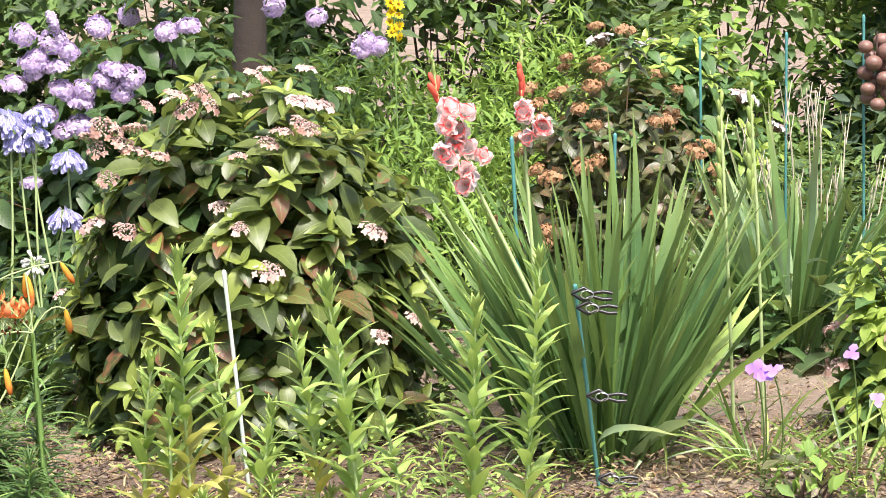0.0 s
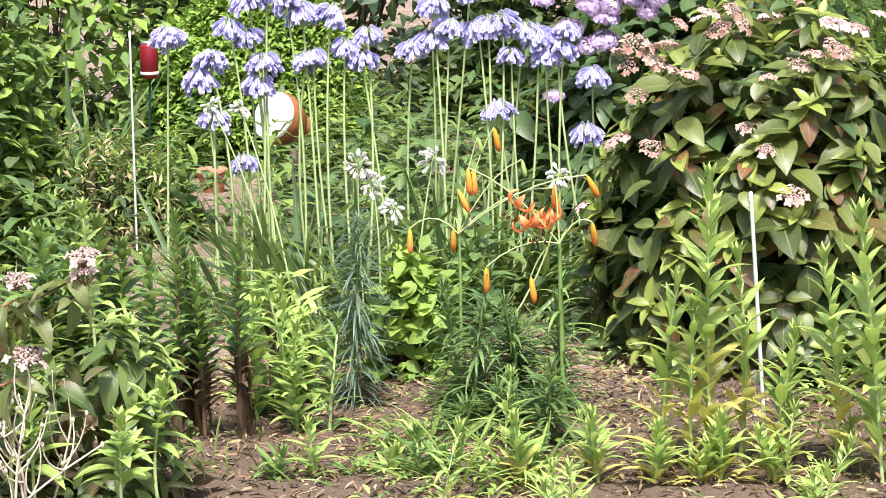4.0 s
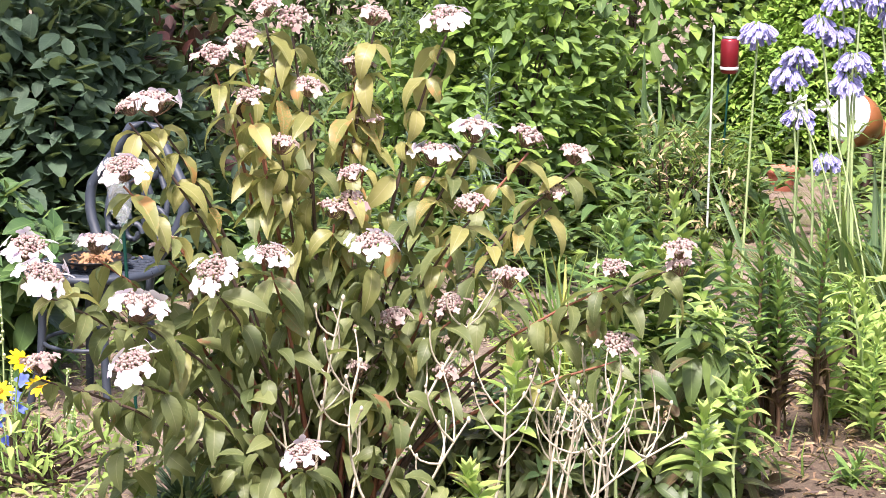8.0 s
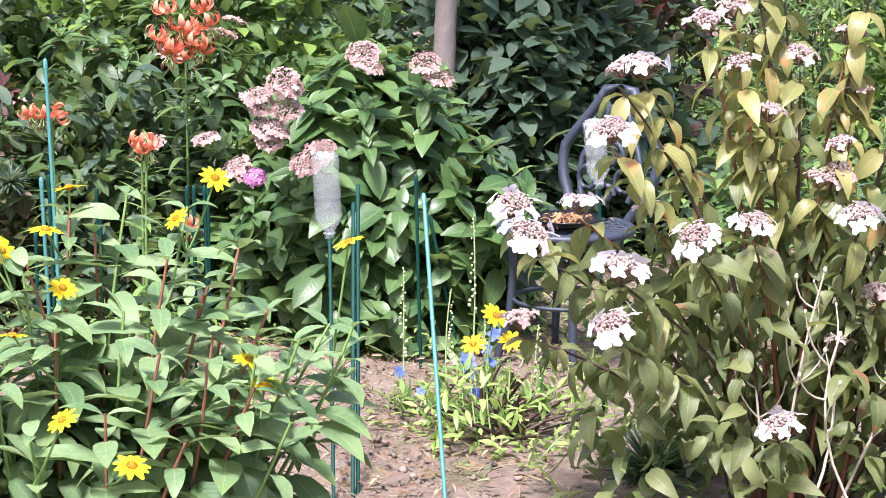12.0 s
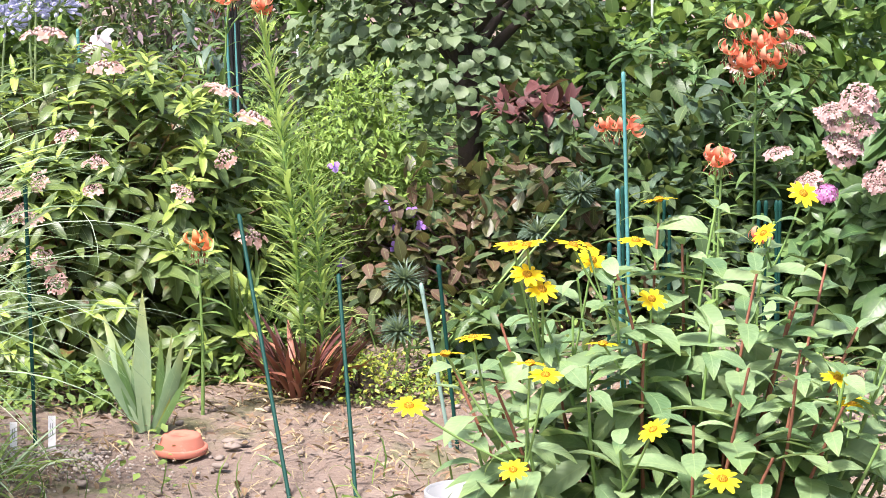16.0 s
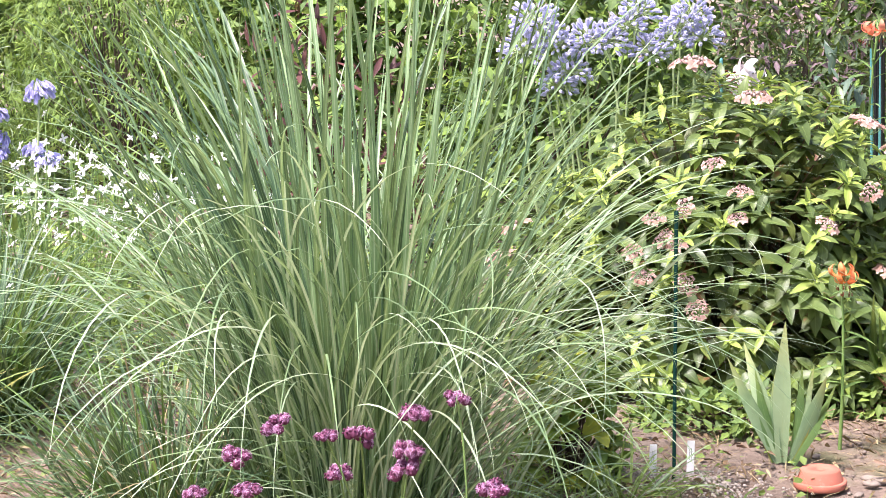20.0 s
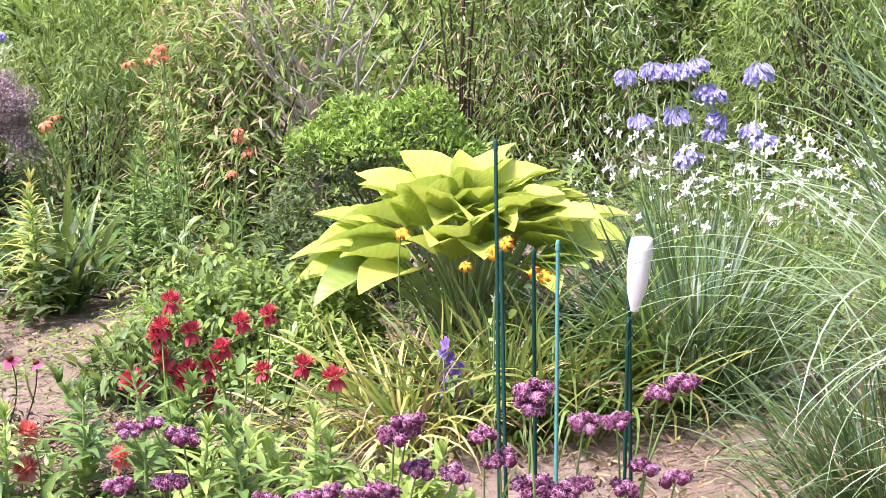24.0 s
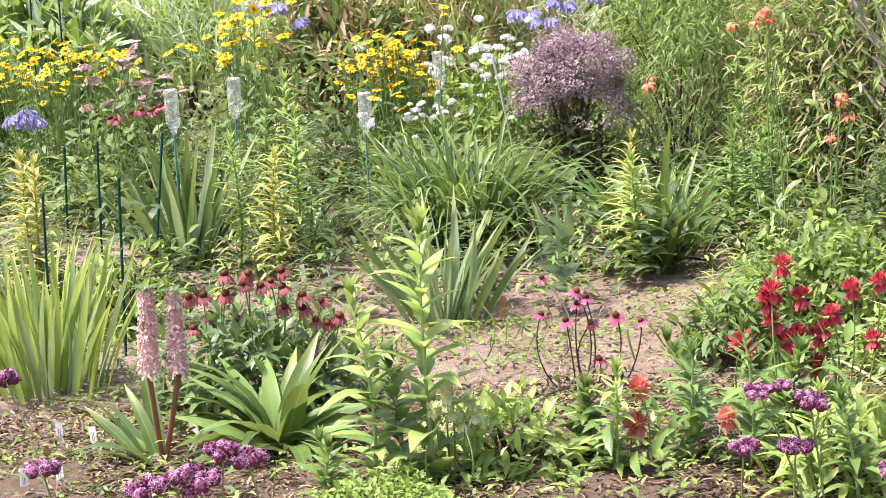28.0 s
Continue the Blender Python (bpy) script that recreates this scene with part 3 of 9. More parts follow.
def coneflower(seed, r=0.036, n=13, droop=1.0):
    """Hanging rays under a bristly cone. Slots: petal, cone."""
    q = np.random.default_rng(seed)
    g = Geo()
    w = ring_ways(n, -0.35, q)
    g.put(leaf("petal", 0.36, droop, 0.2, 4), frames(w, UP, r * q.uniform(0.8, 1.1, n)), w * (r * 0.3, r * 0.3, 0), mat=0)
    g.put(ball(r * 0.42, 10, 6, 0.85), None, [(0, 0, r * 0.16)], mat=1)
    d = dome(70, q, 0.0)
    g.put(leaf("lance", 0.3, 0, 0.3, 1), frames(d, UP, r * 0.2), d * (r * 0.4, r * 0.4, r * 0.34) + (0, 0, r * 0.16), mat=1)
    return g


def pompom(seed, r=0.034, n=60):
    """A double head: hanging rays and a tufted dome. Slots: petal, petal."""
    q = np.random.default_rng(seed)
    g = Geo()
    w = ring_ways(14, -0.4, q)
    g.put(leaf("petal", 0.34, 0.8, 0.2, 3), frames(w, UP, r * 1.15 * q.uniform(0.8, 1.1, 14)), mat=0)
    d = dome(n, q, 0.0)
    g.put(leaf("petal", 0.4, -0.4, 0.4, 2), frames(d, UP, r * 0.62 * q.uniform(0.7, 1.2, n)), d * (r * 0.35, r * 0.35, r * 0.3), mat=1)
    return g


def turks_cap(seed, r=0.05):
    """A nodding lily with rolled-back petals and stamens. Slots: petal, stalk, anther."""
    q = np.random.default_rng(seed)
    g = Geo()
    w = ring_ways(6, 0.75, q)
    g.put(leaf("lance", 0.27, -3.5, 0.25, 9, twist=0.3), frames(w, -UP, r * 1.9 * q.uniform(0.9, 1.1, 6)), mat=0)
    for x in ring_ways(6, 1.15, q):
        e = x * r * 1.15
        g.tube(bent((0, 0, 0), e, (0, 0, 0), 4), 0.001, 4, 1)
        g.put(ball(0.0035, 5, 3, 2.2), None, [e], mat=2)
    return g


def bud_spike(length=0.06, r=0.009):
    """A long lily bud along z."""
    return Geo().put(lathe([(0.001, 0), (r * 0.6, length * 0.12), (r * 0.85, length * 0.4), (r, length * 0.7), (r * 0.7, length * 0.9), (0.001, length)], 8))


def verbena_head(seed, r=0.022):
    """Several tight domes of tiny florets. Slots: petal, calyx."""
    q = np.random.default_rng(seed)
    g = Geo()
    for i in range(6):
        c = np.array((0, 0, 0.008)) if i == 0 else np.array((math.cos(i * 1.26) * r * 0.85, math.sin(i * 1.26) * r * 0.85, q.uniform(-0.006, 0.006)))
        rr = r * q.uniform(0.42, 0.62)
        d = dome(24, q, -0.3)
        g.put(ball(rr * 0.85, 7, 5), None, [c], mat=1)
        for x in d:
            if q.random() < 0.55:
                g.put(floret(5, 0.8, 0.2, 0.2, 1), turned(x, q, 0.0042)[None], [c + x * rr * 1.06], mat=0)
            else:
                g.put(ball(0.0022, 4, 3), None, [c + x * rr], mat=1)
    return g


def glad_floret(seed, r=0.058):
    """A ruffled open funnel that faces along z. Slots: petal, throat."""
    q = np.random.default_rng(seed)
    g = Geo()
    g.put(leaf("petal", 0.95, -0.9, 0.35, 5, wavy=0.16), frames(ring_ways(3, 0.75, q), UP, r * 1.1), mat=0)
    g.put(leaf("petal", 0.85, -1.1, 0.3, 5, wavy=0.2), frames(ring_ways(3, 0.6, q, 1.05), UP, r * 1.15), mat=0)
    for x in ring_ways(3, 1.3, q):
        g.tube(bent((0, 0, 0), x * r * 0.6, (0, 0, 0), 3), 0.0011, 4, 1)
    return g


def head_meshes(name, maker, mats, count=3, **kw):
    return [maker(11 + 7 * i, **kw).mesh(name, mats) for i in range(count)]


# ---------------------------------------------------------------- plants
def blades(ob, n, length, wide, spread, bend, mats, r, name="leaf", foot=0.08, twist=1.2, least=0.0, joined=False, rows=7, shape="strap", fan=None, label="", lean=(0, 0), curl=1.15):
    """Long leaves that rise from one foot. joined: too many to tell apart."""
    an = r.uniform(0, 6.2832, n)
    th = least + (spread - least) * np.sqrt(r.uniform(0, 1, n))
    out = np.stack((np.cos(an), np.sin(an), 0 * an), 1)
    if fan is not None:
        f = np.array((math.cos(fan), math.sin(fan), 0))
        th = np.linspace(-spread, spread, n) + r.normal(0, 0.04, n)
        out = np.sign(th)[:, None] * f + r.normal(0, 0.08, (n, 3)) * (1, 1, 0)
        th = np.abs(th)
    way = out * np.sin(th)[:, None] + UP * np.cos(th)[:, None] + (*lean, 0)
    inner = -out * np.cos(th)[:, None] + UP * np.sin(th)[:, None]
    place = out * (foot * r.uniform(0.1, 1, n) * (0.4 + th / max(spread, 0.01)))[:, None]
    size = length * r.uniform(0.62, 1.05, n) * (1 - 0.18 * th / max(spread, 0.01))
    tw = r.uniform(-twist, twist, n)
    if fan is not None:
        tw = tw + 1.57
    bends = bend if isinstance(bend, (list, tuple)) else [bend * k for k in (0.3, 0.6, 0.9, 1.2, 1.6)]
    shapes = [leaf(shape, wide / length, b, 0.35, rows, twist=t, curl=curl) for b, t in zip(bends, itertools.cycle((0.0, 0.5, -0.4)))]
    pick = r.integers(0, len(shapes), n)
    turn = frames(way, inner, size, 1.0, tw)
    mats = mats if isinstance(mats, (list, tuple)) else [mats]
    if joined:
        g = Geo()
        for k, s in enumerate(shapes):
            for j in range(len(mats)):
                sel = (pick == k) & (np.arange(n) % len(mats) == j)
                if sel.any():
                    g.put(s, turn[sel], place[sel], mat=j)
        return part(name, g, list(mats), ob, label, kind="stuff")
    made = {}
    for i in range(n):
        key = (int(pick[i]), i % len(mats))
        if key not in made:
            made[key] = Geo().put(shapes[key[0]]).mesh(name, mats[key[1]])
        set_part(name, made[key], ob, turn[i], place[i], label)


def shoots_on(rx, ry, h, n, r, low=0.0, lump=0.16, core=0.8, seed=0, full=2.2):
    """Tips of shoots over a lumpy dome, with the way in which each one grows."""
    z = r.uniform(low, 1, n)
    an = r.uniform(0, 6.2832, n)
    q = np.sqrt(np.clip(1 - np.clip(z, 0, 1) ** full, 0, 1))
    d = np.stack((q * np.cos(an), q * np.sin(an), z), 1)
    k = np.array([1 + lump * noise.noise(Vector(x * 2.3 + seed * 3.7)) * 1.6 for x in d])
    k *= core + (1 - core) * r.uniform(0, 1, n) ** 0.5
    p = d * k[:, None] * (rx, ry, h)
    way = unit(d * (1 / rx, 1 / ry, 1 / h) * min(rx, ry, h) + (0, 0, 0.55))
    return p, way


def rosettes(g, tips, ways, r, tmpl, pairs=3, size=0.12, mat=0, rise=0.35, gap=0.026):
    """Crossed pairs of leaves down each shoot from its tip."""
    n = len(tips)
    tm = tmpl if isinstance(tmpl, list) else [tmpl]
    ref = unit(np.cross(ways, r.normal(0, 1, (n, 3))))
    alt = np.cross(ways, ref)
    for k in range(pairs):
        side = ref if k % 2 == 0 else alt
        for sgn in (1, -1):
            e = rise - 0.28 * k + r.normal(0, 0.15, n)
            d = side * sgn * np.cos(e)[:, None] + ways * np.sin(e)[:, None] - UP * 0.1 * k
            s = size * (0.62 + 0.22 * k) * r.uniform(0.75, 1.2, n)
            pick = r.integers(0, len(tm), n)
            turn, place = frames(d, ways + UP * 0.3, s), tips - ways * gap * k
            for j, t in enumerate(tm):
                if (pick == j).any():
                    g.put(t, turn[pick == j], place[pick == j], mat=mat)


def cloud(g, p, ways, r, tmpl, size, mat=0, droop=0.2, jitter=0.7):
    n = len(p)
    d = ways * (1, 1, 0.6) + r.normal(0, jitter, (n, 3)) - UP * droop
    tm = tmpl if isinstance(tmpl, list) else [tmpl]
    pick = r.integers(0, len(tm), n)
    turn = frames(d, UP * 0.7 + ways * 0.7 + r.normal(0, 0.3, (n, 3)), size * r.uniform(0.65, 1.25, n))
    for j, t in enumerate(tm):
        if (pick == j).any():
            g.put(t, turn[pick == j], p[pick == j], mat=mat)


def branch_frame(ob, tips, r, mat, thick=0.006, mats=None, name="branch", step=1):
    """Woody stems from the foot to some of the shoots."""
    g = Geo()
    for p in tips[::step]:
        a = np.array((p[0] * 0.12 + r.normal(0, 0.02), p[1] * 0.12 + r.normal(0, 0.02), -0.02))
        g.tube(bent(a, p, (-p[0] * 0.1, -p[1] * 0.1, p[2] * 0.08), 6), np.linspace(thick, thick * 0.4, 6), 5)
    return part(name, g, mat, ob, kind="stuff")


def shrub(name, place, rx, ry, h, label, leaves, tips_mat=None, shoots=150, size=0.13, wide=0.55, pairs=3, fill=900, heads=None, head_n=0, head_size=1.0,
          seed=1, low=0.02, wood="stem_brown", bend=0.7, category="shrub", lump=0.16, group="", head_low=0.25, head_name="flower_head", turn=0.0, fill_mat=None, pieces=0, rise=0.35, full=2.2):
    """A leafy shrub with leaves in crossed pairs, such as a hydrangea."""
    r = np.random.default_rng(seed)
    shoots, fill = int(shoots * 1.6), int(fill * 2)
    ob = thing(name, place, label, category, group)
    ob.rotation_euler = (0, 0, turn)
    tmpl = [leaf("ovate", wide, bend * k, 0.3, 5, stalk=0.08, wavy=0.05) for k in (0.5, 0.9, 1.3)]
    tips, ways = shoots_on(rx, ry, h, shoots, r, low, lump, 0.84, seed, full)
    branch_frame(ob, tips, r, wood, step=2)
    g = Geo()
    rosettes(g, tips, ways, r, tmpl, pairs, size, 0, rise)
    # inner leaves: a darker fill_mat paints the shade between the shoots
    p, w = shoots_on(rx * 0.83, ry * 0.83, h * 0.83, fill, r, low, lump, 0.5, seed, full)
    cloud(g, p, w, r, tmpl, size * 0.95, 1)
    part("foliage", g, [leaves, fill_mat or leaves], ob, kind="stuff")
    if pieces:
        shapes = [Geo().put(t).mesh("leaf", leaves) for t in tmpl]
        p2, w2 = shoots_on(rx * 0.95, ry * 0.95, h * 0.95, pieces, r, max(low, 0.1), lump, 0.93, seed, full)
        d = w2 * (1, 1, 0.5) + r.normal(0, 0.5, p2.shape) - UP * 0.2
        m = frames(d, UP * 0.6 + w2 * 0.8 + r.normal(0, 0.25, p2.shape), size * r.uniform(0.8, 1.25, pieces))
        for i in range(pieces):
            set_part("leaf", shapes[i % 3], ob, m[i], p2[i])
    if tips_mat:
        g = Geo()
        # young tips grow commoner with height, which also paints the lit top
        sel = r.random(len(tips)) < 0.2 + 0.6 * tips[:, 2] / h
        rosettes(g, tips[sel] + ways[sel] * 0.02, ways[sel], r, [leaf("ovate", wide * 0.8, b, 0.45, 5) for b in (0.2, 0.7)], 3, size * 0.72, 0, 0.8, 0.012)
        part("young_leaves", g, tips_mat, ob, kind="stuff")
    if heads and head_n:
        hp, hw = shoots_on(rx * 1.06, ry * 1.06, h * 1.05, head_n, r, head_low, lump, 0.96, seed, full)
        for i in range(head_n):
            set_part(head_name, heads[i % len(heads)], ob, turned(hw[i] + (0, 0, 0.5), r, head_size * r.uniform(0.75, 1.2)), hp[i])
    return ob


def bush(name, place, rx, ry, h, label, mat, n=2500, size=0.05, shape="ovate", wide=0.5, seed=1, lump=0.25, low=0.0, wood="stem_dark", category="shrub", z=0.0, core=0.55, group="", droop=0.2, rows=2, mats=None, bend=0.5, limbs=26):
    """A dense bush of many small leaves, with uneven outline and gaps."""
    r = np.random.default_rng(seed)
    ob = thing(name, (*place[:2], z), label, category, group)
    n = int(n * 2.3)
    p, w = shoots_on(rx, ry, h, n, r, low, lump, core, seed)
    clump = np.array([noise.noise(Vector(x * (2.2 / max(rx, 0.3)) + seed * 1.9)) for x in p])
    keep = clump > -0.45
    p, w = p[keep], w[keep]
    g = Geo()
    mats = mats or [mat]
    tm = [leaf(shape, wide, bend * k, 0.3, rows) for k in (0.4, 1.0)]
    cut = r.integers(0, len(mats), len(p))
    for j in range(len(mats)):
        cloud(g, p[cut == j], w[cut == j], r, tm, size, j, droop)
    part("foliage", g, mats, ob, kind="stuff")
    tips, _ = shoots_on(rx * 0.8, ry * 0.8, h * 0.85, limbs, r, 0.1, lump, 0.8, seed)
    branch_frame(ob, tips, r, wood, 0.008)
    return ob


def lily_stem(place, height, label, mat, n=46, size=0.1, wide=0.2, seed=1, lean=(0, 0), low=0.05, stem="stem_green", rise=0.75, bend=0.8, group="leafy lily stems", name="lily", category="lily", thick=0.006, top=None, low_mat=None, low_share=0.0, tuft=True, z=0.0):
    """One upright stem with leaves all round it."""
    r = np.random.default_rng(seed)
    ob = thing(name, (*place[:2], z), label, category, group)
    crv = bent((0, 0, -0.02), (lean[0], lean[1], height), (lean[0] * -0.3 + r.normal(0, 0.012), lean[1] * -0.3 + r.normal(0, 0.012), 0), 10)
    part("stem", Geo().tube(crv, np.linspace(thick, thick * 0.5, 10), 7), stem, ob)
    n, size, wide = int(n * 1.4), size * 1.06, wide * 1.15
    s = low + (1 - low) * np.linspace(0, 1, n) ** 0.9
    p = np.stack([np.interp(s, np.linspace(0, 1, 10), crv[:, i]) for i in range(3)], 1)
    an = np.arange(n) * 2.399963 + r.normal(0, 0.2, n)
    out = np.stack((np.cos(an), np.sin(an), 0 * an), 1)
    e = rise + 0.6 * np.clip((s - 0.7) / 0.3, 0, 1) + r.normal(0, 0.13, n)
    d = out * np.cos(e)[:, None] + UP * np.sin(e)[:, None]
    ln = size * np.clip(1.15 - 0.62 * np.clip((s - 0.55) / 0.45, 0, 1) ** 1.4, 0.2, 2) * r.uniform(0.75, 1.2, n)
    tm = [leaf("lance", wide, bend * k, 0.35, 5) for k in (0.45, 0.85, 1.25)]
    turn = frames(d, UP, ln)
    g = Geo()
    old = s < low + (1 - low) * low_share
    pick = r.integers(0, 3, n)
    for j, t in enumerate(tm):
        for o in (0, 1):
            sel = (pick == j) & (old == bool(o))
            if sel.any():
                g.put(t, turn[sel], p[sel], mat=o)
    if tuft:
        d = ring_ways(7, 1.28, r)
        g.put(leaf("lance", wide * 1.1, 0.2, 0.5, 4), frames(d, UP, size * 0.55), np.tile(crv[-1], (7, 1)), mat=0)
    part("foliage", g, [mat, low_mat or mat], ob, kind="stuff")
    return ob, crv


def stake(a, b, mat="stake_green", r=0.0055, label="green plastic-coated garden stake pushed into soil", group="garden stakes", cap=True):
    """A ribbed plant stake from foot a to tip b."""
    a, b = np.array((*a[:2], a[2] if len(a) > 2 else -0.05)), np.array(b)
    ob = thing("garden_stake", a, label, "stake", group)
    d = b - a
    ln = np.linalg.norm(d)
    n = max(6, int(ln / 0.03))
    t = np.linspace(0, 1, 2 * n)
    rad = np.where(np.arange(len(t)) % 4 < 2, r, r * 0.95)
    shaft = part("shaft", Geo().tube(d * t[:, None], rad, 8), mat, ob)
    if cap:
        part("cap", Geo().put(lathe([(r * 1.15, -0.02), (r * 1.2, 0.0), (r * 0.9, 0.008), (0.0005, 0.011)], 8), turned(d, rng, 1.0)[None], [d]), mat, shaft)
    return ob


def scape(ob, foot, tip, r, thick=0.004, sag=0.05, name="stalk", mat="stem_pale"):
    crv = bent(foot, tip, (r.normal(0, sag), r.normal(0, sag), 0), 8)
    return part(name, Geo().tube(crv, np.linspace(thick, thick * 0.7, 8), 6), mat, ob)


# ---------------------------------------------------------------- the ground: one sheet out to the horizon
def ground_height(x, y):
    p = Vector((x, y, 0))
    return 0.03 * noise.noise(p * 0.8) + 0.016 * noise.noise(p * 3.1) + 0.01 * noise.noise(p * 9.0)


def make_ground():
    near = np.linspace(-11, 11, 177)
    far = np.array((13, 16, 20, 27, 40, 70, 150, 400, 1200.0))
    xs = np.concatenate((-far[::-1], near, far))
    gx, gy = np.meshgrid(xs, xs, indexing="ij")
    h = np.zeros(gx.shape)
    for i in range(len(xs)):
        for j in range(len(xs)):
            if abs(xs[i]) < 14 and abs(xs[j]) < 14:
                h[i, j] = ground_height(xs[i], xs[j])
    v = np.stack((gx, gy, h), -1).reshape(-1, 3)
    n = len(xs)
    i, j = np.meshgrid(np.arange(n - 1), np.arange(n - 1), indexing="ij")
    f = np.stack((i * n + j, (i + 1) * n + j, (i + 1) * n + j + 1, i * n + j + 1), -1).reshape(-1, 4)
    g = Geo().put((v, f, np.full((len(v), 2), 0.5), np.zeros(len(f), int)))
    tagged(new("ground", g.mesh("ground", "soil")), "dry brown trodden garden soil with grit and thin moss", "ground", kind="structure")


make_ground()


def fan_points(n, near, far, a, b, r):
    """Places over the plot, by distance and heading from the camera's stand (degrees)."""
    d = near + (far - near) * r.uniform(0, 1, n) ** 0.7
    t = np.radians(r.uniform(a, b, n))
    return np.stack((-np.sin(t) * d, np.cos(t) * d, 0 * d), 1)


def lie(p, lift):
    """Sets pieces on the uneven soil."""
    z = np.array([ground_height(x, y) for x, y, _ in p.tolist()])
    return np.stack((p[:, 0], p[:, 1], z + lift), 1)


def patchy(p, scale, seed, cut):
    return np.array([noise.noise(Vector((x[0] * scale, x[1] * scale, seed))) > cut for x in p.tolist()])


def ground_cover():
    r = np.random.default_rng(5)
    p = fan_points(40000, 4.2, 12, -70, 72, r)
    p = p[patchy(p, 1.1, 3.0, 0.12)]
    g = Geo()
    turn = frames(r.normal(0, 1, p.shape) * (1, 1, 0.2) + (0, 0, 0.35), UP + r.normal(0, 0.3, p.shape), r.uniform(0.012, 0.034, len(p)))
    g.put(leaf("ovate", 0.7, 0.5, 0.2, 2), turn, lie(p, 0.015 + r.uniform(0.0, 0.05, len(p))))
    tagged(new("weeds", g.mesh("weeds", "weed")), "low bright green weeds creeping over soil", "weeds", kind="stuff")
    q = fan_points(26000, 4.4, 8.2, 40, 75, r)
    q = q[patchy(q, 2.1, 12.0, 0.0)]
    turn = frames(r.normal(0, 1, q.shape) * (1, 1, 0.2) + (0, 0, 0.2), UP + r.normal(0, 0.3, q.shape), r.uniform(0.01, 0.026, len(q)))
    g = Geo().put(leaf("ovate", 0.7, 0.5, 0.2, 2), turn, lie(q, 0.012 + r.uniform(0.0, 0.03, len(q))))
    tagged(new("moss", g.mesh("moss", "weed")), "thin green moss and seedlings on the path", "moss", kind="stuff")
    p = fan_points(16000, 4.2, 12, -70, 72, r)
    p = p[patchy(p, 0.9, 8.0, 0.05)]
    g = Geo()
    turn = frames(r.normal(0, 0.5, p.shape) * (1, 1, 0) + (0, 0, 0.75), r.normal(0, 1, p.shape), r.uniform(0.05, 0.16, len(p)))
    for k, b in enumerate((0.5, 1.4)):
        g.put(leaf("strap", 0.05, b, 0.3, 3), turn[k::2], p[k::2])
    tagged(new("grass_tufts", g.mesh("grass_tufts", "strap")), "thin green grass tufts growing in the beds", "grass", kind="stuff")
    p = fan_points(24000, 4.2, 9.5, -70, 72, r)
    g = Geo()
    turn = frames(r.normal(0, 1, p.shape) * (1, 1, 0.06), UP, r.uniform(0.02, 0.11, len(p)))
    g.put(leaf("strap", 0.035, 0.3, 0.2, 2), turn, lie(p, r.uniform(0.008, 0.034, len(p))))
    tagged(new("dry_stalks", g.mesh("dry_stalks", "straw")), "scattered dry straw and dead stalks on the soil", "plant litter", kind="stuff")
    p = fan_points(11000, 4.2, 9.5, -70, 72, r)
    g = Geo()
    turn = frames(r.normal(0, 1, p.shape) * (1, 1, 0.15), UP + r.normal(0, 0.5, p.shape), r.uniform(0.01, 0.034, len(p)))
    g.put(leaf("ovate", 0.5, 0.9, 0.4, 3), turn, lie(p, r.uniform(0.006, 0.034, len(p))))
    tagged(new("dead_leaves", g.mesh("dead_leaves", "litter")), "curled dead brown leaves lying on the soil", "plant litter", kind="stuff")
    p = fan_points(14000, 4.2, 9, -70, 72, r)
    g = Geo()
    for k in range(4):
        s = ball(1.0, 6, 4, 0.6)
        s = (s[0] * (1 + 0.3 * np.random.default_rng(k).normal(0, 1, s[0].shape)), *s[1:])
        q = p[k::4]
        g.put(s, np.eye(3)[None] * (0.003 + 0.013 * r.uniform(0, 1, len(q)) ** 4)[:, None, None], lie(q, 0.006))
    tagged(new("pebbles", g.mesh("pebbles", "stone")), "small grey-brown pebbles and clods on the soil", "pebbles", kind="stuff")


ground_cover()


POT_PLACE = np.array((*(5.87, 9.30), 0.0))


def on_path(p):
    """The trodden ways and bare plots, by heading and distance from the camera's stand."""
    a, d = np.degrees(np.arctan2(-p[:, 0], p[:, 1])), np.hypot(p[:, 0], p[:, 1])
    bare = (a > -16) & (a < 17) & (d < 6.7)
    bare |= (a > 17) & (a < 42) & (d < 6.5)
    bare |= (a >= 42) & (a < 75) & (d > 6.0) & (d < 7.9)
    bare |= (a > -66) & (a < -57) & (d < 8.0)
    bare |= (a > -33.5) & (a < -31) & (d > 6.3) & (d < 9.5)
    bare |= (a > -47) & (a < -42) & (d < 7.0)
    back = unit(-POT_PLACE)
    off = (p - POT_PLACE) @ back
    aside = np.abs((p - POT_PLACE) @ np.array((back[1], -back[0], 0.0)))
    bare |= (off > -0.4) & (off < 1.0) & (aside < 0.25)
    bare |= (a > -36) & (a < -29) & (d > 5.3) & (d < 6.5)
    return bare


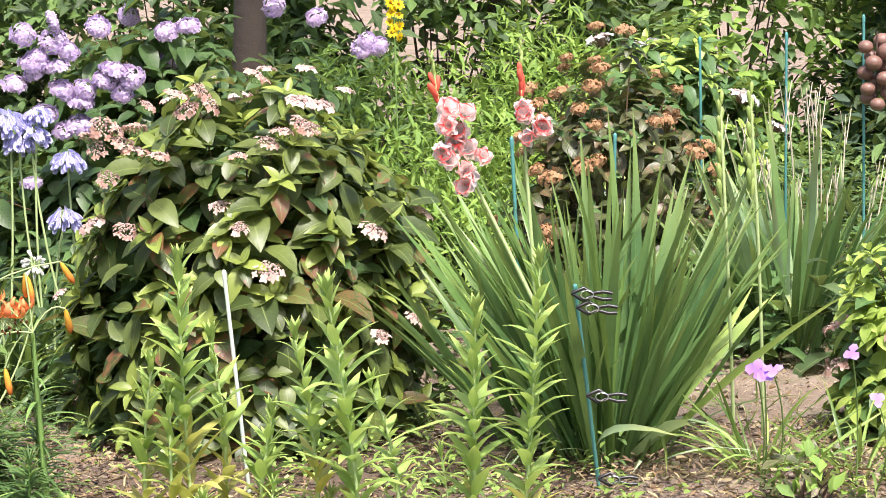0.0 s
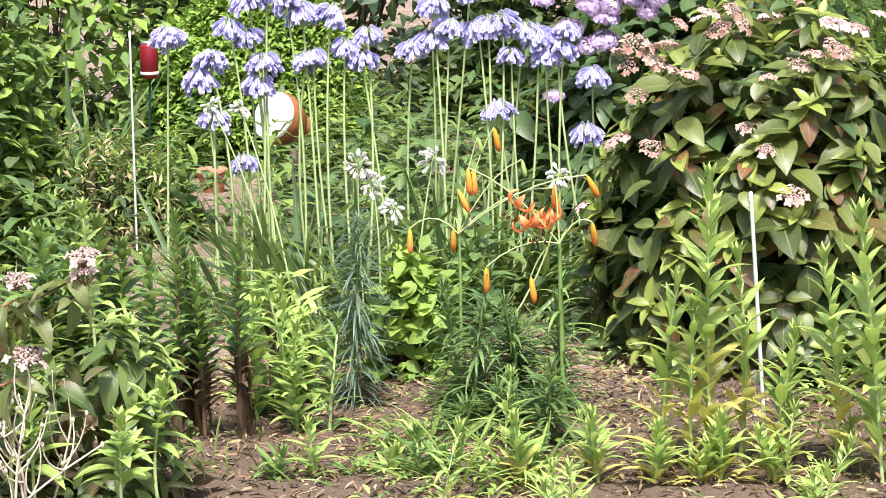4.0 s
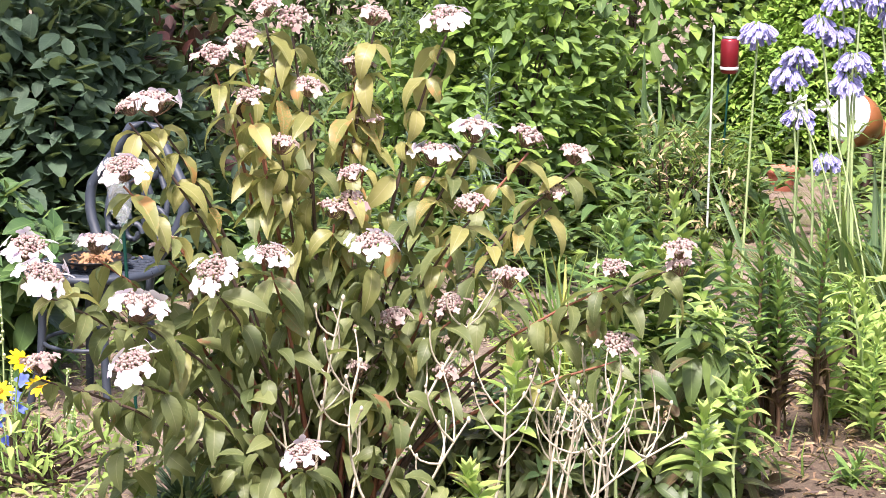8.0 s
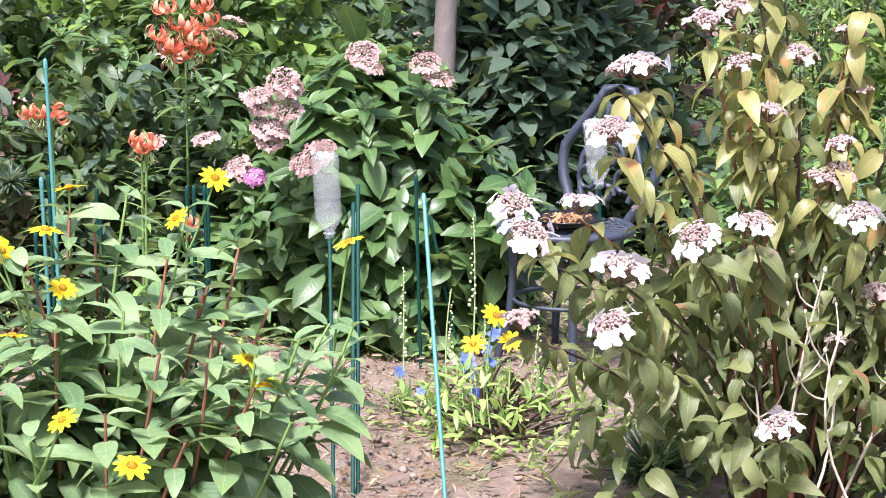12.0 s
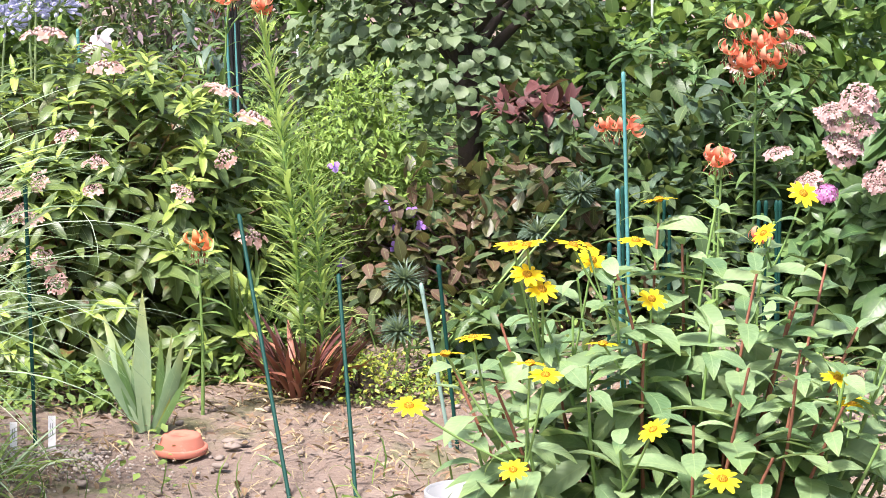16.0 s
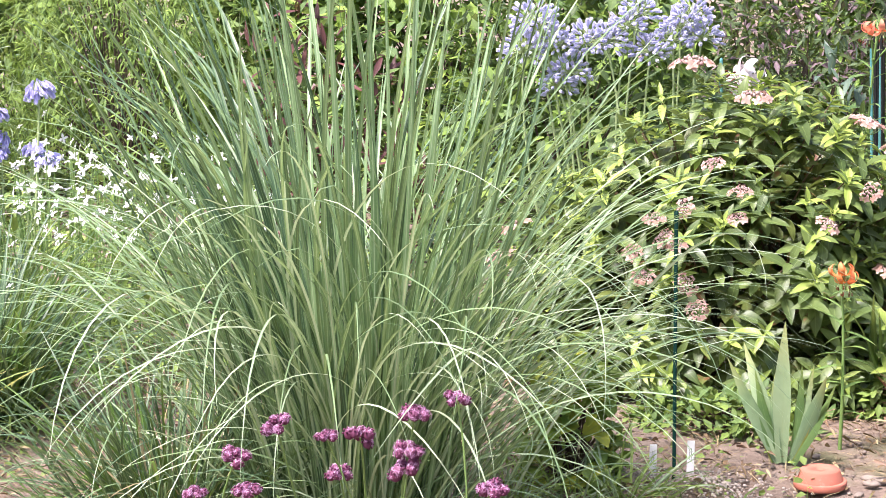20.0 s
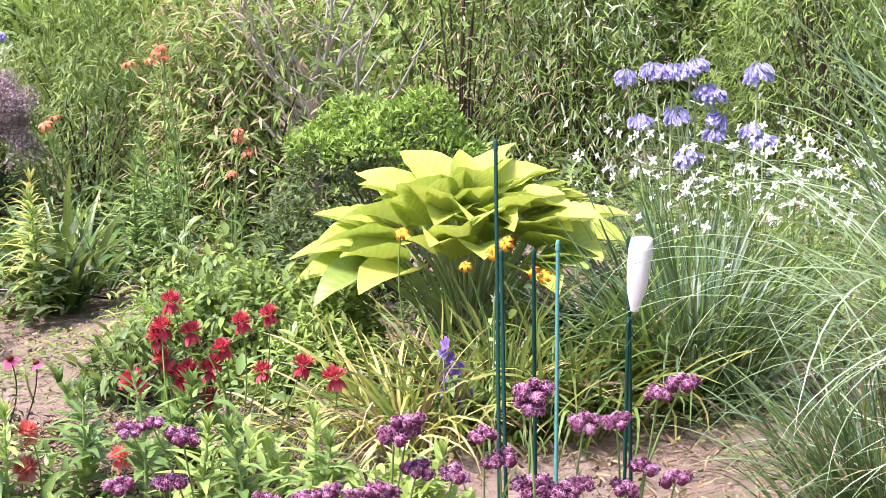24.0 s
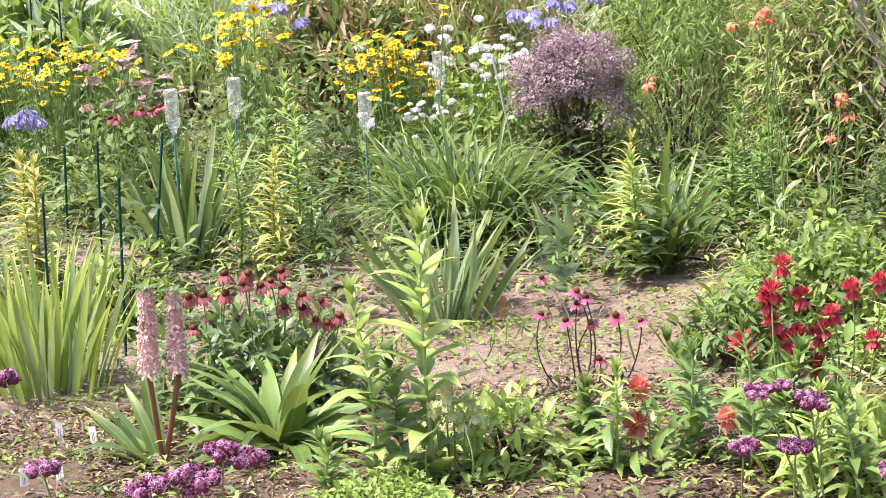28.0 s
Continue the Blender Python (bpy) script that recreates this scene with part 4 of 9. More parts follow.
def bed_growth():
    """Sprigs that fill the beds between the plants."""
    r = np.random.default_rng(15)
    for name, label, n, near, far, size, mats, shape, wide, seed, a0, a1 in (
            ("bed_growth", "mixed green growth filling the beds", 3400, 7.5, 14.5, 0.34, ["bush_mid", "weed", "lily_dark", "bush_dark"], "lance", 0.26, 1.0, -70, 20),
            # bush_dark sprigs among the light ones paint dark gaps between far plants
            ("bed_growth", "mixed low green growth filling the far beds", 3600, 6.6, 13.5, 0.19, ["bush_dark", "lily_light", "bush_dark", "weed", "lily_green"], "lance", 0.2, 2.0, 20, 74),
            ("bed_undergrowth", "dark leafy undergrowth between the plants", 2600, 7.2, 14.5, 0.3, ["bush_dark", "hyd_green", "bush_mid"], "ovate", 0.5, 5.0, -70, 17),
            ("bed_undergrowth", "dark leafy undergrowth between the far plants", 1100, 7.9, 13.5, 0.26, ["bush_dark", "hyd_dark", "bush_mid"], "lance", 0.35, 7.0, 20, 74),
            ("bed_seedlings", "low seedlings and weeds under the lilies", 3400, 4.5, 7.6, 0.1, ["weed", "lily_light", "bush_mid", "weed"], "lance", 0.34, 9.0, -70, 73)):
        p = fan_points(n, near, far, a0, a1, r)
        p = p[~on_path(p) & patchy(p, 0.8, seed, -0.3)]
        h = size * r.uniform(0.5, 1.4, len(p))
        g = Geo()
        k = 9
        for i in range(k):
            s = 0.15 + 0.85 * i / (k - 1)
            an = i * 2.4 + r.uniform(0, 6.28, len(p))
            e = 0.25 + 0.6 * s + r.normal(0, 0.2, len(p))
            d = np.stack((np.cos(an) * np.cos(e), np.sin(an) * np.cos(e), np.sin(e)), 1)
            turn = frames(d, UP, h * (0.62 - 0.3 * s) * r.uniform(0.7, 1.2, len(p)))
            q = p + UP * (h * s)[:, None] + r.normal(0, 0.02, p.shape)
            for j in range(len(mats)):
                sel = np.arange(len(p)) % len(mats) == j
                g.put(leaf(shape, wide, 0.9, 0.3, 3), turn[sel], q[sel], mat=j)
        tagged(new(name, g.mesh(name, mats)), label, "undergrowth", kind="stuff")


bed_growth()


def bed_soil():
    """Dark dug soil of two beds, lying a little over the trodden ground, with ragged edges."""
    for a0, a1, d0, d1 in ((-57, -26, 4.2, 7.3), (44, 80, 4.1, 6.9), (17, 31, 4.2, 5.9)):
        na, nd = 150, 70
        t, d = np.meshgrid(np.radians(np.linspace(a0, a1, na)), np.linspace(d0, d1, nd), indexing="ij")
        v = np.stack((-np.sin(t) * d, np.cos(t) * d, 0 * d), -1).reshape(-1, 3)
        rim = np.minimum(np.minimum(np.minimum(t - t.min(), t.max() - t) * 5.5, d1 - d), d - d0).reshape(-1)
        rag = np.array([noise.noise(Vector((x * 1.9, y * 1.9, 7.0))) for x, y, _ in v.tolist()])
        h = np.array([noise.fractal(Vector((x * 3.1, y * 3.1, 2.0)), 0.7, 2.1, 5) for x, y, _ in v.tolist()])
        v[:, 2] = np.array([ground_height(x, y) for x, y, _ in v.tolist()]) + np.clip((rim - 0.3 + 0.5 * rag) * 0.15, -0.045, 0.022) * (rim < 99) + h * 0.012
        k = np.arange((na - 1) * nd).reshape(na - 1, nd)[:, :-1].reshape(-1)
        me = bpy.data.meshes.new("bed_soil")
        me.from_pydata(v.tolist(), [], np.stack((k, k + 1, k + nd + 1, k + nd), 1)[:, ::-1].tolist())
        me.materials.append(MATS["soil_bed"])
        me.shade_smooth()
        tagged(new("bed_soil", me), "dark crumbly dug soil of a flower bed", "soil", kind="structure")


bed_soil()


def mulch():
    """Coarse dark mulch of bark and dead stalks under the nearer flowers."""
    r = np.random.default_rng(16)
    for name, n, a0, a1, d0, d1, mats in (("bark_mulch", 38000, 42, 78, 4.3, 6.9, ["litter", "stem_dark", "stem_brown", "stem_dark", "straw"]), ("leaf_mulch", 22000, -66, -27, 4.5, 7.2, ["litter", "straw", "stem_dark", "stem_brown"]),
                                          ("path_litter", 9000, -14, 40, 4.6, 7.0, ["straw", "litter", "stem_brown"])):
        p = fan_points(n, d0, d1, a0, a1, r)
        p = p[patchy(p, 1.4, 6.0, -0.7 if name == "leaf_mulch" else -0.25)]
        g = Geo()
        turn = frames(r.normal(0, 1, p.shape) * (1, 1, 0.12), UP + r.normal(0, 0.5, p.shape), r.uniform(0.012, 0.05, len(p)))
        for j in range(len(mats)):
            g.put(leaf("strap", 0.22, 0.5, 0.5, 2), turn[j::len(mats)], lie(p[j::len(mats)], r.uniform(0.012, 0.045, len(p[j::len(mats)]))), mat=j)
        tagged(new(name, g.mesh(name, mats)), "scattered dark bark mulch and dead stalks on soil", "mulch", kind="stuff")


mulch()


# ---------------------------------------------------------------- what closes the garden: hedges and far growth
def hedge_row():
    r = np.random.default_rng(9)
    tones = (("bush_dark", "bush_mid"), ("bush_dark", "bush_blue"), ("bush_mid", "bush_light"), ("bush_dark", "bush_mid"))
    for i, a in enumerate(range(-76, 44, 8)):
        d = 13.2 + (i % 3) * 0.8
        # from 8 degrees on, lighter leaves: bright haze put into the hedge's colour
        bush("hedge", (-math.sin(radians(a)) * d, math.cos(radians(a)) * d), 1.6, 1.3, 2.6 + 0.5 * (i % 2), "tall dense dark green hedge at the garden's edge", "bush_dark", 4200, 0.13,
             seed=40 + i, category="hedge", group="hedges round the garden", mats=list(tones[i % 4]) if a < 8 else ["bush_mid", "bush_light", "bush_mid"], core=0.75)
    for i, a in enumerate(range(44, 80, 9)):
        d = 21 + (i % 2) * 1.5
        bush("hedge", (-math.sin(radians(a)) * d, math.cos(radians(a)) * d), 2.6, 1.6, 2.6, "tall dense dark green hedge at the garden's edge", "bush_dark", 4000, 0.2,
             seed=80 + i, category="hedge", group="hedges round the garden", mats=["bush_mid", "bush_light"], core=0.75)
    # unseen hedges added behind the camera to close the garden round
    for i, a in enumerate((110, 150, 190, 230, 262)):
        d = 9
        bush("hedge", (-math.sin(radians(a)) * d, math.cos(radians(a)) * d), 2.6, 2.0, 2.4, "tall dense dark green hedge at the garden's edge", "bush_dark", 2500, 0.22,
             seed=90 + i, category="hedge", group="hedges round the garden", mats=["bush_dark", "bush_mid"], core=0.7)


hedge_row()

# flower heads shared by several plants
LACE_PINK = head_meshes("flower_head", lacecap, ["p_hyd_pink", "p_bud", "stem_green"], 3)
LACE_FADE = head_meshes("flower_head", lacecap, ["p_hyd_fade", "p_bud", "stem_green"], 3, petals=12, buds=40)
LACE_VIB = head_meshes("flower_head", lacecap, ["p_vib", "p_vib_bud", "stem_brown"], 4, r=0.058, petals=8, size=0.026, buds=170, flat=0.28, bud=0.0038)
LACE_TAN = head_meshes("flower_head", lacecap, ["p_vib_bud", "p_vib_bud", "stem_brown"], 3, r=0.045, petals=5, size=0.016, buds=120, bud=0.0038)
MOP_PURPLE = head_meshes("flower_head", mophead, ["p_hyd_purple", "stem_green"], 4, r=0.07, flat=0.42, low=-0.2, n=64, size=0.021)
MOP_PINK = head_meshes("flower_head", lacecap, ["p_hyd_dusty", "p_bud", "stem_green"], 3, r=0.065, petals=34, size=0.018, buds=120, flat=0.42, bud=0.0042)
MOP_DRY = head_meshes("flower_head", mophead, ["p_hyd_dry", "stem_brown"], 3, flat=0.5, n=44, size=0.015, ragged=0.45)
AGAP = head_meshes("umbel", umbel, ["p_agap", "stem_pale"], 4, droop=1.5, n=34)
AGAP_PALE = head_meshes("umbel", umbel, ["p_agap_pale", "stem_pale"], 3, r=0.075, n=44, size=0.034, droop=0.15)
AGAP_WHITE = head_meshes("umbel", umbel, ["p_white", "stem_pale"], 2, n=18)
DAISY = head_meshes("flower", daisy, ["p_yellow", "p_disc"], 4)
TIGER = head_meshes("flower", turks_cap, ["p_orange", "stem_pale", "p_cone"], 3)
CORAL_LILY = head_meshes("flower", turks_cap, ["p_coral", "stem_pale", "p_cone"], 3)
BUD = bud_spike(0.085, 0.011).mesh("bud", "p_bud_orange")
BUD_CORAL = bud_spike(0.06, 0.011).mesh("bud", "p_glad_red")
BUD_YELLOW = bud_spike(0.06, 0.009).mesh("bud", "bud_green")
VERB = head_meshes("flower_head", verbena_head, ["p_verb", "p_verb_dark"], 4)
CONE_PINK = head_meshes("flower", coneflower, ["p_dusty", "p_cone"], 3, r=0.03)
CONE_ROSE = head_meshes("flower", coneflower, ["p_rose", "p_cone"], 3, r=0.03, droop=0.5)
POM_RED = head_meshes("flower", pompom, ["p_red", "p_red"], 3)
POM_CORAL = head_meshes("flower", pompom, ["p_coral_pink", "p_coral_pink"], 2, n=90)
POM_LIME = head_meshes("flower", pompom, ["p_lime", "p_lime"], 2, r=0.03)
GLAD = head_meshes("floret", glad_floret, ["p_glad", "p_white"], 4, r=0.062)
TINY_WHITE = [Geo().put(floret(4, 0.6, 0.3, 0.3, 2)).mesh("flower", "p_white")]
TINY_BLUE = [Geo().put(floret(5, 0.8, 0.2, 0.3, 2)).mesh("flower", "p_blue")]
TINY_VIOLET = [Geo().put(floret(5, 0.8, 0.2, 0.4, 2)).mesh("flower", "p_violet")]
SPIDER = [Geo().put(floret(3, 1.1, 0.2, 0.15, 2)).mesh("flower", "p_spiderwort")]


def heads_at(ob, pts, meshes, size, r, name="flower_head", way=(0, 0, 1), loose=0.35, stalks=None, foot=None, thick=0.004, label="", sag=0.03):
    """Flower heads at places of the garden, as parts of ob, each on its stalk."""
    base = np.array(ob.location)
    for i, p in enumerate(pts):
        q = np.array(p) - base
        w = np.array(way) + r.normal(0, loose, 3)
        on = ob
        if stalks:
            f = np.array((q[0] * 0.6, q[1] * 0.6, 0.0)) if foot is None else np.array((q[0] + r.normal(0, foot), q[1] + r.normal(0, foot), 0.0))
            on = scape(ob, f, q, r, thick, sag, "stalk", stalks)
        set_part(name, meshes[i % len(meshes)], on, turned(w, r, size * r.uniform(0.85, 1.15)), q, label)


# ================================================================ the bed with gladioli, hydrangea and blue agapanthus
def bed_one():
    r = np.random.default_rng(21)
    # hyd_dark inner leaves: shade within the bush put into their colour
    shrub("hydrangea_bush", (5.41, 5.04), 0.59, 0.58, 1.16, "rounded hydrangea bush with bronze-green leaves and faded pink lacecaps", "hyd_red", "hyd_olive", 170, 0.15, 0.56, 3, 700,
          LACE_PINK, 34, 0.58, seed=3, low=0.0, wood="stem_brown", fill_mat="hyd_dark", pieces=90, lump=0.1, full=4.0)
    heads_at(bpy.data.objects["hydrangea_bush"], [(4.74, 5.08, 1.04), (4.77, 5.05, 1.07), (4.80, 5.02, 1.06), (4.84, 4.98, 1.06), (4.87, 4.95, 1.13), (4.94, 4.89, 1.16), (5.01, 4.82, 1.13), (5.13, 4.69, 1.00), (5.16, 4.65, 1.03), (5.20, 4.61, 1.05), (5.07, 4.76, 0.96), (4.78, 5.05, 0.91), (4.81, 5.01, 0.74), (5.11, 4.71, 1.21), (5.22, 4.59, 1.04), (4.89, 4.93, 0.97), (4.81, 5.01, 1.02), (4.84, 4.99, 0.99), (4.96, 4.87, 1.11), (4.99, 4.84, 1.17), (4.76, 5.06, 1.00)], LACE_FADE, 0.55, r, "flower_head", (0, -0.4, 0.8), 0.3)
    # gladioli
    ob = thing("gladiolus_clump", (5.61, 3.76), "tall clump of gladioli with sword-shaped green leaves", "gladiolus", "gladiolus clumps")
    blades(ob, 190, 1.12, 0.044, 0.58, 0.22, ["sword", "sword", "lily_green", "sword"], r, foot=0.14, twist=1.5, shape="sword")
    side = thing("gladiolus_clump", (5.65, 4.04), "younger gladiolus leaves leaning over the lilies", "gladiolus", "gladiolus clumps")
    blades(side, 46, 0.95, 0.038, 0.75, 0.3, ["sword", "sword"], r, foot=0.1, twist=1.5, shape="sword")
    blades(ob, 30, 0.5, 0.02, 1.1, 1.3, ["grass_pale", "strap"], r, foot=0.16, name="low_leaf")
    blades(ob, 12, 1.0, 0.05, 0.95, [0.3, 0.8, 1.3], ["lily_light", "sword_pale"], r, foot=0.14, least=0.6, name="outer_leaf", shape="sword", label="pale leaf bent outwards")
    for pts, meshes, tip, foot in (([(4.95, 3.87, 1.08), (5.01, 3.83, 1.06), (4.95, 3.86, 1.04), (5.02, 3.82, 1.02), (4.96, 3.85, 0.99), (5.04, 3.79, 0.99), (4.99, 3.81, 0.96), (5.03, 3.81, 0.94), (5.00, 3.81, 0.92), (5.00, 3.85, 1.02), (4.97, 3.83, 1.09), (4.97, 3.88, 1.13), (4.99, 3.81, 1.12)], GLAD, (4.95, 3.89, 1.30), (5.13, 3.66, 0.54)),
                                   ([(5.30, 3.76, 1.07), (5.28, 3.79, 1.04), (5.30, 3.76, 1.03), (5.27, 3.81, 1.12), (5.28, 3.79, 1.09)], GLAD, (5.27, 3.81, 1.33), (5.28, 3.78, 0.50))):
        base = np.array(ob.location)
        a, b, c = np.array(foot) - base, np.array(pts[-2]) - base, np.array(tip) - base
        stalk = part("flower_stalk", Geo().tube(np.concatenate((bent(a, b, (0, 0, 0), 6), bent(b, c, (0, 0, 0), 6)[1:])), np.linspace(0.007, 0.002, 11), 6), "stem_pale", ob)
        for i, p in enumerate(pts):
            q = np.array(p) - base
            set_part("floret", meshes[i % len(meshes)], stalk, turned(unit(-np.array(p)) * (1, 1, 0) + (0, 0, 0.25) + r.normal(0, 0.25, 3), r, r.uniform(0.85, 1.1)), q)
        for k in range(9):
            q = b + (c - b) * (0.14 + 0.095 * k)
            set_part("bud", BUD_CORAL if k < 4 else BUD_YELLOW, stalk, turned(c - b + (0.02 * (-1) ** k, 0, 0) + r.normal(0, 0.03, 3), r, 1.0 - 0.07 * k), q)
    ob = thing("gladiolus_clump", (7.44, 4.10), "tall clump of gladioli with sword-shaped green leaves behind another", "gladiolus", "gladiolus clumps")
    blades(ob, 110, 1.02, 0.045, 0.55, 0.3, ["sword", "sword", "sword_pale"], r, foot=0.16, twist=1.5, shape="sword")
    blades(ob, 14, 0.8, 0.03, 1.1, 1.0, ["sword_pale", "strap"], r, foot=0.12)
    ob = thing("gladiolus_clump", (8.05, 4.84), "clump of pale sword-shaped leaves at the back of the bed", "gladiolus", "gladiolus clumps")
    blades(ob, 60, 0.75, 0.035, 0.45, 0.25, ["sword_pale", "sword"], r, foot=0.16, twist=1.5, shape="sword")
    for x, y, d in ((5.84, 3.48, 1.09), (5.97, 3.45, 1.11)):
        ob = thing("gladiolus_bud", (x, y), "green gladiolus flower spike still in bud", "gladiolus", "gladiolus spikes")
        scape(ob, (0.1, 0.02, 0.0), (0, 0, d), r, 0.007, 0.03, "stalk", "stem_pale")
        for k in range(13):
            set_part("bud", BUD_YELLOW, ob, turned((0.16 * (-1) ** k, 0, 1), r, 0.75 + 0.03 * k), (0.005 * (-1) ** k, 0, d - 0.026 * k))
    # stakes beside the gladioli
    stake((5.30, 3.58), (5.10, 3.52, 0.64), "stake_teal", 0.006, "teal garden stake holding black plant clips")
    for p in ((5.06, 3.49, 0.63), (5.07, 3.48, 0.59), (5.08, 3.46, 0.34), (5.10, 3.44, 0.10)):
        k = thing("plant_clip", p, "black and silver plastic plant clip gripping the stake", "plant clip", "plant clips")
        for sg in (1, -1):
            part("jaw", Geo().tube(np.array(((-0.012, 0, 0), (0.02, 0, 0.018 * sg), (0.045, 0, 0.004 * sg), (0.075, 0, 0.011 * sg), (0.1, 0, 0.008 * sg))), 0.0052, 6), "black_plastic", k)
        g = Geo().tube(np.array([(0.03 + 0.018 * math.cos(a), -0.006, 0.012 * math.sin(a)) for a in np.linspace(0, 6.28, 13)]), 0.0022, 5)
        part("spring", g, "steel_wire", k, "bright wire spring")
        k.rotation_euler = (0, 0.1, radians(-52))
    stake((5.51, 3.99), (5.49, 4.01, 1.00), "stake_teal", 0.006)
    stake((6.41, 4.26), (6.42, 4.24, 0.92), "stake_teal", 0.006)
    stake((7.96, 4.81), (7.96, 4.81, 1.17), "stake_teal", 0.006)
    stake((7.95, 4.41), (7.96, 4.40, 1.19), "stake_teal", 0.006)
    stake((4.66, 4.38), (4.63, 4.42, 0.68), "stake_white", 0.006, "pale weathered garden stake leaning among lilies")
    # round brown ornaments and dry flower stems behind the gladioli
    stake((7.75, 3.95), (7.75, 3.95, 1.27), "stake_teal", 0.006)
    ob = thing("clay_ornament", (7.70, 3.87, 1.08), "cluster of round brown clay balls hung on a stake", "ornament")
    for k in range(13):
        q = np.array((0.045 * math.cos(k * 2.4), 0.045 * math.sin(k * 2.4), 0.1 - 0.02 * k))
        part("ball", Geo().put(ball(r.uniform(0.03, 0.042), 14, 9, 0.85), None, [q]), "clay_brown", ob)
    part("cord", Geo().tube(bent((0, 0, -0.15), (0, 0, 0.14), (0, 0, 0), 4), 0.004, 6), "stem_dark", ob)
    ob = thing("dry_seed_stems", (7.93, 4.26), "dry straw-coloured flower stems with whitish tufts", "dry stems", "dry seed stems")
    for k in range(20):
        q = np.array((r.normal(0, 0.22), r.normal(0, 0.15), r.uniform(0.55, 1.0)))
        g = Geo().tube(bent((q[0] * 0.5, q[1] * 0.5, 0), q, (0.02, 0, 0), 6), np.linspace(0.005, 0.0025, 6), 5)
        for sg in (1, -1):
            g.tube(bent(q * (1, 1, 0.85), q + (0.05 * sg, 0, 0.02), (0, 0, 0), 4), 0.0022, 4)
        part("seed_stem", g, "stem_white", ob)
    # young lilies in front
    for i, (p, n, size) in enumerate(zip([(4.16, 4.11, 0.78), (4.38, 3.88, 0.60), (4.39, 3.72, 0.71), (4.68, 3.42, 0.76), (4.57, 3.49, 0.65), (4.07, 4.19, 0.53), (4.27, 3.99, 0.38), (4.28, 4.13, 0.58), (4.51, 3.72, 0.44), (4.08, 4.11, 0.46)], (36, 28, 31, 42, 33, 22, 19, 22, 18, 18),
                                         (0.13, 0.115, 0.135, 0.11, 0.12, 0.11, 0.1, 0.11, 0.1, 0.1))):
        lily_stem(p, p[2], "fresh light-green lily stem, not yet in flower", "lily_light", n, size, 0.21, 100 + i, (r.normal(0, 0.05), r.normal(0, 0.04)), 0.1, "stem_pale", 0.85, 0.65, low_mat="lily_yellow", low_share=0.4 if i in (0, 1, 5, 6, 7, 9) else 0.1)
    for i, p in enumerate([(3.69, 4.34, 0.19), (3.85, 4.21, 0.20), (3.95, 4.11, 0.16), (4.04, 4.02, 0.14), (4.32, 4.01, 0.34), (4.07, 3.99, 0.19), (4.16, 3.90, 0.16)]):
        lily_stem(p, p[2], "small light-green lily shoot with yellowing lower leaves", "lily_light", 24, 0.085, 0.2, 130 + i, (r.normal(0, 0.04), 0), 0.1, "stem_pale", 0.8, 0.7, low_mat="lily_yellow", low_share=0.35)
    for i, (x, y) in enumerate(zip(r.uniform(-0.9, 0.9, 12), r.uniform(-0.5, 0.4, 12))):
        c = np.array((4.03, 4.03))
        ahead = unit(np.array((c[0], c[1])))
        q = c + ahead * y + np.array((ahead[1], -ahead[0])) * x
        lily_stem(q, r.uniform(0.1, 0.24), "young lily seedling with narrow light leaves", "lily_light", 16, 0.08, 0.13, 600 + i, (r.normal(0, 0.03), 0), 0.1, "stem_pale", 0.7, 0.8, group="lily seedlings", low_mat="lily_yellow", low_share=0.3, thick=0.003)
    # tiger lilies with narrow leaves
    tops = [(4.21, 4.75, 0.55), (4.02, 4.92, 0.44), (4.12, 4.83, 0.37), (4.06, 5.08, 0.38), (4.09, 4.86, 0.31)]
    for i, p in enumerate(tops):
        ob, crv = lily_stem(p, p[2], "tiger lily with narrow leaves and orange buds", "lily_dark" if i else "lily_green", 80 if i else 16, 0.105, 0.085, 150 + i, (r.normal(0, 0.03), 0), 0.1, "stem_green", 0.35, 0.9, group="tiger lilies", category="tiger lily", tuft=i > 0, thick=0.006 if i else 0.011)
        if i == 0:
            heads_at(ob, [(4.16, 4.80, 0.60), (4.11, 4.84, 0.66), (4.18, 4.78, 0.62), (4.13, 4.82, 0.60)], TIGER, 0.85, r, "flower", (0, 0, -1), 0.3)
            for q in [(4.27, 4.70, 0.56), (4.14, 4.82, 0.40), (4.04, 4.90, 0.43), (4.00, 4.93, 0.72), (4.19, 4.77, 0.67)]:
                q = np.array(q) - np.array(ob.location)
                set_part("bud", BUD, ob, turned((0.15, 0.1, -1) + r.normal(0, 0.15, 3), r, 0.95), q + (0, 0, 0.05))
                part("flower_stalk", Geo().tube(bent(crv[-1], q + (0, 0, 0.05), (0, 0, 0.03), 6), 0.0025, 5), "stem_pale", ob)
    ob = thing("tiger_lily", (4.26, 5.30), "tiger lily in bud with orange and yellow buds", "tiger lily", "tiger lilies")
    scape(ob, (0, 0, 0), (0, 0, 0.62), r, 0.006, 0.01, "stem", "stem_green")
    for q in [(4.25, 5.31, 0.48), (4.14, 5.39, 0.48), (4.27, 5.29, 0.56), (4.30, 5.27, 0.66), (4.26, 5.30, 0.60), (4.31, 5.26, 0.76), (4.41, 5.17, 0.69), (4.49, 5.11, 0.60), (4.56, 5.04, 0.64), (4.35, 5.23, 0.79)]:
        q = np.array(q) - np.array(ob.location)
        set_part("bud", BUD if r.random() < 0.6 else BUD_YELLOW, ob, turned((0.1, 0, -1) + r.normal(0, 0.2, 3), r, 0.95), q + (0, 0, 0.04))
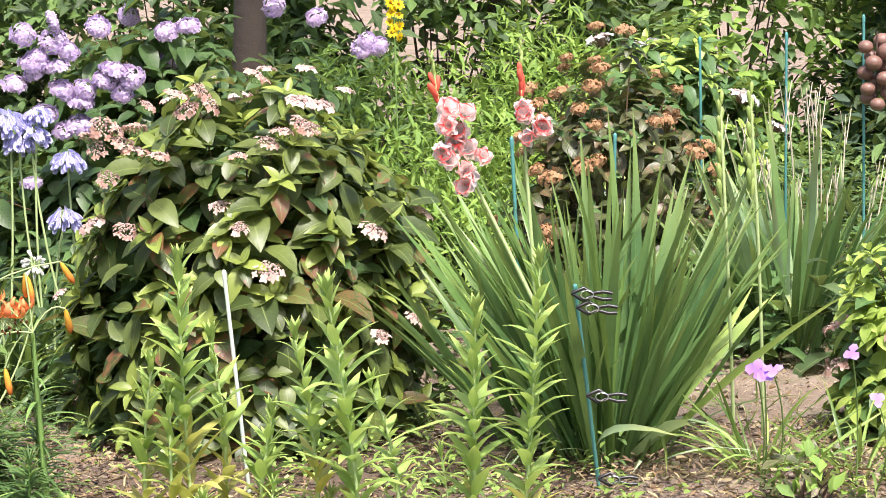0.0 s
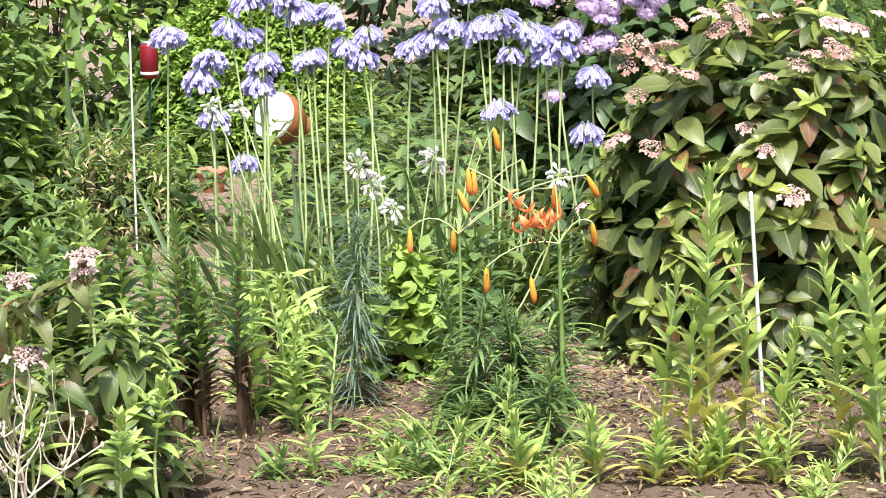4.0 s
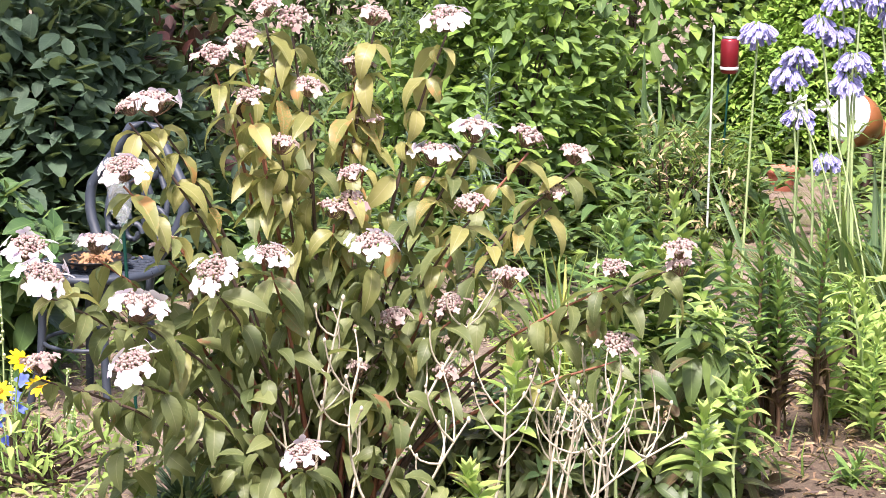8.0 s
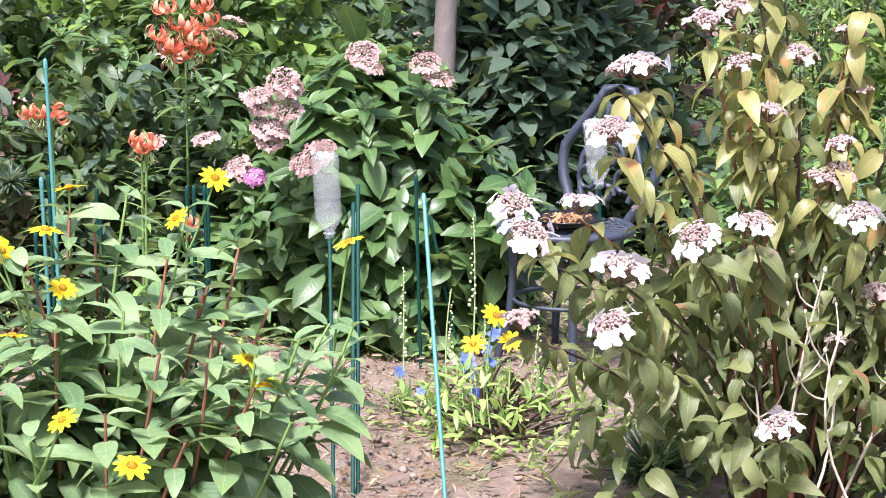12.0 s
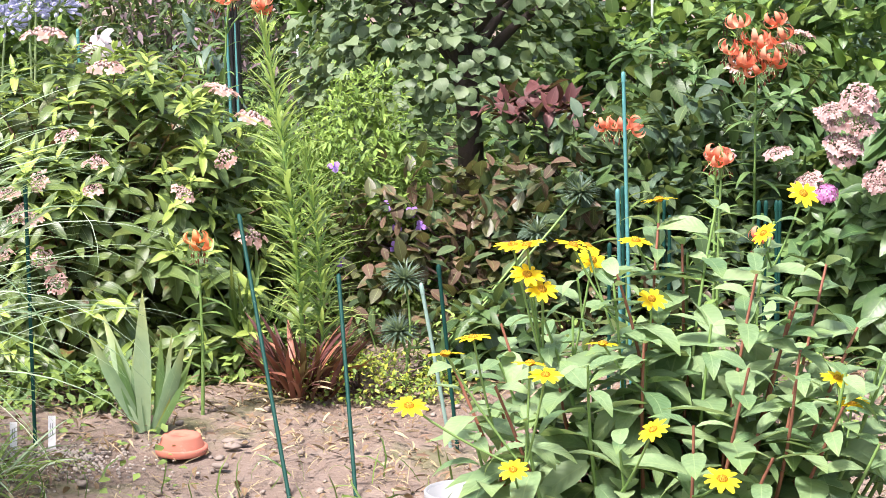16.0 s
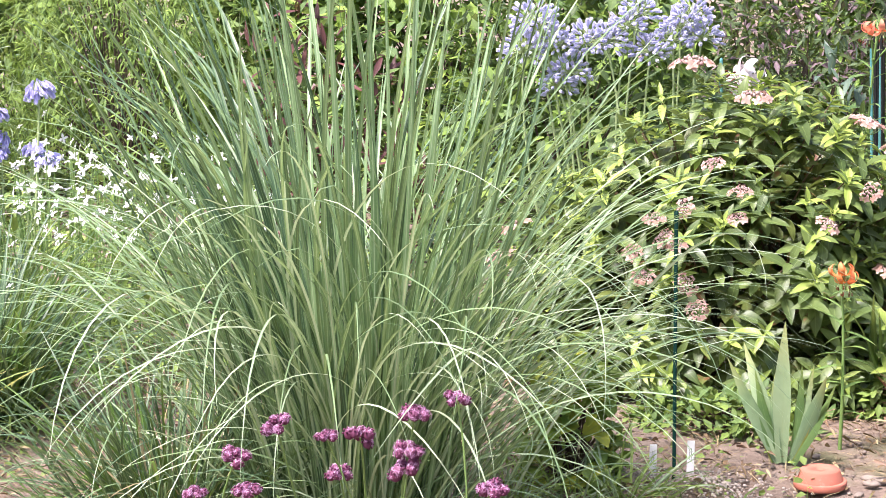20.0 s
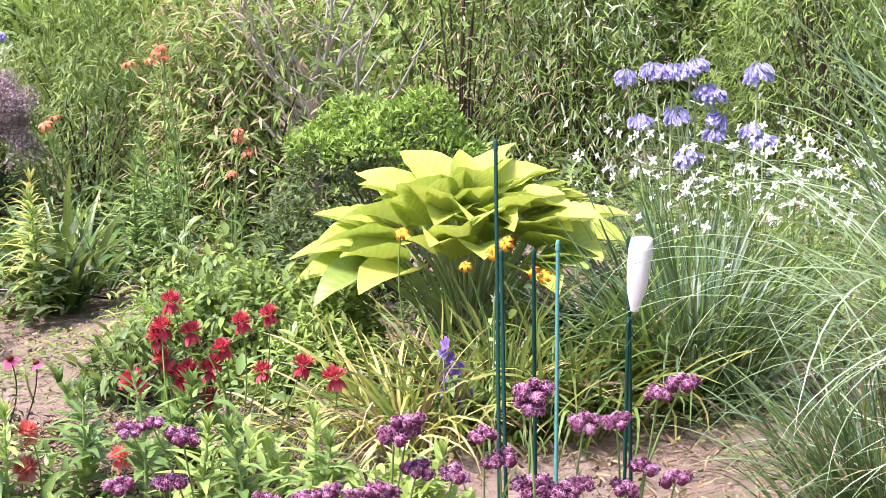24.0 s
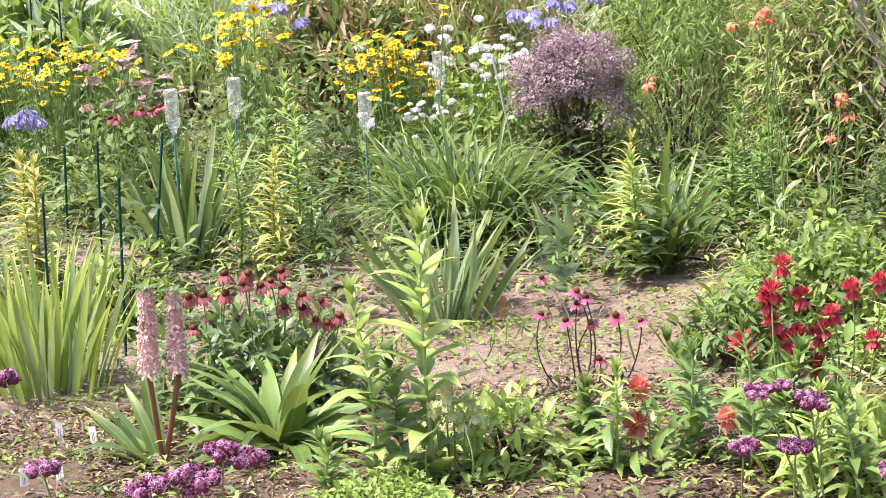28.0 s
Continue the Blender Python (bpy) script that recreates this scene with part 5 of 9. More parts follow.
        part("flower_stalk", Geo().tube(bent((0, 0, 0.5), q + (0, 0, 0.04), (0, 0, 0.04), 6), 0.0025, 5), "stem_pale", ob)
    lily_stem((3.88, 5.34), 0.59, "blue-green lily stem densely set with needle leaves", "needle_blue", 300, 0.12, 0.045, 171, (0.03, 0), 0.08, "stem_green", 0.1, 0.9, category="lily", tuft=False)
    for i, p in enumerate([(3.25, 5.33, 0.72), (3.31, 5.29, 0.58), (3.41, 5.23, 0.70), (3.31, 5.35, 0.65)]):
        lily_stem(p, p[2] - 0.07, "lily stem with withered brown lower leaves", "lily_green", 70, 0.078, 0.2, 180 + i, (r.normal(0, 0.03), 0), 0.22, "stem_brown", 0.7, 0.7, low_mat="brown_leaf", low_share=0.25, thick=0.008)
        ob = thing("dead_leaf_sheath", p[:2], "withered brown leaves hanging round a lily stem", "dead leaves", "dead leaf sheaths")
        g = Geo()
        an = r.uniform(0, 6.28, 26)
        g.put(leaf("lance", 0.16, 0.3, 0.5, 4), frames(np.stack((np.cos(an) * 0.12, np.sin(an) * 0.12, -np.ones(26)), 1), np.stack((np.cos(an), np.sin(an), 0 * an), 1), r.uniform(0.1, 0.16, 26)),
              np.stack((np.cos(an) * 0.014, np.sin(an) * 0.014, r.uniform(0.12, 0.3, 26)), 1))
        part("withered_leaves", g, "brown_leaf", ob, kind="stuff")
    # low leafy plants and weeds between them
    bush("leafy_perennial", (4.26, 5.55), 0.13, 0.13, 0.42, "low bright green leafy perennial in shade", "bush_light", 240, 0.065, wide=0.7, seed=31, category="plant", rows=4)
    bush("leafy_perennial", (3.76, 5.54), 0.14, 0.12, 0.4, "low bright green leafy perennial in shade", "lily_light", 130, 0.1, "lance", 0.28, seed=32, category="plant", rows=4)
    ob = thing("spiderwort", (5.73, 3.29), "spiderwort with grassy leaves and violet flowers", "spiderwort", "spiderworts")
    blades(ob, 60, 0.4, 0.014, 0.95, 1.4, ["strap", "weed", "lily_light"], r, foot=0.09)
    heads_at(ob, [(5.28, 3.05, 0.42), (5.30, 3.01, 0.42), (5.29, 3.03, 0.41)], SPIDER, 0.028, r, "flower", (-0.5, -0.3, 0.6), 0.3, "stem_green", None, 0.003)
    ob = thing("spiderwort", (5.79, 3.00), "spiderwort with grassy leaves and violet flowers", "spiderwort", "spiderworts")
    blades(ob, 50, 0.38, 0.014, 0.95, 1.4, ["strap", "weed", "lily_light"], r, foot=0.09)
    heads_at(ob, [(5.43, 2.76, 0.34), (5.40, 2.82, 0.47)], SPIDER, 0.025, r, "flower", (-0.5, -0.3, 0.6), 0.3, "stem_green", None, 0.003)
    shrub("hydrangea_bush", (6.39, 3.06), 0.32, 0.32, 0.62, "small pale-leaved hydrangea with faded coral flower head", "hyd_tip", "hyd_tip", 46, 0.11, 0.55, 3, 220, LACE_FADE, 5, 0.8, seed=8, fill_mat="hyd_green")
    bush("brown_seedling", (5.34, 2.93), 0.16, 0.14, 0.22, "sprawling weed with brown-tinged leaves", "olive_leaf", 90, 0.05, wide=0.6, seed=33, category="weed", mats=["olive_leaf", "bush_light"])
    # behind: drying hydrangea, green growth, trunks
    shrub("hydrangea_bush", (7.42, 4.91), 0.5, 0.45, 1.15, "hydrangea with russet dried flower heads", "olive_leaf", "hyd_green", 70, 0.1, 0.55, 3, 500, MOP_DRY, 60, 0.75, seed=12, head_low=0.1)
    shrub("hydrangea_bush", (9.42, 5.87), 0.75, 0.6, 1.15, "fresh green hydrangea with a few white heads", "hyd_green", "hyd_tip", 90, 0.15, 0.55, 3, 700, [LACE_VIB[0]], 10, 0.9, seed=13)
    bush("tall_weeds", (7.84, 6.04), 0.8, 0.5, 0.75, "tangle of bright green tall weeds", "bush_light", 1600, 0.09, "lance", 0.22, seed=34, category="weeds", rows=3)
    bush("tall_weeds", (8.66, 7.26), 1.0, 0.6, 1.05, "tangle of bright green tall weeds", "bush_mid", 2200, 0.09, "lance", 0.3, seed=35, category="weeds", mats=["bush_mid", "bush_light"])
    bush("tall_weeds", (9.79, 6.94), 1.0, 0.6, 1.15, "tangle of bright green tall weeds", "bush_light", 2000, 0.1, "lance", 0.22, seed=36, category="weeds")
    for (x, y), h, rad, n in (((7.38, 6.90), 3.2, 0.085, 1), ((10.27, 7.64), 3.0, 0.055, 2), ((1.49, 7.96), 3.4, 0.042, 3)):
        q = np.random.default_rng(60 + n)
        ob = thing("tree", (x, y), "small garden tree with bare trunk and leafy crown", "tree", "garden trees")
        crv = bent((0, 0, -0.05), (q.normal(0, 0.2), q.normal(0, 0.2), h), (0.06, 0.05, 0), 12)
        crv[:, :2] += q.normal(0, 0.012, (12, 2))
        g = Geo().tube(crv, np.linspace(rad * 1.2, rad * 0.5, 12), 12)
        part("trunk", g, "bark_grey" if n == 3 else "bark_dark", ob)
        for k in range(6):
            a = crv[5 + k]
            part("limb", Geo().tube(bent(a, a + (q.normal(0, 0.6), q.normal(0, 0.6), 0.5), (0, 0, 0.1), 6), np.linspace(rad * 0.45, 0.008, 6), 7), "bark_dark", ob)
        g = Geo()
        p, w = shoots_on(1.1, 1.1, 0.9, 1800, q, -0.3, 0.3, 0.4, n)
        cloud(g, p + (0, 0, h), w, q, [leaf("ovate", 0.5, 0.6, 0.3, 2)], 0.1)
        part("crown", g, "bush_mid", ob, kind="stuff")
    ob = thing("yellow_flower_spike", (7.84, 6.37), "tall spike of bright yellow flowers", "flower spike")
    scape(ob, (0, 0, 0), (0, 0, 1.35 + 0.1), r, 0.005, 0.01, "stalk", "stem_green")
    heads_at(ob, [(7.83, 6.38, 1.34), (7.85, 6.35, 1.33), (7.83, 6.38, 1.29), (7.85, 6.35, 1.28), (7.83, 6.39, 1.25), (7.85, 6.35, 1.23), (7.83, 6.38, 1.20), (7.85, 6.35, 1.18), (7.84, 6.37, 1.32), (7.84, 6.37, 1.22)], DAISY, 0.75, r, "flower", (-0.6, -0.6, 0.4), 0.3)
    # purple hydrangea at the back
    ob = shrub("hydrangea_bush", (6.64, 6.65), 0.95, 0.7, 1.4, "large dark-leaved hydrangea with purple mophead flowers", "hyd_dark", None, 170, 0.14, 0.55, 3, 1700, None, 0, seed=14)
    heads_at(ob, [(5.83, 6.45, 1.34), (5.77, 6.50, 1.15), (5.85, 6.43, 1.08), (5.97, 6.32, 1.11), (5.90, 6.39, 1.03), (5.84, 6.43, 0.92), (5.78, 6.49, 1.21), (5.96, 6.33, 1.32), (6.15, 6.15, 1.29), (6.21, 6.09, 1.31), (6.05, 6.25, 1.12), (5.74, 6.52, 0.72), (5.71, 6.55, 1.11), (5.83, 6.44, 1.17), (6.02, 6.28, 1.06), (5.87, 6.41, 1.23), (5.74, 6.52, 1.30), (5.83, 6.45, 1.27), (5.91, 6.37, 1.08), (5.79, 6.48, 0.99), (5.89, 6.39, 0.94), (6.00, 6.30, 1.15), (5.77, 6.50, 1.19)], MOP_PURPLE, 0.7, r, "flower_head", (-0.5, -0.5, 0.8), 0.3)
    heads_at(ob, [(7.14, 5.95, 1.20), (7.13, 5.97, 1.17), (7.17, 5.92, 1.18), (6.58, 6.57, 1.15), (6.89, 6.25, 1.36), (7.01, 6.12, 1.31), (6.46, 6.68, 1.34)], MOP_PURPLE, 0.62, r, "flower_head", (-0.5, -0.5, 0.8), 0.3)
    # agapanthus
    for ctr, label, heads, n in (((4.51, 6.48), "blue agapanthus with strap leaves and nodding umbels", [(4.11, 6.74, 1.05), (4.23, 6.66, 0.96), (4.20, 6.68, 0.89), (4.29, 6.62, 1.08), (4.35, 6.58, 1.18), (4.35, 6.59, 1.04), (4.46, 6.51, 1.16), (4.51, 6.48, 1.12), (4.39, 6.56, 0.95), (4.37, 6.57, 0.87), (4.59, 6.42, 1.11), (4.63, 6.39, 1.00), (4.70, 6.35, 1.04), (4.68, 6.36, 0.95), (4.52, 6.48, 0.95), (4.54, 6.46, 0.96), (4.24, 6.66, 0.75), (4.41, 6.55, 1.20), (4.32, 6.60, 0.59)], 60),
                                 ((5.16, 6.24), "blue agapanthus with tall stalks beside the hydrangea", [(5.01, 6.36, 1.13), (4.95, 6.41, 0.97), (5.12, 6.28, 1.17), (5.06, 6.33, 1.05), (5.17, 6.24, 1.05), (5.23, 6.18, 0.94), (5.31, 6.12, 1.01), (5.36, 6.07, 0.96), (5.38, 6.05, 1.03), (5.46, 5.99, 0.86), (5.44, 6.00, 0.65), (5.19, 6.22, 0.74), (5.14, 6.26, 1.04), (5.27, 6.15, 1.03), (5.33, 6.10, 0.93), (5.01, 6.37, 1.00), (5.21, 6.20, 1.07)], 60)):
        ob = thing("agapanthus", ctr, label, "agapanthus", "agapanthus clumps")
        heads_at(ob, heads, AGAP, 1.2, r, "umbel", (0, 0, 1), 0.15, "stem_pale", 0.05, 0.0055, sag=0.02)
        blades(ob, n, 0.66, 0.03, 0.75, 0.9, ["strap", "strap_blue"], r, foot=0.34)
        blades(ob, 170, 0.66, 0.026, 0.6, 0.9, ["strap", "strap_blue", "sword"], r, foot=0.42, joined=True, name="inner_leaves")
    ob = thing("agapanthus", (4.35, 5.86), "white agapanthus with drooping open flowers", "agapanthus", "agapanthus clumps")
    heads_at(ob, [(4.31, 5.89, 0.65), (4.40, 5.82, 0.50), (4.35, 5.86, 0.58), (4.51, 5.74, 0.66), (4.83, 5.47, 0.60)], AGAP_WHITE, 0.85, r, "umbel", (0, 0, 0.6), 0.3, "stem_pale", None, 0.004)
    blades(ob, 80, 0.52, 0.022, 0.7, 0.8, ["strap_blue", "strap"], r, foot=0.32)
    heads_at(ob, [(4.13, 6.50, 0.81), (4.21, 6.44, 0.80)], AGAP_WHITE, 0.7, r, "umbel", (0, 0, 0.6), 0.3, "stem_pale", None, 0.004)
    # clipped shrub, pot, tilted jar and the can on its stick
    bush("clipped_shrub", (6.84, 10.34), 0.76, 0.6, 1.05, "rounded clipped evergreen with small bright leaves", "bush_light", 6500, 0.05, seed=37, lump=0.06, core=0.9, mats=["bush_fresh", "bush_fresh", "bush_light"], wide=0.6)
    ob = thing("flower_pot", (5.87, 9.30), "terracotta flower pot standing behind lilies", "flower pot", "clay pots")
    part("body", Geo().put(lathe([(0.001, 0), (0.05, 0), (0.056, 0.01), (0.07, 0.1), (0.07, 0.105), (0.064, 0.105), (0.05, 0.02), (0.001, 0.02)], 24)), "terracotta", ob)
    part("rim", Geo().put(lathe([(0.066, 0.1), (0.08, 0.1), (0.082, 0.135), (0.074, 0.138), (0.066, 0.1)], 24)), "terracotta", ob)
    part("potting_soil", Geo().put(lathe([(0.066, 0.112), (0.03, 0.12), (0.001, 0.12)], 20)), "soil", ob)
    # added post that holds the jar up, dark to pass for the shade below
    stand = thing("added_jar_post", (6.15, 8.97), "dark post added to carry the jar, coloured like shade", "stump")
    part("stump", Geo().put(lathe([(0.036, -0.02), (0.033, 0.1), (0.03, 0.25), (0.001, 0.25 + 0.005)], 14)), "stem_dark", stand)
    ob = thing("tilted_jar", (6.07, 9.02, 0.41), "brown glazed jar lying tilted with white round base", "jar")
    g = Geo().put(lathe([(0.1, 0.0), (0.112, 0.02), (0.108, 0.07), (0.085, 0.12), (0.055, 0.15), (0.05, 0.165), (0.06, 0.175), (0.055, 0.182), (0.04, 0.17)], 28))
    body = part("body", g, "glazed_brown", ob)
    part("base_disc", Geo().put(lathe([(0.104, 0.008), (0.106, -0.006), (0.098, -0.012), (0.075, -0.006), (0.07, -0.01), (0.001, -0.008)], 28)), "white_glaze", body, "white glazed round base")
    ob.matrix_basis = Matrix.Translation(ob.location) @ look((0, 0, 0), (0.84, 0.2, -0.36)).to_3x3().to_4x4() @ Matrix.Rotation(math.pi, 4, "X") @ Matrix.Scale(1.2, 4)
    ob = thing("drink_can", (5.06, 8.50, 0.71), "dark red drink can upended on a thin stick", "can")
    part("body", Geo().put(lathe([(0.024, 0.0), (0.033, 0.008), (0.033, 0.112), (0.027, 0.122), (0.001, 0.121)], 20)), "can_red", ob)
    part("lid", Geo().put(lathe([(0.028, 0.122), (0.029, 0.128), (0.025, 0.128), (0.023, 0.12), (0.001, 0.12)], 20)), "can_metal", ob, "bare metal lid")
    ob.scale = (1.25, 1.25, 1.3)
    part("print", Geo().put(lathe([(0.0333, 0.04), (0.0336, 0.041), (0.0336, 0.07), (0.0333, 0.071)], 20)), "label_white", ob, "pale printed band").scale = (1, 1, 0.35)
    stake((5.03, 8.52), (5.06, 8.50, 0.71), "stake_green", 0.005)
    stake((4.68, 8.02), (4.69, 8.02, 0.96), "stake_white", 0.005)


bed_one()
# ================================================================ the lacecap shrub, the chair and the pink hydrangea
def bed_two():
    r = np.random.default_rng(22)
    ob = thing("lacecap_shrub", (1.85, 5.07), "tall lacecap shrub with drooping tan leaves and pinkish-white heads", "shrub")
    tips = np.array([(1.69, 5.13, 1.21), (1.74, 5.11, 1.29), (1.80, 5.09, 1.26), (1.57, 4.96, 1.19), (1.98, 5.02, 1.27), (2.14, 4.96, 1.26), (1.94, 5.04, 1.15), (1.46, 5.09, 1.08), (1.38, 5.01, 1.08), (1.34, 4.92, 0.95), (2.20, 4.93, 1.00), (2.12, 4.97, 0.94), (2.32, 4.88, 0.98), (2.42, 4.83, 0.94), (2.37, 4.85, 0.85), (1.97, 5.03, 1.02), (1.87, 4.75, 0.77), (1.50, 4.77, 0.73), (1.65, 4.82, 0.75), (1.14, 4.86, 0.73), (1.34, 4.81, 0.66), (1.30, 5.03, 0.77), (1.15, 5.06, 0.76)])
    more = np.array([(1.30, 4.72, 0.55), (1.87, 4.85, 0.46), (2.06, 4.77, 0.45), (1.65, 4.61, 0.34), (2.07, 4.77, 0.61), (1.86, 4.86, 0.92), (2.11, 4.75, 0.85), (2.41, 4.61, 0.70), (2.54, 4.53, 0.75), (2.54, 4.53, 0.71), (1.46, 4.99, 0.76), (1.53, 4.97, 0.64), (1.17, 5.06, 0.49), (1.64, 4.93, 1.10), (1.77, 4.89, 1.12), (1.71, 4.91, 0.99), (1.82, 4.87, 0.84), (1.95, 4.82, 0.58), (2.19, 4.71, 0.68), (2.42, 4.60, 0.52), (1.86, 4.86, 0.85)])
    every = np.concatenate((tips, more)) - np.array(ob.location)
    for i, q in enumerate(every):
        a = np.array((q[0] * 0.15 + r.normal(0, 0.03), q[1] * 0.15 + r.normal(0, 0.03), 0))
        part("branch", Geo().tube(bent(a, q - (0, 0, 0.04), (-q[0] * 0.14, -q[1] * 0.14, q[2] * 0.06), 9), np.linspace(0.008, 0.0026, 9), 6), "stem_dark" if i % 3 else "stem_red", ob)
        kind = LACE_VIB if i in (7, 9, 10, 11, 16, 17, 18, 19, 20, 21, 22, 23, 26, 5) else LACE_TAN
        set_part("flower_head", kind[i % len(kind)], ob, turned((-0.1, -0.25, 1) + r.normal(0, 0.2, 3), r, r.uniform(0.7, 0.95)), q)
    shapes = {m: [Geo().put(leaf("lance", 0.38, b, 0.4, 7, stalk=0.06, wavy=0.12, twist=0.3)).mesh("leaf", m) for b in (1.0, 1.6, 2.1)] for m in ("vib", "vib_top")}
    g = Geo()
    tm = [leaf("lance", 0.42, b, 0.4, 5, stalk=0.06, wavy=0.12) for b in (0.8, 1.3, 1.8)]
    for i, q in enumerate(every):
        a = np.array((q[0] * 0.15, q[1] * 0.15, 0))
        crv = bent(a, q - (0, 0, 0.04), (-q[0] * 0.14, -q[1] * 0.14, q[2] * 0.06), 9)
        for k in range(5 if q[0] > 0.3 and q[2] < 0.8 else 9):
            s = 0.97 - 0.075 * k
            p = np.array([np.interp(s, np.linspace(0, 1, 9), crv[:, j]) for j in range(3)])
            an = r.uniform(0, 6.28)
            for turn in (0, 3.14) if k > 3 else (0, 1.6, 3.14, 4.7):
                d = np.array((math.cos(an + turn), math.sin(an + turn), -0.2 - 0.05 * k + r.normal(0, 0.3)))
                m = frames(d[None], UP + r.normal(0, 0.3, (1, 3)), 0.096 * r.uniform(0.6, 1.3))[0]
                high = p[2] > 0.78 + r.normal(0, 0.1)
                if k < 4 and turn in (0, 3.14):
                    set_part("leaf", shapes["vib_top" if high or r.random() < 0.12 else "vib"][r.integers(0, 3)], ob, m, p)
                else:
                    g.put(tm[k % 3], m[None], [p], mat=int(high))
    p, w = shoots_on(0.48, 0.5, 0.7, 380, r, 0.05, 0.2, 0.35, 4)
    cloud(g, p - (0.08, 0, 0), w, r, tm, 0.1, 0, 0.5)
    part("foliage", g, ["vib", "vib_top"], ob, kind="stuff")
    # dry white seed stems in front
    for (x, y), h, n in (((1.90, 4.73), 0.62, 3), ((2.09, 4.69), 0.5, 3), ((2.29, 4.60), 0.5, 5), ((1.76, 4.83), 0.72, 3), ((2.39, 4.56), 0.55, 3)):
        ob = thing("dry_seed_stems", (x, y), "dry pale branching seed stems, bare of leaves", "dry stems", "dry seed stems")
        for k in range(n):
            g = Geo()
            top = np.array((r.normal(0, 0.17), r.normal(0, 0.1), h * r.uniform(0.6, 1.05)))
            crv = bent((r.normal(0, 0.03), r.normal(0, 0.03), 0), top, (r.normal(0, 0.06), 0, 0), 8)
            g.tube(crv, np.linspace(0.0045, 0.0024, 8), 5)
            g.put(ball(0.0052, 7, 5, 1.6), None, [top])
            for j in (4, 5, 6):
                for sg in (1, -1):
                    e = crv[j] + (sg * r.uniform(-0.01, 0.08), r.normal(0, 0.035), r.uniform(0.04, 0.16))
                    g.tube(bent(crv[j], e, (sg * 0.012, 0, -0.01), 5), np.linspace(0.0028, 0.0018, 5), 4)
                    g.put(ball(r.uniform(0.003, 0.005), 7, 5, 1.5), None, [e])
            part("seed_stem", g, "stem_white", ob)
    # low hydrangea shoots, lilies and straps between shrub and jar
    shrub("hydrangea_bush", (2.74, 4.88), 0.3, 0.28, 0.47, "low hydrangea with bright green young shoot tips", "hyd_mid", "lily_light", 26, 0.1, 0.36, 4, 50, None, 0, seed=15, fill_mat="olive_leaf", pieces=24, rise=0.6)
    shrub("hydrangea_bush", (2.31, 4.88), 0.26, 0.24, 0.36, "low hydrangea with dull purplish lower leaves", "vib", "heliopsis", 40, 0.1, 0.4, 3, 160, LACE_TAN, 5, 0.8, seed=16, fill_mat="olive_leaf")
    for i, p in enumerate([(2.43, 4.71, 0.54), (2.19, 4.66, 0.49), (2.89, 5.14, 0.73), (2.79, 4.63, 0.36), (2.6, 4.5, 0.34), (2.43, 4.59, 0.4), (2.06, 4.55, 0.25), (2.83, 4.83, 0.48)]):
        lily_stem(p, p[2], "young hydrangea shoot with a bright green leaf rosette", "lily_light", 14, 0.1, 0.32, 260 + i, (r.normal(0, 0.02), 0), 0.62, "stem_pale", 0.35, 0.7, group="young hydrangea shoots", name="hydrangea_shoot", category="hydrangea")
    for i, p in enumerate([(3.18, 5.90, 0.62), (3.28, 5.84, 0.63), (3.20, 6.11, 0.56), (3.34, 5.80, 0.55), (3.23, 5.87, 0.51), (3.14, 5.92, 0.44), (3.52, 5.93, 0.48), (3.40, 6.12, 0.62)]):
        lily_stem(p, p[2] * 0.93 - 0.04, "mid-green lily stem with broad glossy leaves", ("lily_green", "strap")[i % 2], 30, 0.125, 0.26, 200 + i, (r.normal(0, 0.03), 0), 0.1, rise=0.6)
    ob = thing("strap_leaf_clump", (3.09, 6.17), "clump of arching yellow-green strap leaves", "perennial", "strap leaf clumps")
    blades(ob, 60, 0.62, 0.02, 0.7, 0.9, ["strap", "strap_yellow", "strap"], r, foot=0.12)
    for i, p in enumerate([(3.64, 5.37, 0.40), (3.58, 5.42, 0.33), (3.56, 5.18, 0.31)]):
        lily_stem(p, p[2], "short bright green lily shoot", "lily_light", 26, 0.09, 0.22, 215 + i, (0, 0), 0.1)
    for i, p in enumerate([(3.07, 6.84, 0.97), (3.06, 6.85, 0.87), (2.66, 6.58, 0.73)]):
        lily_stem(p, p[2], "grey-green lily stem behind the lacecap shrub", "needle_blue", 60, 0.1, 0.1, 220 + i, (0.05, 0), 0.2, rise=0.3)
    for i, p in enumerate([(4.14, 4.87, 0.29), (4.04, 4.95, 0.17), (4.22, 4.80, 0.35), (3.96, 4.76, 0.14), (4.00, 4.59, 0.22), (3.88, 4.83, 0.09)]):
        lily_stem(p, p[2], "dark green lily stem with fine narrow leaves", "lily_dark", 90, 0.12, 0.075, 230 + i, (r.normal(0, 0.02), 0), 0.08, "stem_green", 0.3, 0.7)
    for i, p in enumerate([(3.31, 4.76, 0.15), (3.25, 4.80, 0.08), (3.54, 4.59, 0.13), (3.48, 4.64, 0.07), (3.59, 4.54, 0.07), (3.41, 4.69, 0.02), (3.60, 5.29, 0.43), (3.64, 5.14, 0.32), (3.77, 4.39, 0.10)]):
        lily_stem(p, p[2], "small light-green lily shoot", "lily_green" if i % 3 else "lily_light", 17, 0.085, 0.18, 240 + i, (r.normal(0, 0.03), 0), 0.08, "stem_pale", 0.7, 0.7)
    for p in ((3.60, 4.51), (3.72, 4.38), (3.69, 4.76)):
        ob = thing("grass_tuft", p, "low tuft of light green arching leaves", "grass tuft", "low grass tufts")
        blades(ob, 46, 0.34, 0.013, 1.1, 1.5, ["weed", "strap", "lily_light"], r, foot=0.07, curl=1.5)
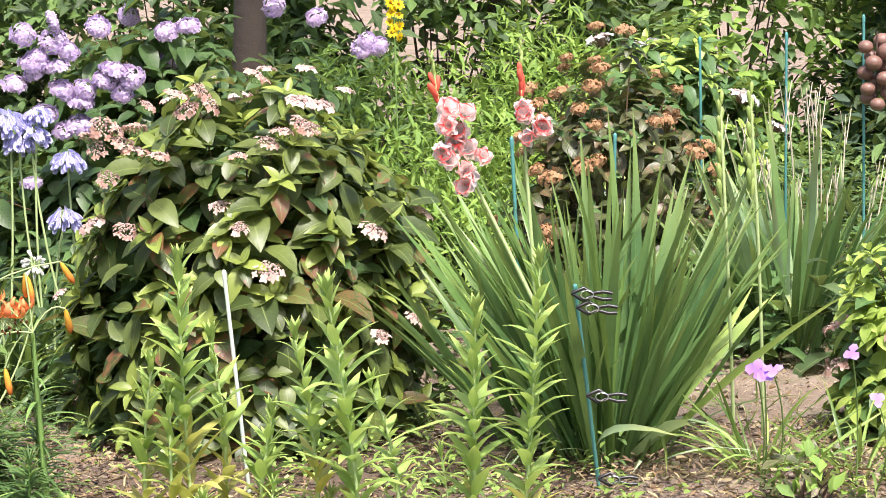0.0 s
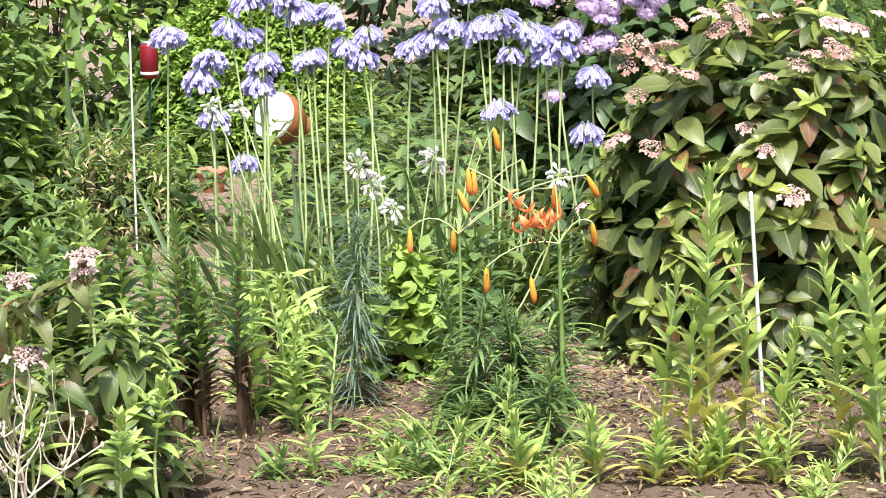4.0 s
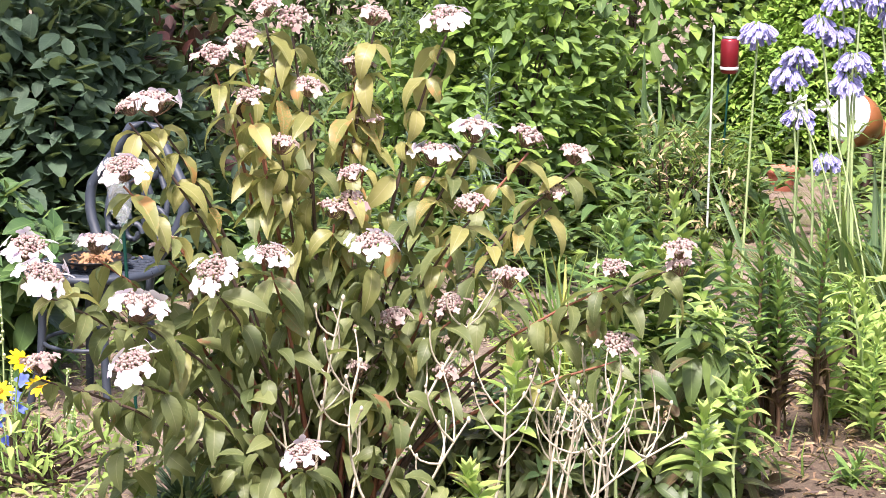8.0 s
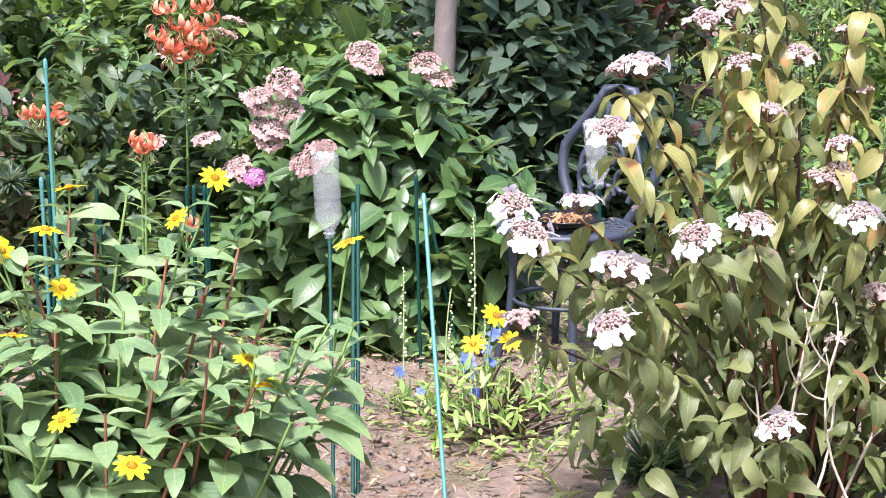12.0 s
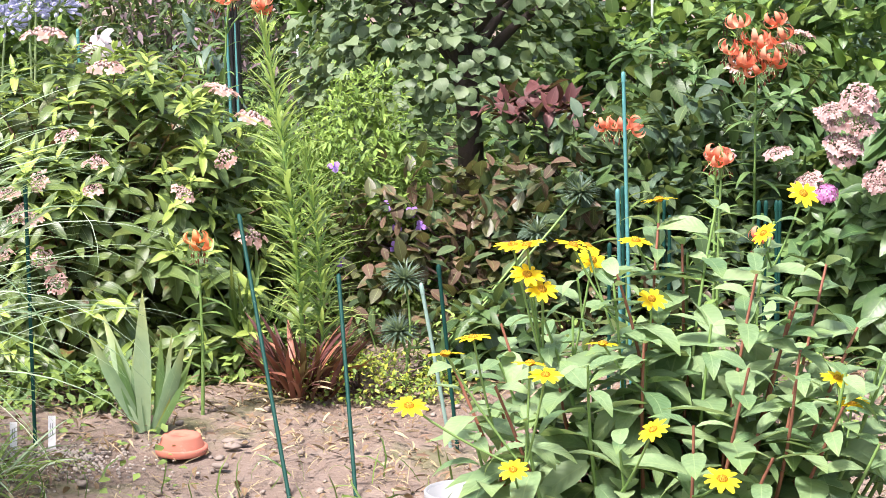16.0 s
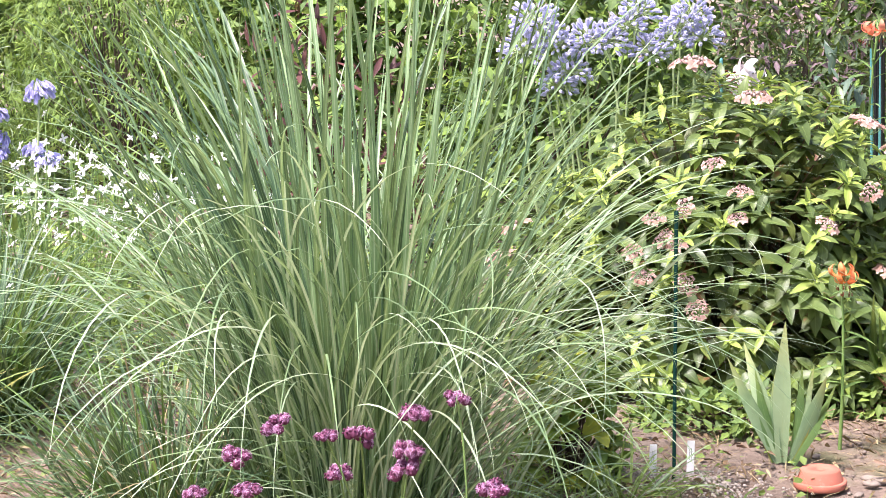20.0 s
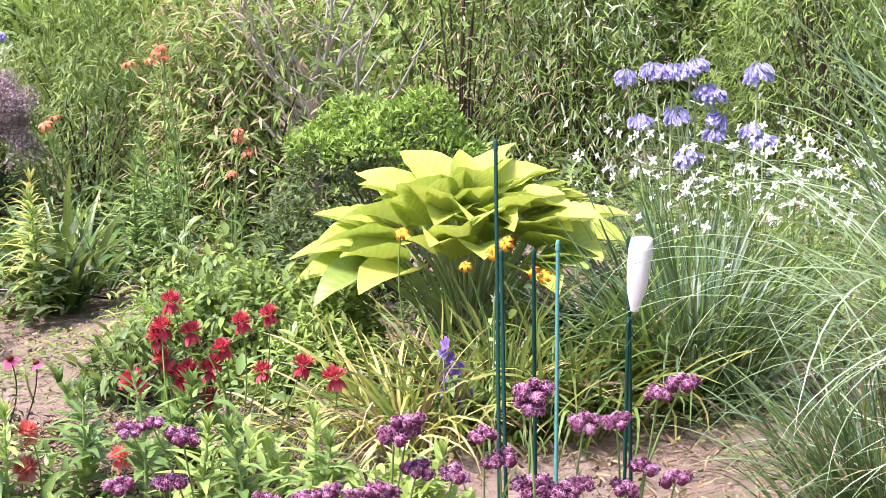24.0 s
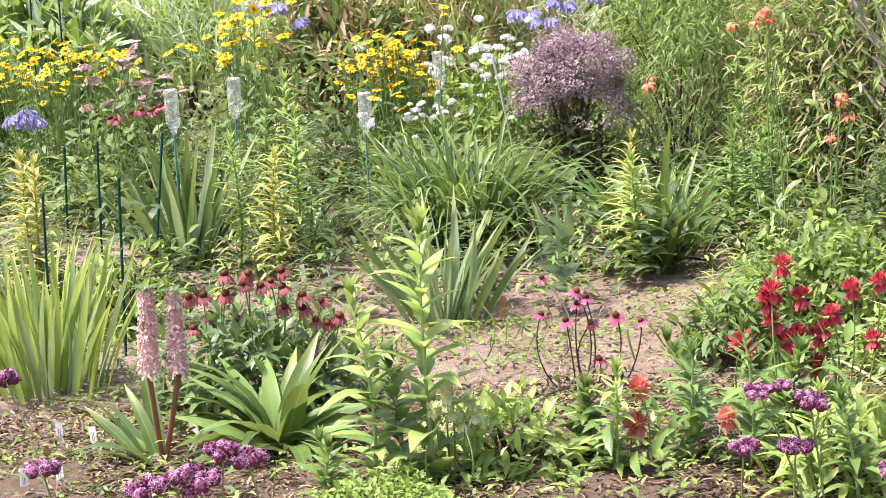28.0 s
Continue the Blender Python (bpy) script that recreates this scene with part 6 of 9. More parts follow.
    # growth behind
    bush("leafy_shrub", (4.01, 8.61), 0.62, 0.5, 1.25, "bright green shrub with pointed leaves", "bush_light", 2300, 0.085, "ovate", 0.5, seed=38, mats=["bush_light", "bush_mid"], rows=3, core=0.6)
    ob = thing("gladiolus_clump", (5.18, 9.36), "dark fan of sword leaves at the back", "gladiolus", "gladiolus clumps")
    blades(ob, 50, 0.85, 0.04, 0.7, 0.5, ["sword", "hyd_dark"], r, foot=0.15)
    bush("tall_weeds", (4.73, 8.47), 0.5, 0.4, 0.5, "rank weeds with dry brown stems", "bush_mid", 700, 0.06, "lance", 0.3, seed=39, category="weeds", mats=["bush_mid", "weed", "straw"])
    bush("tall_weeds", (5.03, 8.52), 0.24, 0.3, 0.4, "rank weeds with dry brown stems", "bush_mid", 600, 0.06, "lance", 0.3, seed=41, category="weeds", mats=["weed", "bush_mid", "weed"])
    bush("tall_weeds", (3.96, 10.26), 0.8, 0.5, 1.0, "rank weeds in the shade of the hedge", "bush_mid", 1300, 0.09, "lance", 0.25, seed=42, category="weeds", mats=["bush_dark", "bush_mid"])
    bush("smoke_bush", (2.04, 8.46), 0.55, 0.5, 1.35, "dark blue-green bush with oval leaves", "bush_blue", 1500, 0.1, "ovate", 0.6, seed=43, rows=4, bend=0.4)
    bush("smoke_bush", (1.86, 8.29), 0.5, 0.45, 1.1, "dark blue-green bush with oval leaves", "bush_blue", 1100, 0.1, "ovate", 0.6, seed=44, rows=4, bend=0.4)
    bush("red_tipped_bush", (2.56, 8.73), 0.3, 0.25, 1.25, "bush with coppery red young leaves", "maroon", 300, 0.09, "ovate", 0.6, seed=45, mats=["maroon", "olive_leaf", "bush_blue"], rows=4)
    ob = thing("daylily_clump", (1.97, 9.09), "daylily clump with peach flowers at the back", "daylily", "daylily clumps")
    blades(ob, 60, 0.8, 0.025, 0.7, 0.9, ["strap_blue", "strap"], r, foot=0.15)
    heads_at(ob, [(1.84, 8.91, 0.89), (1.92, 8.89, 0.88), (1.99, 8.88, 0.89), (1.89, 8.90, 0.84), (1.96, 8.89, 0.83), (2.04, 8.87, 0.92)], TIGER, 1.0, r, "flower", (0, -0.6, 0.4), 0.3, "stem_green", None, 0.004)
    # the metal chair
    garden_chair(r)
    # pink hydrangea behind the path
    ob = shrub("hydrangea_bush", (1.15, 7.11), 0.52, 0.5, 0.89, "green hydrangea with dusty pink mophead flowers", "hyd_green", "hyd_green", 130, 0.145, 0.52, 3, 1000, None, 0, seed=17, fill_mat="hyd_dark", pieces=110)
    heads_at(ob, [(0.78, 6.65, 0.72), (0.80, 6.65, 0.86), (0.72, 6.66, 0.82), (0.81, 6.65, 0.78), (0.66, 6.67, 0.60), (0.73, 6.66, 0.80), (1.07, 6.82, 0.94), (1.07, 6.72, 0.90), (0.92, 6.64, 0.66), (0.87, 6.64, 0.61), (0.57, 6.67, 0.69), (0.42, 6.98, 0.64), (1.26, 6.78, 0.90), (1.30, 6.78, 0.85), (0.76, 6.66, 0.69), (0.82, 6.65, 0.85), (0.70, 6.66, 0.80), (0.75, 6.66, 0.72), (1.06, 6.77, 0.93), (0.68, 6.66, 0.59), (0.90, 6.64, 0.64), (0.86, 6.64, 0.61)], MOP_PINK, 0.6, r, "flower_head", (0, -0.5, 0.8), 0.25)
    heads_at(ob, [(0.71, 6.61, 0.58)], head_meshes("flower_head", mophead, ["p_hyd_magenta", "stem_green"], 1, flat=0.5, low=0.0), 0.55, r, "flower_head", (0, -0.6, 0.6), 0.1, label="bright magenta flower head")
    shrub("hydrangea_bush", (0.47, 7.88), 0.6, 0.5, 1.0, "leafy hydrangea with cream fading lacecaps", "hyd_dark", "hyd_green", 110, 0.11, 0.5, 3, 800, LACE_FADE, 18, 0.8, seed=18)
    # stakes, the upended bottle
    for foot, tip, m in (((0.82, 5.27), (0.92, 5.93, 0.66), "stake_green"), ((0.80, 5.22), (0.90, 5.88, 0.62), "stake_green"), ((1.20, 6.49), (1.18, 6.49, 0.59), "stake_green"),
                         ((1.01, 5.09), (1.04, 5.60, 0.69), "stake_teal"), ((1.36, 6.66), (1.26, 6.68, 0.43), "stake_green"), ((0.55, 6.37), (0.54, 6.38, 0.59), "stake_green"),
                         ((0.25, 7.09), (0.25, 7.09, 0.47), "stake_green"), ((0.49, 6.38), (0.49, 6.38, 0.59), "stake_green")):
        stake(foot, tip, m)
    stake((0.75, 5.19), (0.83, 5.84, 0.54), "stake_green", 0.005)
    pet_bottle((0.83, 5.84, 0.54), 1.12, "clear plastic drink bottle upended on a garden stake")
    # small flowers along the path
    for x, y, h in [(1.06, 6.01, 0.42), (1.33, 6.36, 0.50), (1.19, 5.98, 0.36), (1.26, 5.86, 0.30), (1.43, 5.93, 0.26)]:
        ob = thing("white_flower_spike", (x, y), "slender spike of greenish-white buds", "flower spike", "white flower spikes")
        scape(ob, (0, 0, 0), (0, 0, h), r, 0.003, 0.01, "stalk", "stem_pale")
        k = 26
        an = r.uniform(0, 6.28, k)
        s = np.linspace(0.4, 0.99, k)
        g = Geo().put(ball(0.006, 6, 4), np.eye(3)[None] * (1.35 - s)[:, None, None], np.stack((np.cos(an) * 0.012 * (1.3 - s), np.sin(an) * 0.012 * (1.3 - s), s * h), 1))
        part("bud_column", g, "p_lime", ob, kind="stuff")
        blades(ob, 8, 0.18, 0.03, 1.0, 0.8, "lily_green", r, foot=0.03, shape="lance")
    ob = thing("delphinium", (1.18, 5.64), "low delphinium with bright blue flowers", "delphinium")
    bush_leaves = shoots_on(0.12, 0.12, 0.2, 60, r, 0.0)
    g = Geo()
    cloud(g, *bush_leaves, r, [leaf("lance", 0.25, 0.5, 0.3, 3)], 0.07)
    part("foliage", g, "lily_light", ob, kind="stuff")
    heads_at(ob, [(1.28, 5.96, 0.07), (1.30, 5.96, 0.15), (1.23, 5.97, 0.16), (1.29, 5.96, 0.19), (1.24, 5.97, 0.12), (1.05, 6.01, 0.12), (1.11, 6.00, 0.06), (1.31, 5.96, 0.23), (1.26, 5.97, 0.06), (1.29, 5.96, 0.08), (1.27, 5.97, 0.05), (1.24, 5.97, 0.15)], TINY_BLUE, 0.022, r, "flower", (0, -0.8, 0.4), 0.3, "stem_green", None, 0.002)
    ob = thing("sunflower_heliopsis", (1.19, 5.44), "few-stemmed yellow daisy plant beside the path", "daisy plant", "yellow daisies")
    heads_at(ob, [(1.32, 5.80, 0.25), (1.22, 5.82, 0.24), (1.28, 5.81, 0.32)], DAISY, 1.0, r, "flower", (0, -0.35, 0.8), 0.2, "stem_green", None, 0.003)
    bush("low_weeds", (1.27, 5.86), 0.3, 0.2, 0.22, "low light-green weeds at the path's edge", "weed", 60, 0.045, "lance", 0.35, seed=46, category="weeds", mats=["weed", "lily_light"])
    bush("low_weeds", (1.32, 5.75), 0.3, 0.2, 0.16, "low light-green weeds at the path's edge", "weed", 110, 0.045, "lance", 0.35, seed=47, category="weeds", mats=["weed", "lily_light"])
    ob = thing("spurge", (1.59, 5.35), "blue-green needle-leaved spurge tuft at the shrub's foot", "spurge", "spurge tufts")
    d = dome(120, r, 0.0)
    part("foliage", Geo().put(leaf("lance", 0.1, 0.3, 0.3, 3), frames(d, UP, 0.16)), "bush_blue", ob, kind="stuff")


def pet_bottle(p, k, label, mat="pet"):
    """A half-litre drink bottle upside down: body with ribs, shoulder, neck and cap."""
    ob = thing("plastic_bottle", p, label, "bottle", "upended bottles")
    prof = [(0.011, 0.0), (0.0125, 0.016), (0.013, 0.018), (0.021, 0.03), (0.0305, 0.046), (0.0325, 0.055)]
    for i in range(2):
        z = 0.085 + i * 0.07
        prof += [(0.0325, z), (0.0315, z + 0.004), (0.0315, z + 0.01), (0.0325, z + 0.014)]
    prof += [(0.0325, 0.186), (0.0335, 0.19), (0.0325, 0.199), (0.026, 0.205), (0.02, 0.2), (0.001, 0.195)]
    body = part("body", Geo().put(lathe([(a * k, b * k) for a, b in prof], 20)), mat, ob)
    part("neck_ring", Geo().put(lathe([(0.0125 * k, 0.012), (0.0155 * k, 0.013), (0.0155 * k, 0.016), (0.0125 * k, 0.017)], 16)), "pet_milky", body)
    ob.rotation_euler = (rng.normal(0, 0.04), rng.normal(0, 0.04), 0)
    return ob


def garden_chair(r):
    """A cast metal bistro chair: round pierced seat, arched back with scrolls, four splayed legs."""
    x, y = (1.65, 6.50)
    ob = thing("garden_chair", (x, y), "dark blue-grey cast metal garden chair with scrolled back", "chair")
    zs = 0.42
    ring = np.array([(0.2 * math.cos(a), 0.2 * math.sin(a), zs) for a in np.linspace(0, 2 * np.pi, 33)])
    seat = part("seat_ring", Geo().tube(ring, 0.014, 8), "chair_metal", ob)
    g = Geo()
    for k in range(-5, 6):
        w = math.sqrt(max(0.2 ** 2 - (k * 0.034) ** 2, 0.0004))
        g.tube(bent((-w, k * 0.034, zs), (w, k * 0.034, zs), (0, 0, -0.006), 6), 0.006, 5)
        g.tube(bent((k * 0.034, -w, zs), (k * 0.034, w, zs), (0, 0, -0.008), 6), 0.006, 5)
    part("seat_lattice", g, "chair_metal", seat)
    for a in (45, 135, 225, 315):
        c, s = math.cos(radians(a)), math.sin(radians(a))
        part("leg", Geo().tube(np.array(((0.17 * c, 0.17 * s, zs), (0.16 * c, 0.16 * s, 0.3), (0.17 * c, 0.17 * s, 0.15), (0.21 * c, 0.21 * s, 0.0))), 0.013, 8), "chair_metal", ob)
    part("stretcher", Geo().tube(ring * (0.8, 0.8, 0) + (0, 0, 0.2), 0.007, 6), "chair_metal", ob)
    def balloon(k, u):
        return (k * (0.095 + 0.085 * math.sin(math.pi * min(u, 1) ** 0.9) ** 1.2) * (1 - 0.45 * max(u - 0.55, 0) / 0.45), 0.18 + 0.09 * u, zs + 0.4 * u)

    rim = np.linspace(0, 1, 12)
    arch = np.array([balloon(-1, u) for u in rim] + [balloon(0, 1.05)] + [balloon(1, u) for u in rim[::-1]])
    back = part("back_frame", Geo().tube(arch, 0.017, 8), "chair_metal", ob)
    part("inner_frame", Geo().tube(arch[2:-2] * (0.62, 1, 0.86) + (0, 0, 0.06), 0.01, 7), "chair_metal", back)
    for cx, cz, rad in ((-0.07, 0.54, 0.05), (0.07, 0.54, 0.05), (0, 0.62, 0.05), (-0.05, 0.69, 0.03), (0.05, 0.69, 0.03), (0, 0.5, 0.035)):
        t = np.linspace(0, 4.2 * np.pi / 2, 22)
        pts = np.stack((cx + rad * np.cos(t) * (1 - t / 12), 0.18 + 0.225 * (cz - zs) + 0 * t, cz + rad * np.sin(t) * (1 - t / 12)), 1)
        part("scroll", Geo().tube(pts, 0.009, 6), "chair_metal", back)
    ob.rotation_euler = (0, 0, radians(-51))
    dish = thing("seed_dish", (x, y, zs + 0.014), "shallow dish of dry orange petals on the seat", "dish")
    part("dish", Geo().put(lathe([(0.001, 0.0), (0.07, 0.0), (0.11, 0.018), (0.112, 0.022), (0.07, 0.008), (0.001, 0.006)], 24)), "black_plastic", dish)
    n = 150
    p = r.normal(0, 0.035, (n, 3)) * (1, 1, 0.15) + (0, 0, 0.018)
    part("dry_petals", Geo().put(leaf("petal", 0.7, 0.8, 0.3, 2), frames(r.normal(0, 1, (n, 3)), UP, r.uniform(0.01, 0.026, n)), p), "p_hyd_dry", dish, kind="stuff")
    pet_bottle((1.60, 5.95, 0.64), 0.95, "clear plastic bottle upended against the chair back", "pet_milky").rotation_euler = (0.12, -0.14, 0)
    stake((1.63, 5.95), (1.60, 5.95, 0.64), "stake_green", 0.005)


bed_two()


# ================================================================ yellow daisies, the bare plot, the round-leaved tree and the tall grass
def tiger(place, pts, meshes, label, mat="lily_dark", n=30, size=0.1, seed=1, h=None, name="flower", scale=0.72, wide=0.13):
    ob, crv = lily_stem(place, h, label, mat, n, size, wide, seed, (0, 0), 0.25, "stem_green", 0.3, 0.8, group="tiger lilies", category="tiger lily", tuft=False)
    r = np.random.default_rng(seed)
    base = np.array(ob.location)
    for i, p in enumerate(pts):
        q = np.array(p) - base
        set_part(name, meshes[i % len(meshes)], ob, turned((0, -0.25, -1) + r.normal(0, 0.3, 3), r, scale * r.uniform(0.9, 1.1)), q)
        part("flower_stalk", Geo().tube(bent(crv[-2], q, (0, 0, 0.03), 6), 0.0025, 5), "stem_green", ob)
    return ob


def daisy_plant(name, ctr, tops, flowers, label, seed, size=0.15, mat="heliopsis", pairs=14, gap=0.05, spread=0.2, joined_after=3, leafw=0.41):
    """Upright stems with pairs of toothed leaves and yellow daisies on top."""
    r = np.random.default_rng(seed)
    ob = thing(name, ctr, label, "daisy plant", "yellow daisies")
    base = np.array(ob.location)
    tm = [leaf("ovate", leafw, b, 0.25, 6, stalk=0.08, wavy=0.06) for b in (0.4, 0.8, 1.2)]
    shapes = [Geo().put(t).mesh("leaf", mat) for t in tm]
    g = Geo()
    for p in tops:
        q = np.array(p) - base
        a = np.array((q[0] * (1 - spread) * 0.6, q[1] * (1 - spread) * 0.6, 0))
        crv = bent(a, q, (r.normal(0, 0.02), r.normal(0, 0.02), 0), 9)
        part("stem", Geo().tube(crv, np.linspace(0.006, 0.003, 9), 6), "stem_red" if r.random() < 0.6 else "stem_green", ob)
        an = r.uniform(0, 6.28)
        for k in range(pairs):
            s = 0.99 - k * gap / max(q[2], 0.3)
            if s < 0.08:
                break
            c = np.array([np.interp(s, np.linspace(0, 1, 9), crv[:, j]) for j in range(3)])
            an += 1.57
            for sg in (0, math.pi):
                e = 0.45 - 0.13 * k + r.normal(0, 0.2)
                d = np.array((math.cos(an + sg) * math.cos(e), math.sin(an + sg) * math.cos(e), math.sin(e)))
                m = frames(d[None], UP + r.normal(0, 0.2, (1, 3)), size * (0.5 + min(k, 3) * 0.17) * r.uniform(0.8, 1.2))[0]
                if k < joined_after:
                    set_part("leaf", shapes[r.integers(0, 3)], ob, m, c)
                else:
                    g.put(tm[k % 3], m[None], [c])
    if g.n:
        part("foliage", g, mat, ob, kind="stuff")
    for i, p in enumerate(flowers):
        q = np.array(p) - base
        near = np.array(min(tops, key=lambda t: abs(t[0] - p[0]) + abs(t[1] - p[1]) + 0.5 * abs(t[2] - p[2]))) - base
        foot = np.array((near[0], near[1], min(near[2], q[2]) - 0.1))
        stalk = part("flower_stalk", Geo().tube(bent(foot, q, (0, 0, -0.01), 6), 0.0026, 5), "stem_green", ob)
        set_part("flower", DAISY[i % len(DAISY)], stalk, turned((0, -0.22, 1) + r.normal(0, 0.25, 3), r, r.uniform(0.85, 1.1)), q)
    return ob


def bed_three():
    r = np.random.default_rng(23)
    tops = [(-0.28, 4.49, 0.59), (-0.19, 4.39, 0.57), (-0.10, 4.60, 0.66), (-0.04, 4.70, 0.64), (0.05, 4.60, 0.75), (0.14, 4.80, 0.82), (0.19, 4.80, 0.78), (0.26, 4.79, 0.86), (0.33, 4.59, 0.76), (0.39, 4.88, 0.81), (0.41, 4.58, 0.70), (0.49, 4.77, 0.74), (0.53, 4.57, 0.65), (0.59, 4.66, 0.56), (0.68, 4.75, 0.57), (0.70, 4.64, 0.52), (-0.13, 4.30, 0.53), (-0.01, 4.40, 0.61), (0.11, 4.60, 0.61), (0.24, 4.59, 0.65), (0.30, 4.39, 0.61), (0.39, 4.38, 0.59), (0.48, 4.37, 0.54), (0.05, 4.30, 0.48), (0.19, 4.30, 0.52), (0.34, 4.29, 0.46), (-0.23, 4.39, 0.46), (0.55, 4.36, 0.47), (-0.07, 4.80, 0.44), (0.16, 4.90, 0.43), (0.31, 4.89, 0.38), (0.46, 4.88, 0.35)]
    heads = [(-0.16, 4.55, 0.82), (-0.13, 4.50, 0.83), (-0.04, 4.60, 0.81), (-0.01, 4.65, 0.80), (-0.13, 4.50, 0.77), (-0.00, 4.70, 0.76), (-0.10, 4.50, 0.74), (0.14, 4.80, 0.87), (0.09, 4.70, 0.80), (0.45, 4.88, 0.87), (0.72, 4.74, 0.75), (0.36, 4.79, 0.80), (0.12, 4.60, 0.70), (-0.23, 4.34, 0.68), (-0.28, 4.29, 0.66), (-0.35, 4.28, 0.56), (-0.12, 4.30, 0.64), (-0.09, 4.25, 0.63), (0.11, 4.20, 0.54), (0.23, 4.09, 0.48), (-0.15, 4.20, 0.46), (0.48, 4.47, 0.57), (0.02, 4.50, 0.63), (0.51, 4.47, 0.52)]
    mid = np.mean(np.array(tops), axis=0)
    side = unit(np.array((mid[1], -mid[0], 0)))
    for k in range(46):
        q = mid + side * r.uniform(-0.55, 0.55) + unit(mid * (1, 1, 0)) * r.normal(0.05, 0.16)
        tops.append((q[0], q[1], r.uniform(0.4, 0.78) - 0.25 * abs(np.dot(q - mid, side))))
    daisy_plant("heliopsis_clump", (0.15, 4.60), tops[:60], heads, "bushy false sunflower with grey-green leaves and yellow daisies", 301)
    ob = thing("flower_pot", (-0.31, 5.23, -0.045), "plain grey plastic plant pot under the daisies", "flower pot", "plant pots")
    part("body", Geo().put(lathe([(0.001, 0.004), (0.06, 0.0), (0.064, 0.01), (0.08, 0.13), (0.075, 0.132), (0.06, 0.02), (0.001, 0.02)], 24)), "pot_grey", ob)
    part("rim", Geo().put(lathe([(0.078, 0.11), (0.085, 0.11), (0.087, 0.136), (0.08, 0.138), (0.076, 0.12)], 24)), "pot_grey", ob)
    # lilies in flower behind the daisies
    tiger((0.55, 7.28), [(0.48, 7.08, 1.04), (0.45, 7.08, 0.96), (0.50, 7.08, 0.93), (0.56, 7.08, 0.97), (0.59, 7.07, 0.92), (0.62, 7.07, 1.00), (0.54, 7.08, 0.89), (0.58, 7.07, 0.94), (0.53, 7.08, 0.99), (0.60, 7.07, 1.05), (0.49, 7.08, 0.91)], CORAL_LILY, "tall tiger lily with a cluster of coral flowers", "lily_dark", 44, 0.12, 311, 1.03, scale=0.85)
    tiger((0.11, 6.50), [(0.05, 6.45, 0.80), (0.09, 6.45, 0.80), (0.13, 6.45, 0.80)], CORAL_LILY, "tiger lily tied to a stake, orange flowers", "lily_green", 22, 0.09, 312, 0.80)
    tiger((0.36, 6.29), [(0.36, 6.24, 0.74)], CORAL_LILY, "tiger lily with one open orange flower", "lily_green", 24, 0.09, 313, 0.75)
    tiger((0.47, 6.08), [(0.47, 6.08, 0.54)], CORAL_LILY, "tiger lily with one open orange flower", "lily_green", 20, 0.09, 314, 0.56)
    tiger((-1.11, 6.20), [(-1.10, 6.15, 0.52), (-1.09, 6.15, 0.50)], TIGER, "slender tiger lily with orange flowers", "lily_green", 18, 0.09, 315, 0.52, scale=0.7)
    tiger((-1.20, 7.40), [(-1.21, 7.30, 1.11), (-1.17, 7.31, 1.12), (-1.08, 7.32, 1.08), (-1.07, 7.32, 1.10)], CORAL_LILY, "tall tiger lily with coral flowers", "lily_green", 20, 0.09, 316, 1.12)
    tiger((0.37, 6.18), [(0.35, 6.18, 0.75), (0.37, 6.18, 0.74)], CORAL_LILY, "tiger lily with one open orange flower", "lily_green", 20, 0.09, 317, 0.77)
    # stakes on the plot
    for foot, tip, m in (((-0.74, 5.41), (-0.94, 5.93, 0.63), "stake_green"), ((-0.58, 5.43), (-0.66, 5.81, 0.49), "stake_green"), ((-0.35, 5.89), (-0.40, 5.89, 0.50), "stake_green"),
                         ((-0.37, 5.94), (-0.45, 5.93, 0.44), "stake_pale"), ((-1.49, 5.78), (-1.49, 5.81, 0.73), "stake_green"), ((0.13, 6.29), (0.10, 6.39, 0.96), "stake_teal"),
                         ((0.11, 6.39), (0.10, 6.39, 0.63), "stake_green"), ((0.10, 6.10), (0.08, 6.10, 0.67), "stake_teal"), ((0.06, 6.20), (0.06, 6.20, 0.50), "stake_green"),
                         ((0.55, 6.38), (0.55, 6.38, 0.59), "stake_green"), ((0.51, 6.38), (0.51, 6.38, 0.59), "stake_green"), ((0.25, 6.70), (0.25, 6.70, 0.49), "stake_green"),
                         ((-1.11, 8.43), (-1.11, 8.43, 0.89), "stake_white"), ((-1.85, 7.88), (-1.84, 7.89, 0.90), "stake_teal"), ((0.24, 8.30), (0.25, 8.30, 1.04), "stake_white"),
                         ((-1.78, 7.69), (-1.79, 7.69, 0.98), "stake_teal")):
        stake(foot, tip, m)
    ob = thing("stake_bundle", (-1.25, 7.80), "bundle of black and teal stakes tied upright", "stakes")
    for k in range(7):
        a = np.array((r.normal(0, 0.02), r.normal(0, 0.02), 0.0))
        part("stake", Geo().tube(bent(a, a + (r.normal(-0.02, 0.015), 0, 1.06 + r.normal(0, 0.03)), (0, 0, 0), 4), 0.006, 7), ("black_plastic", "black_plastic", "stake_teal")[k % 3], ob)
    part("tie", Geo().put(lathe([(0.028, 0.6), (0.032, 0.605), (0.032, 0.62), (0.028, 0.625)], 12)), "black_plastic", ob)
    # the tall narrow-leaved lily with a red-brown foot
    lily_stem((-0.85, 6.51), 1.07, "tall lily stem with narrow drooping leaves, purple-brown foot", "lily_light", 135, 0.135, 0.07, 321, (-0.1, 0.0), 0.16, "stem_green", 0.75, 0.6, tuft=True, thick=0.008)
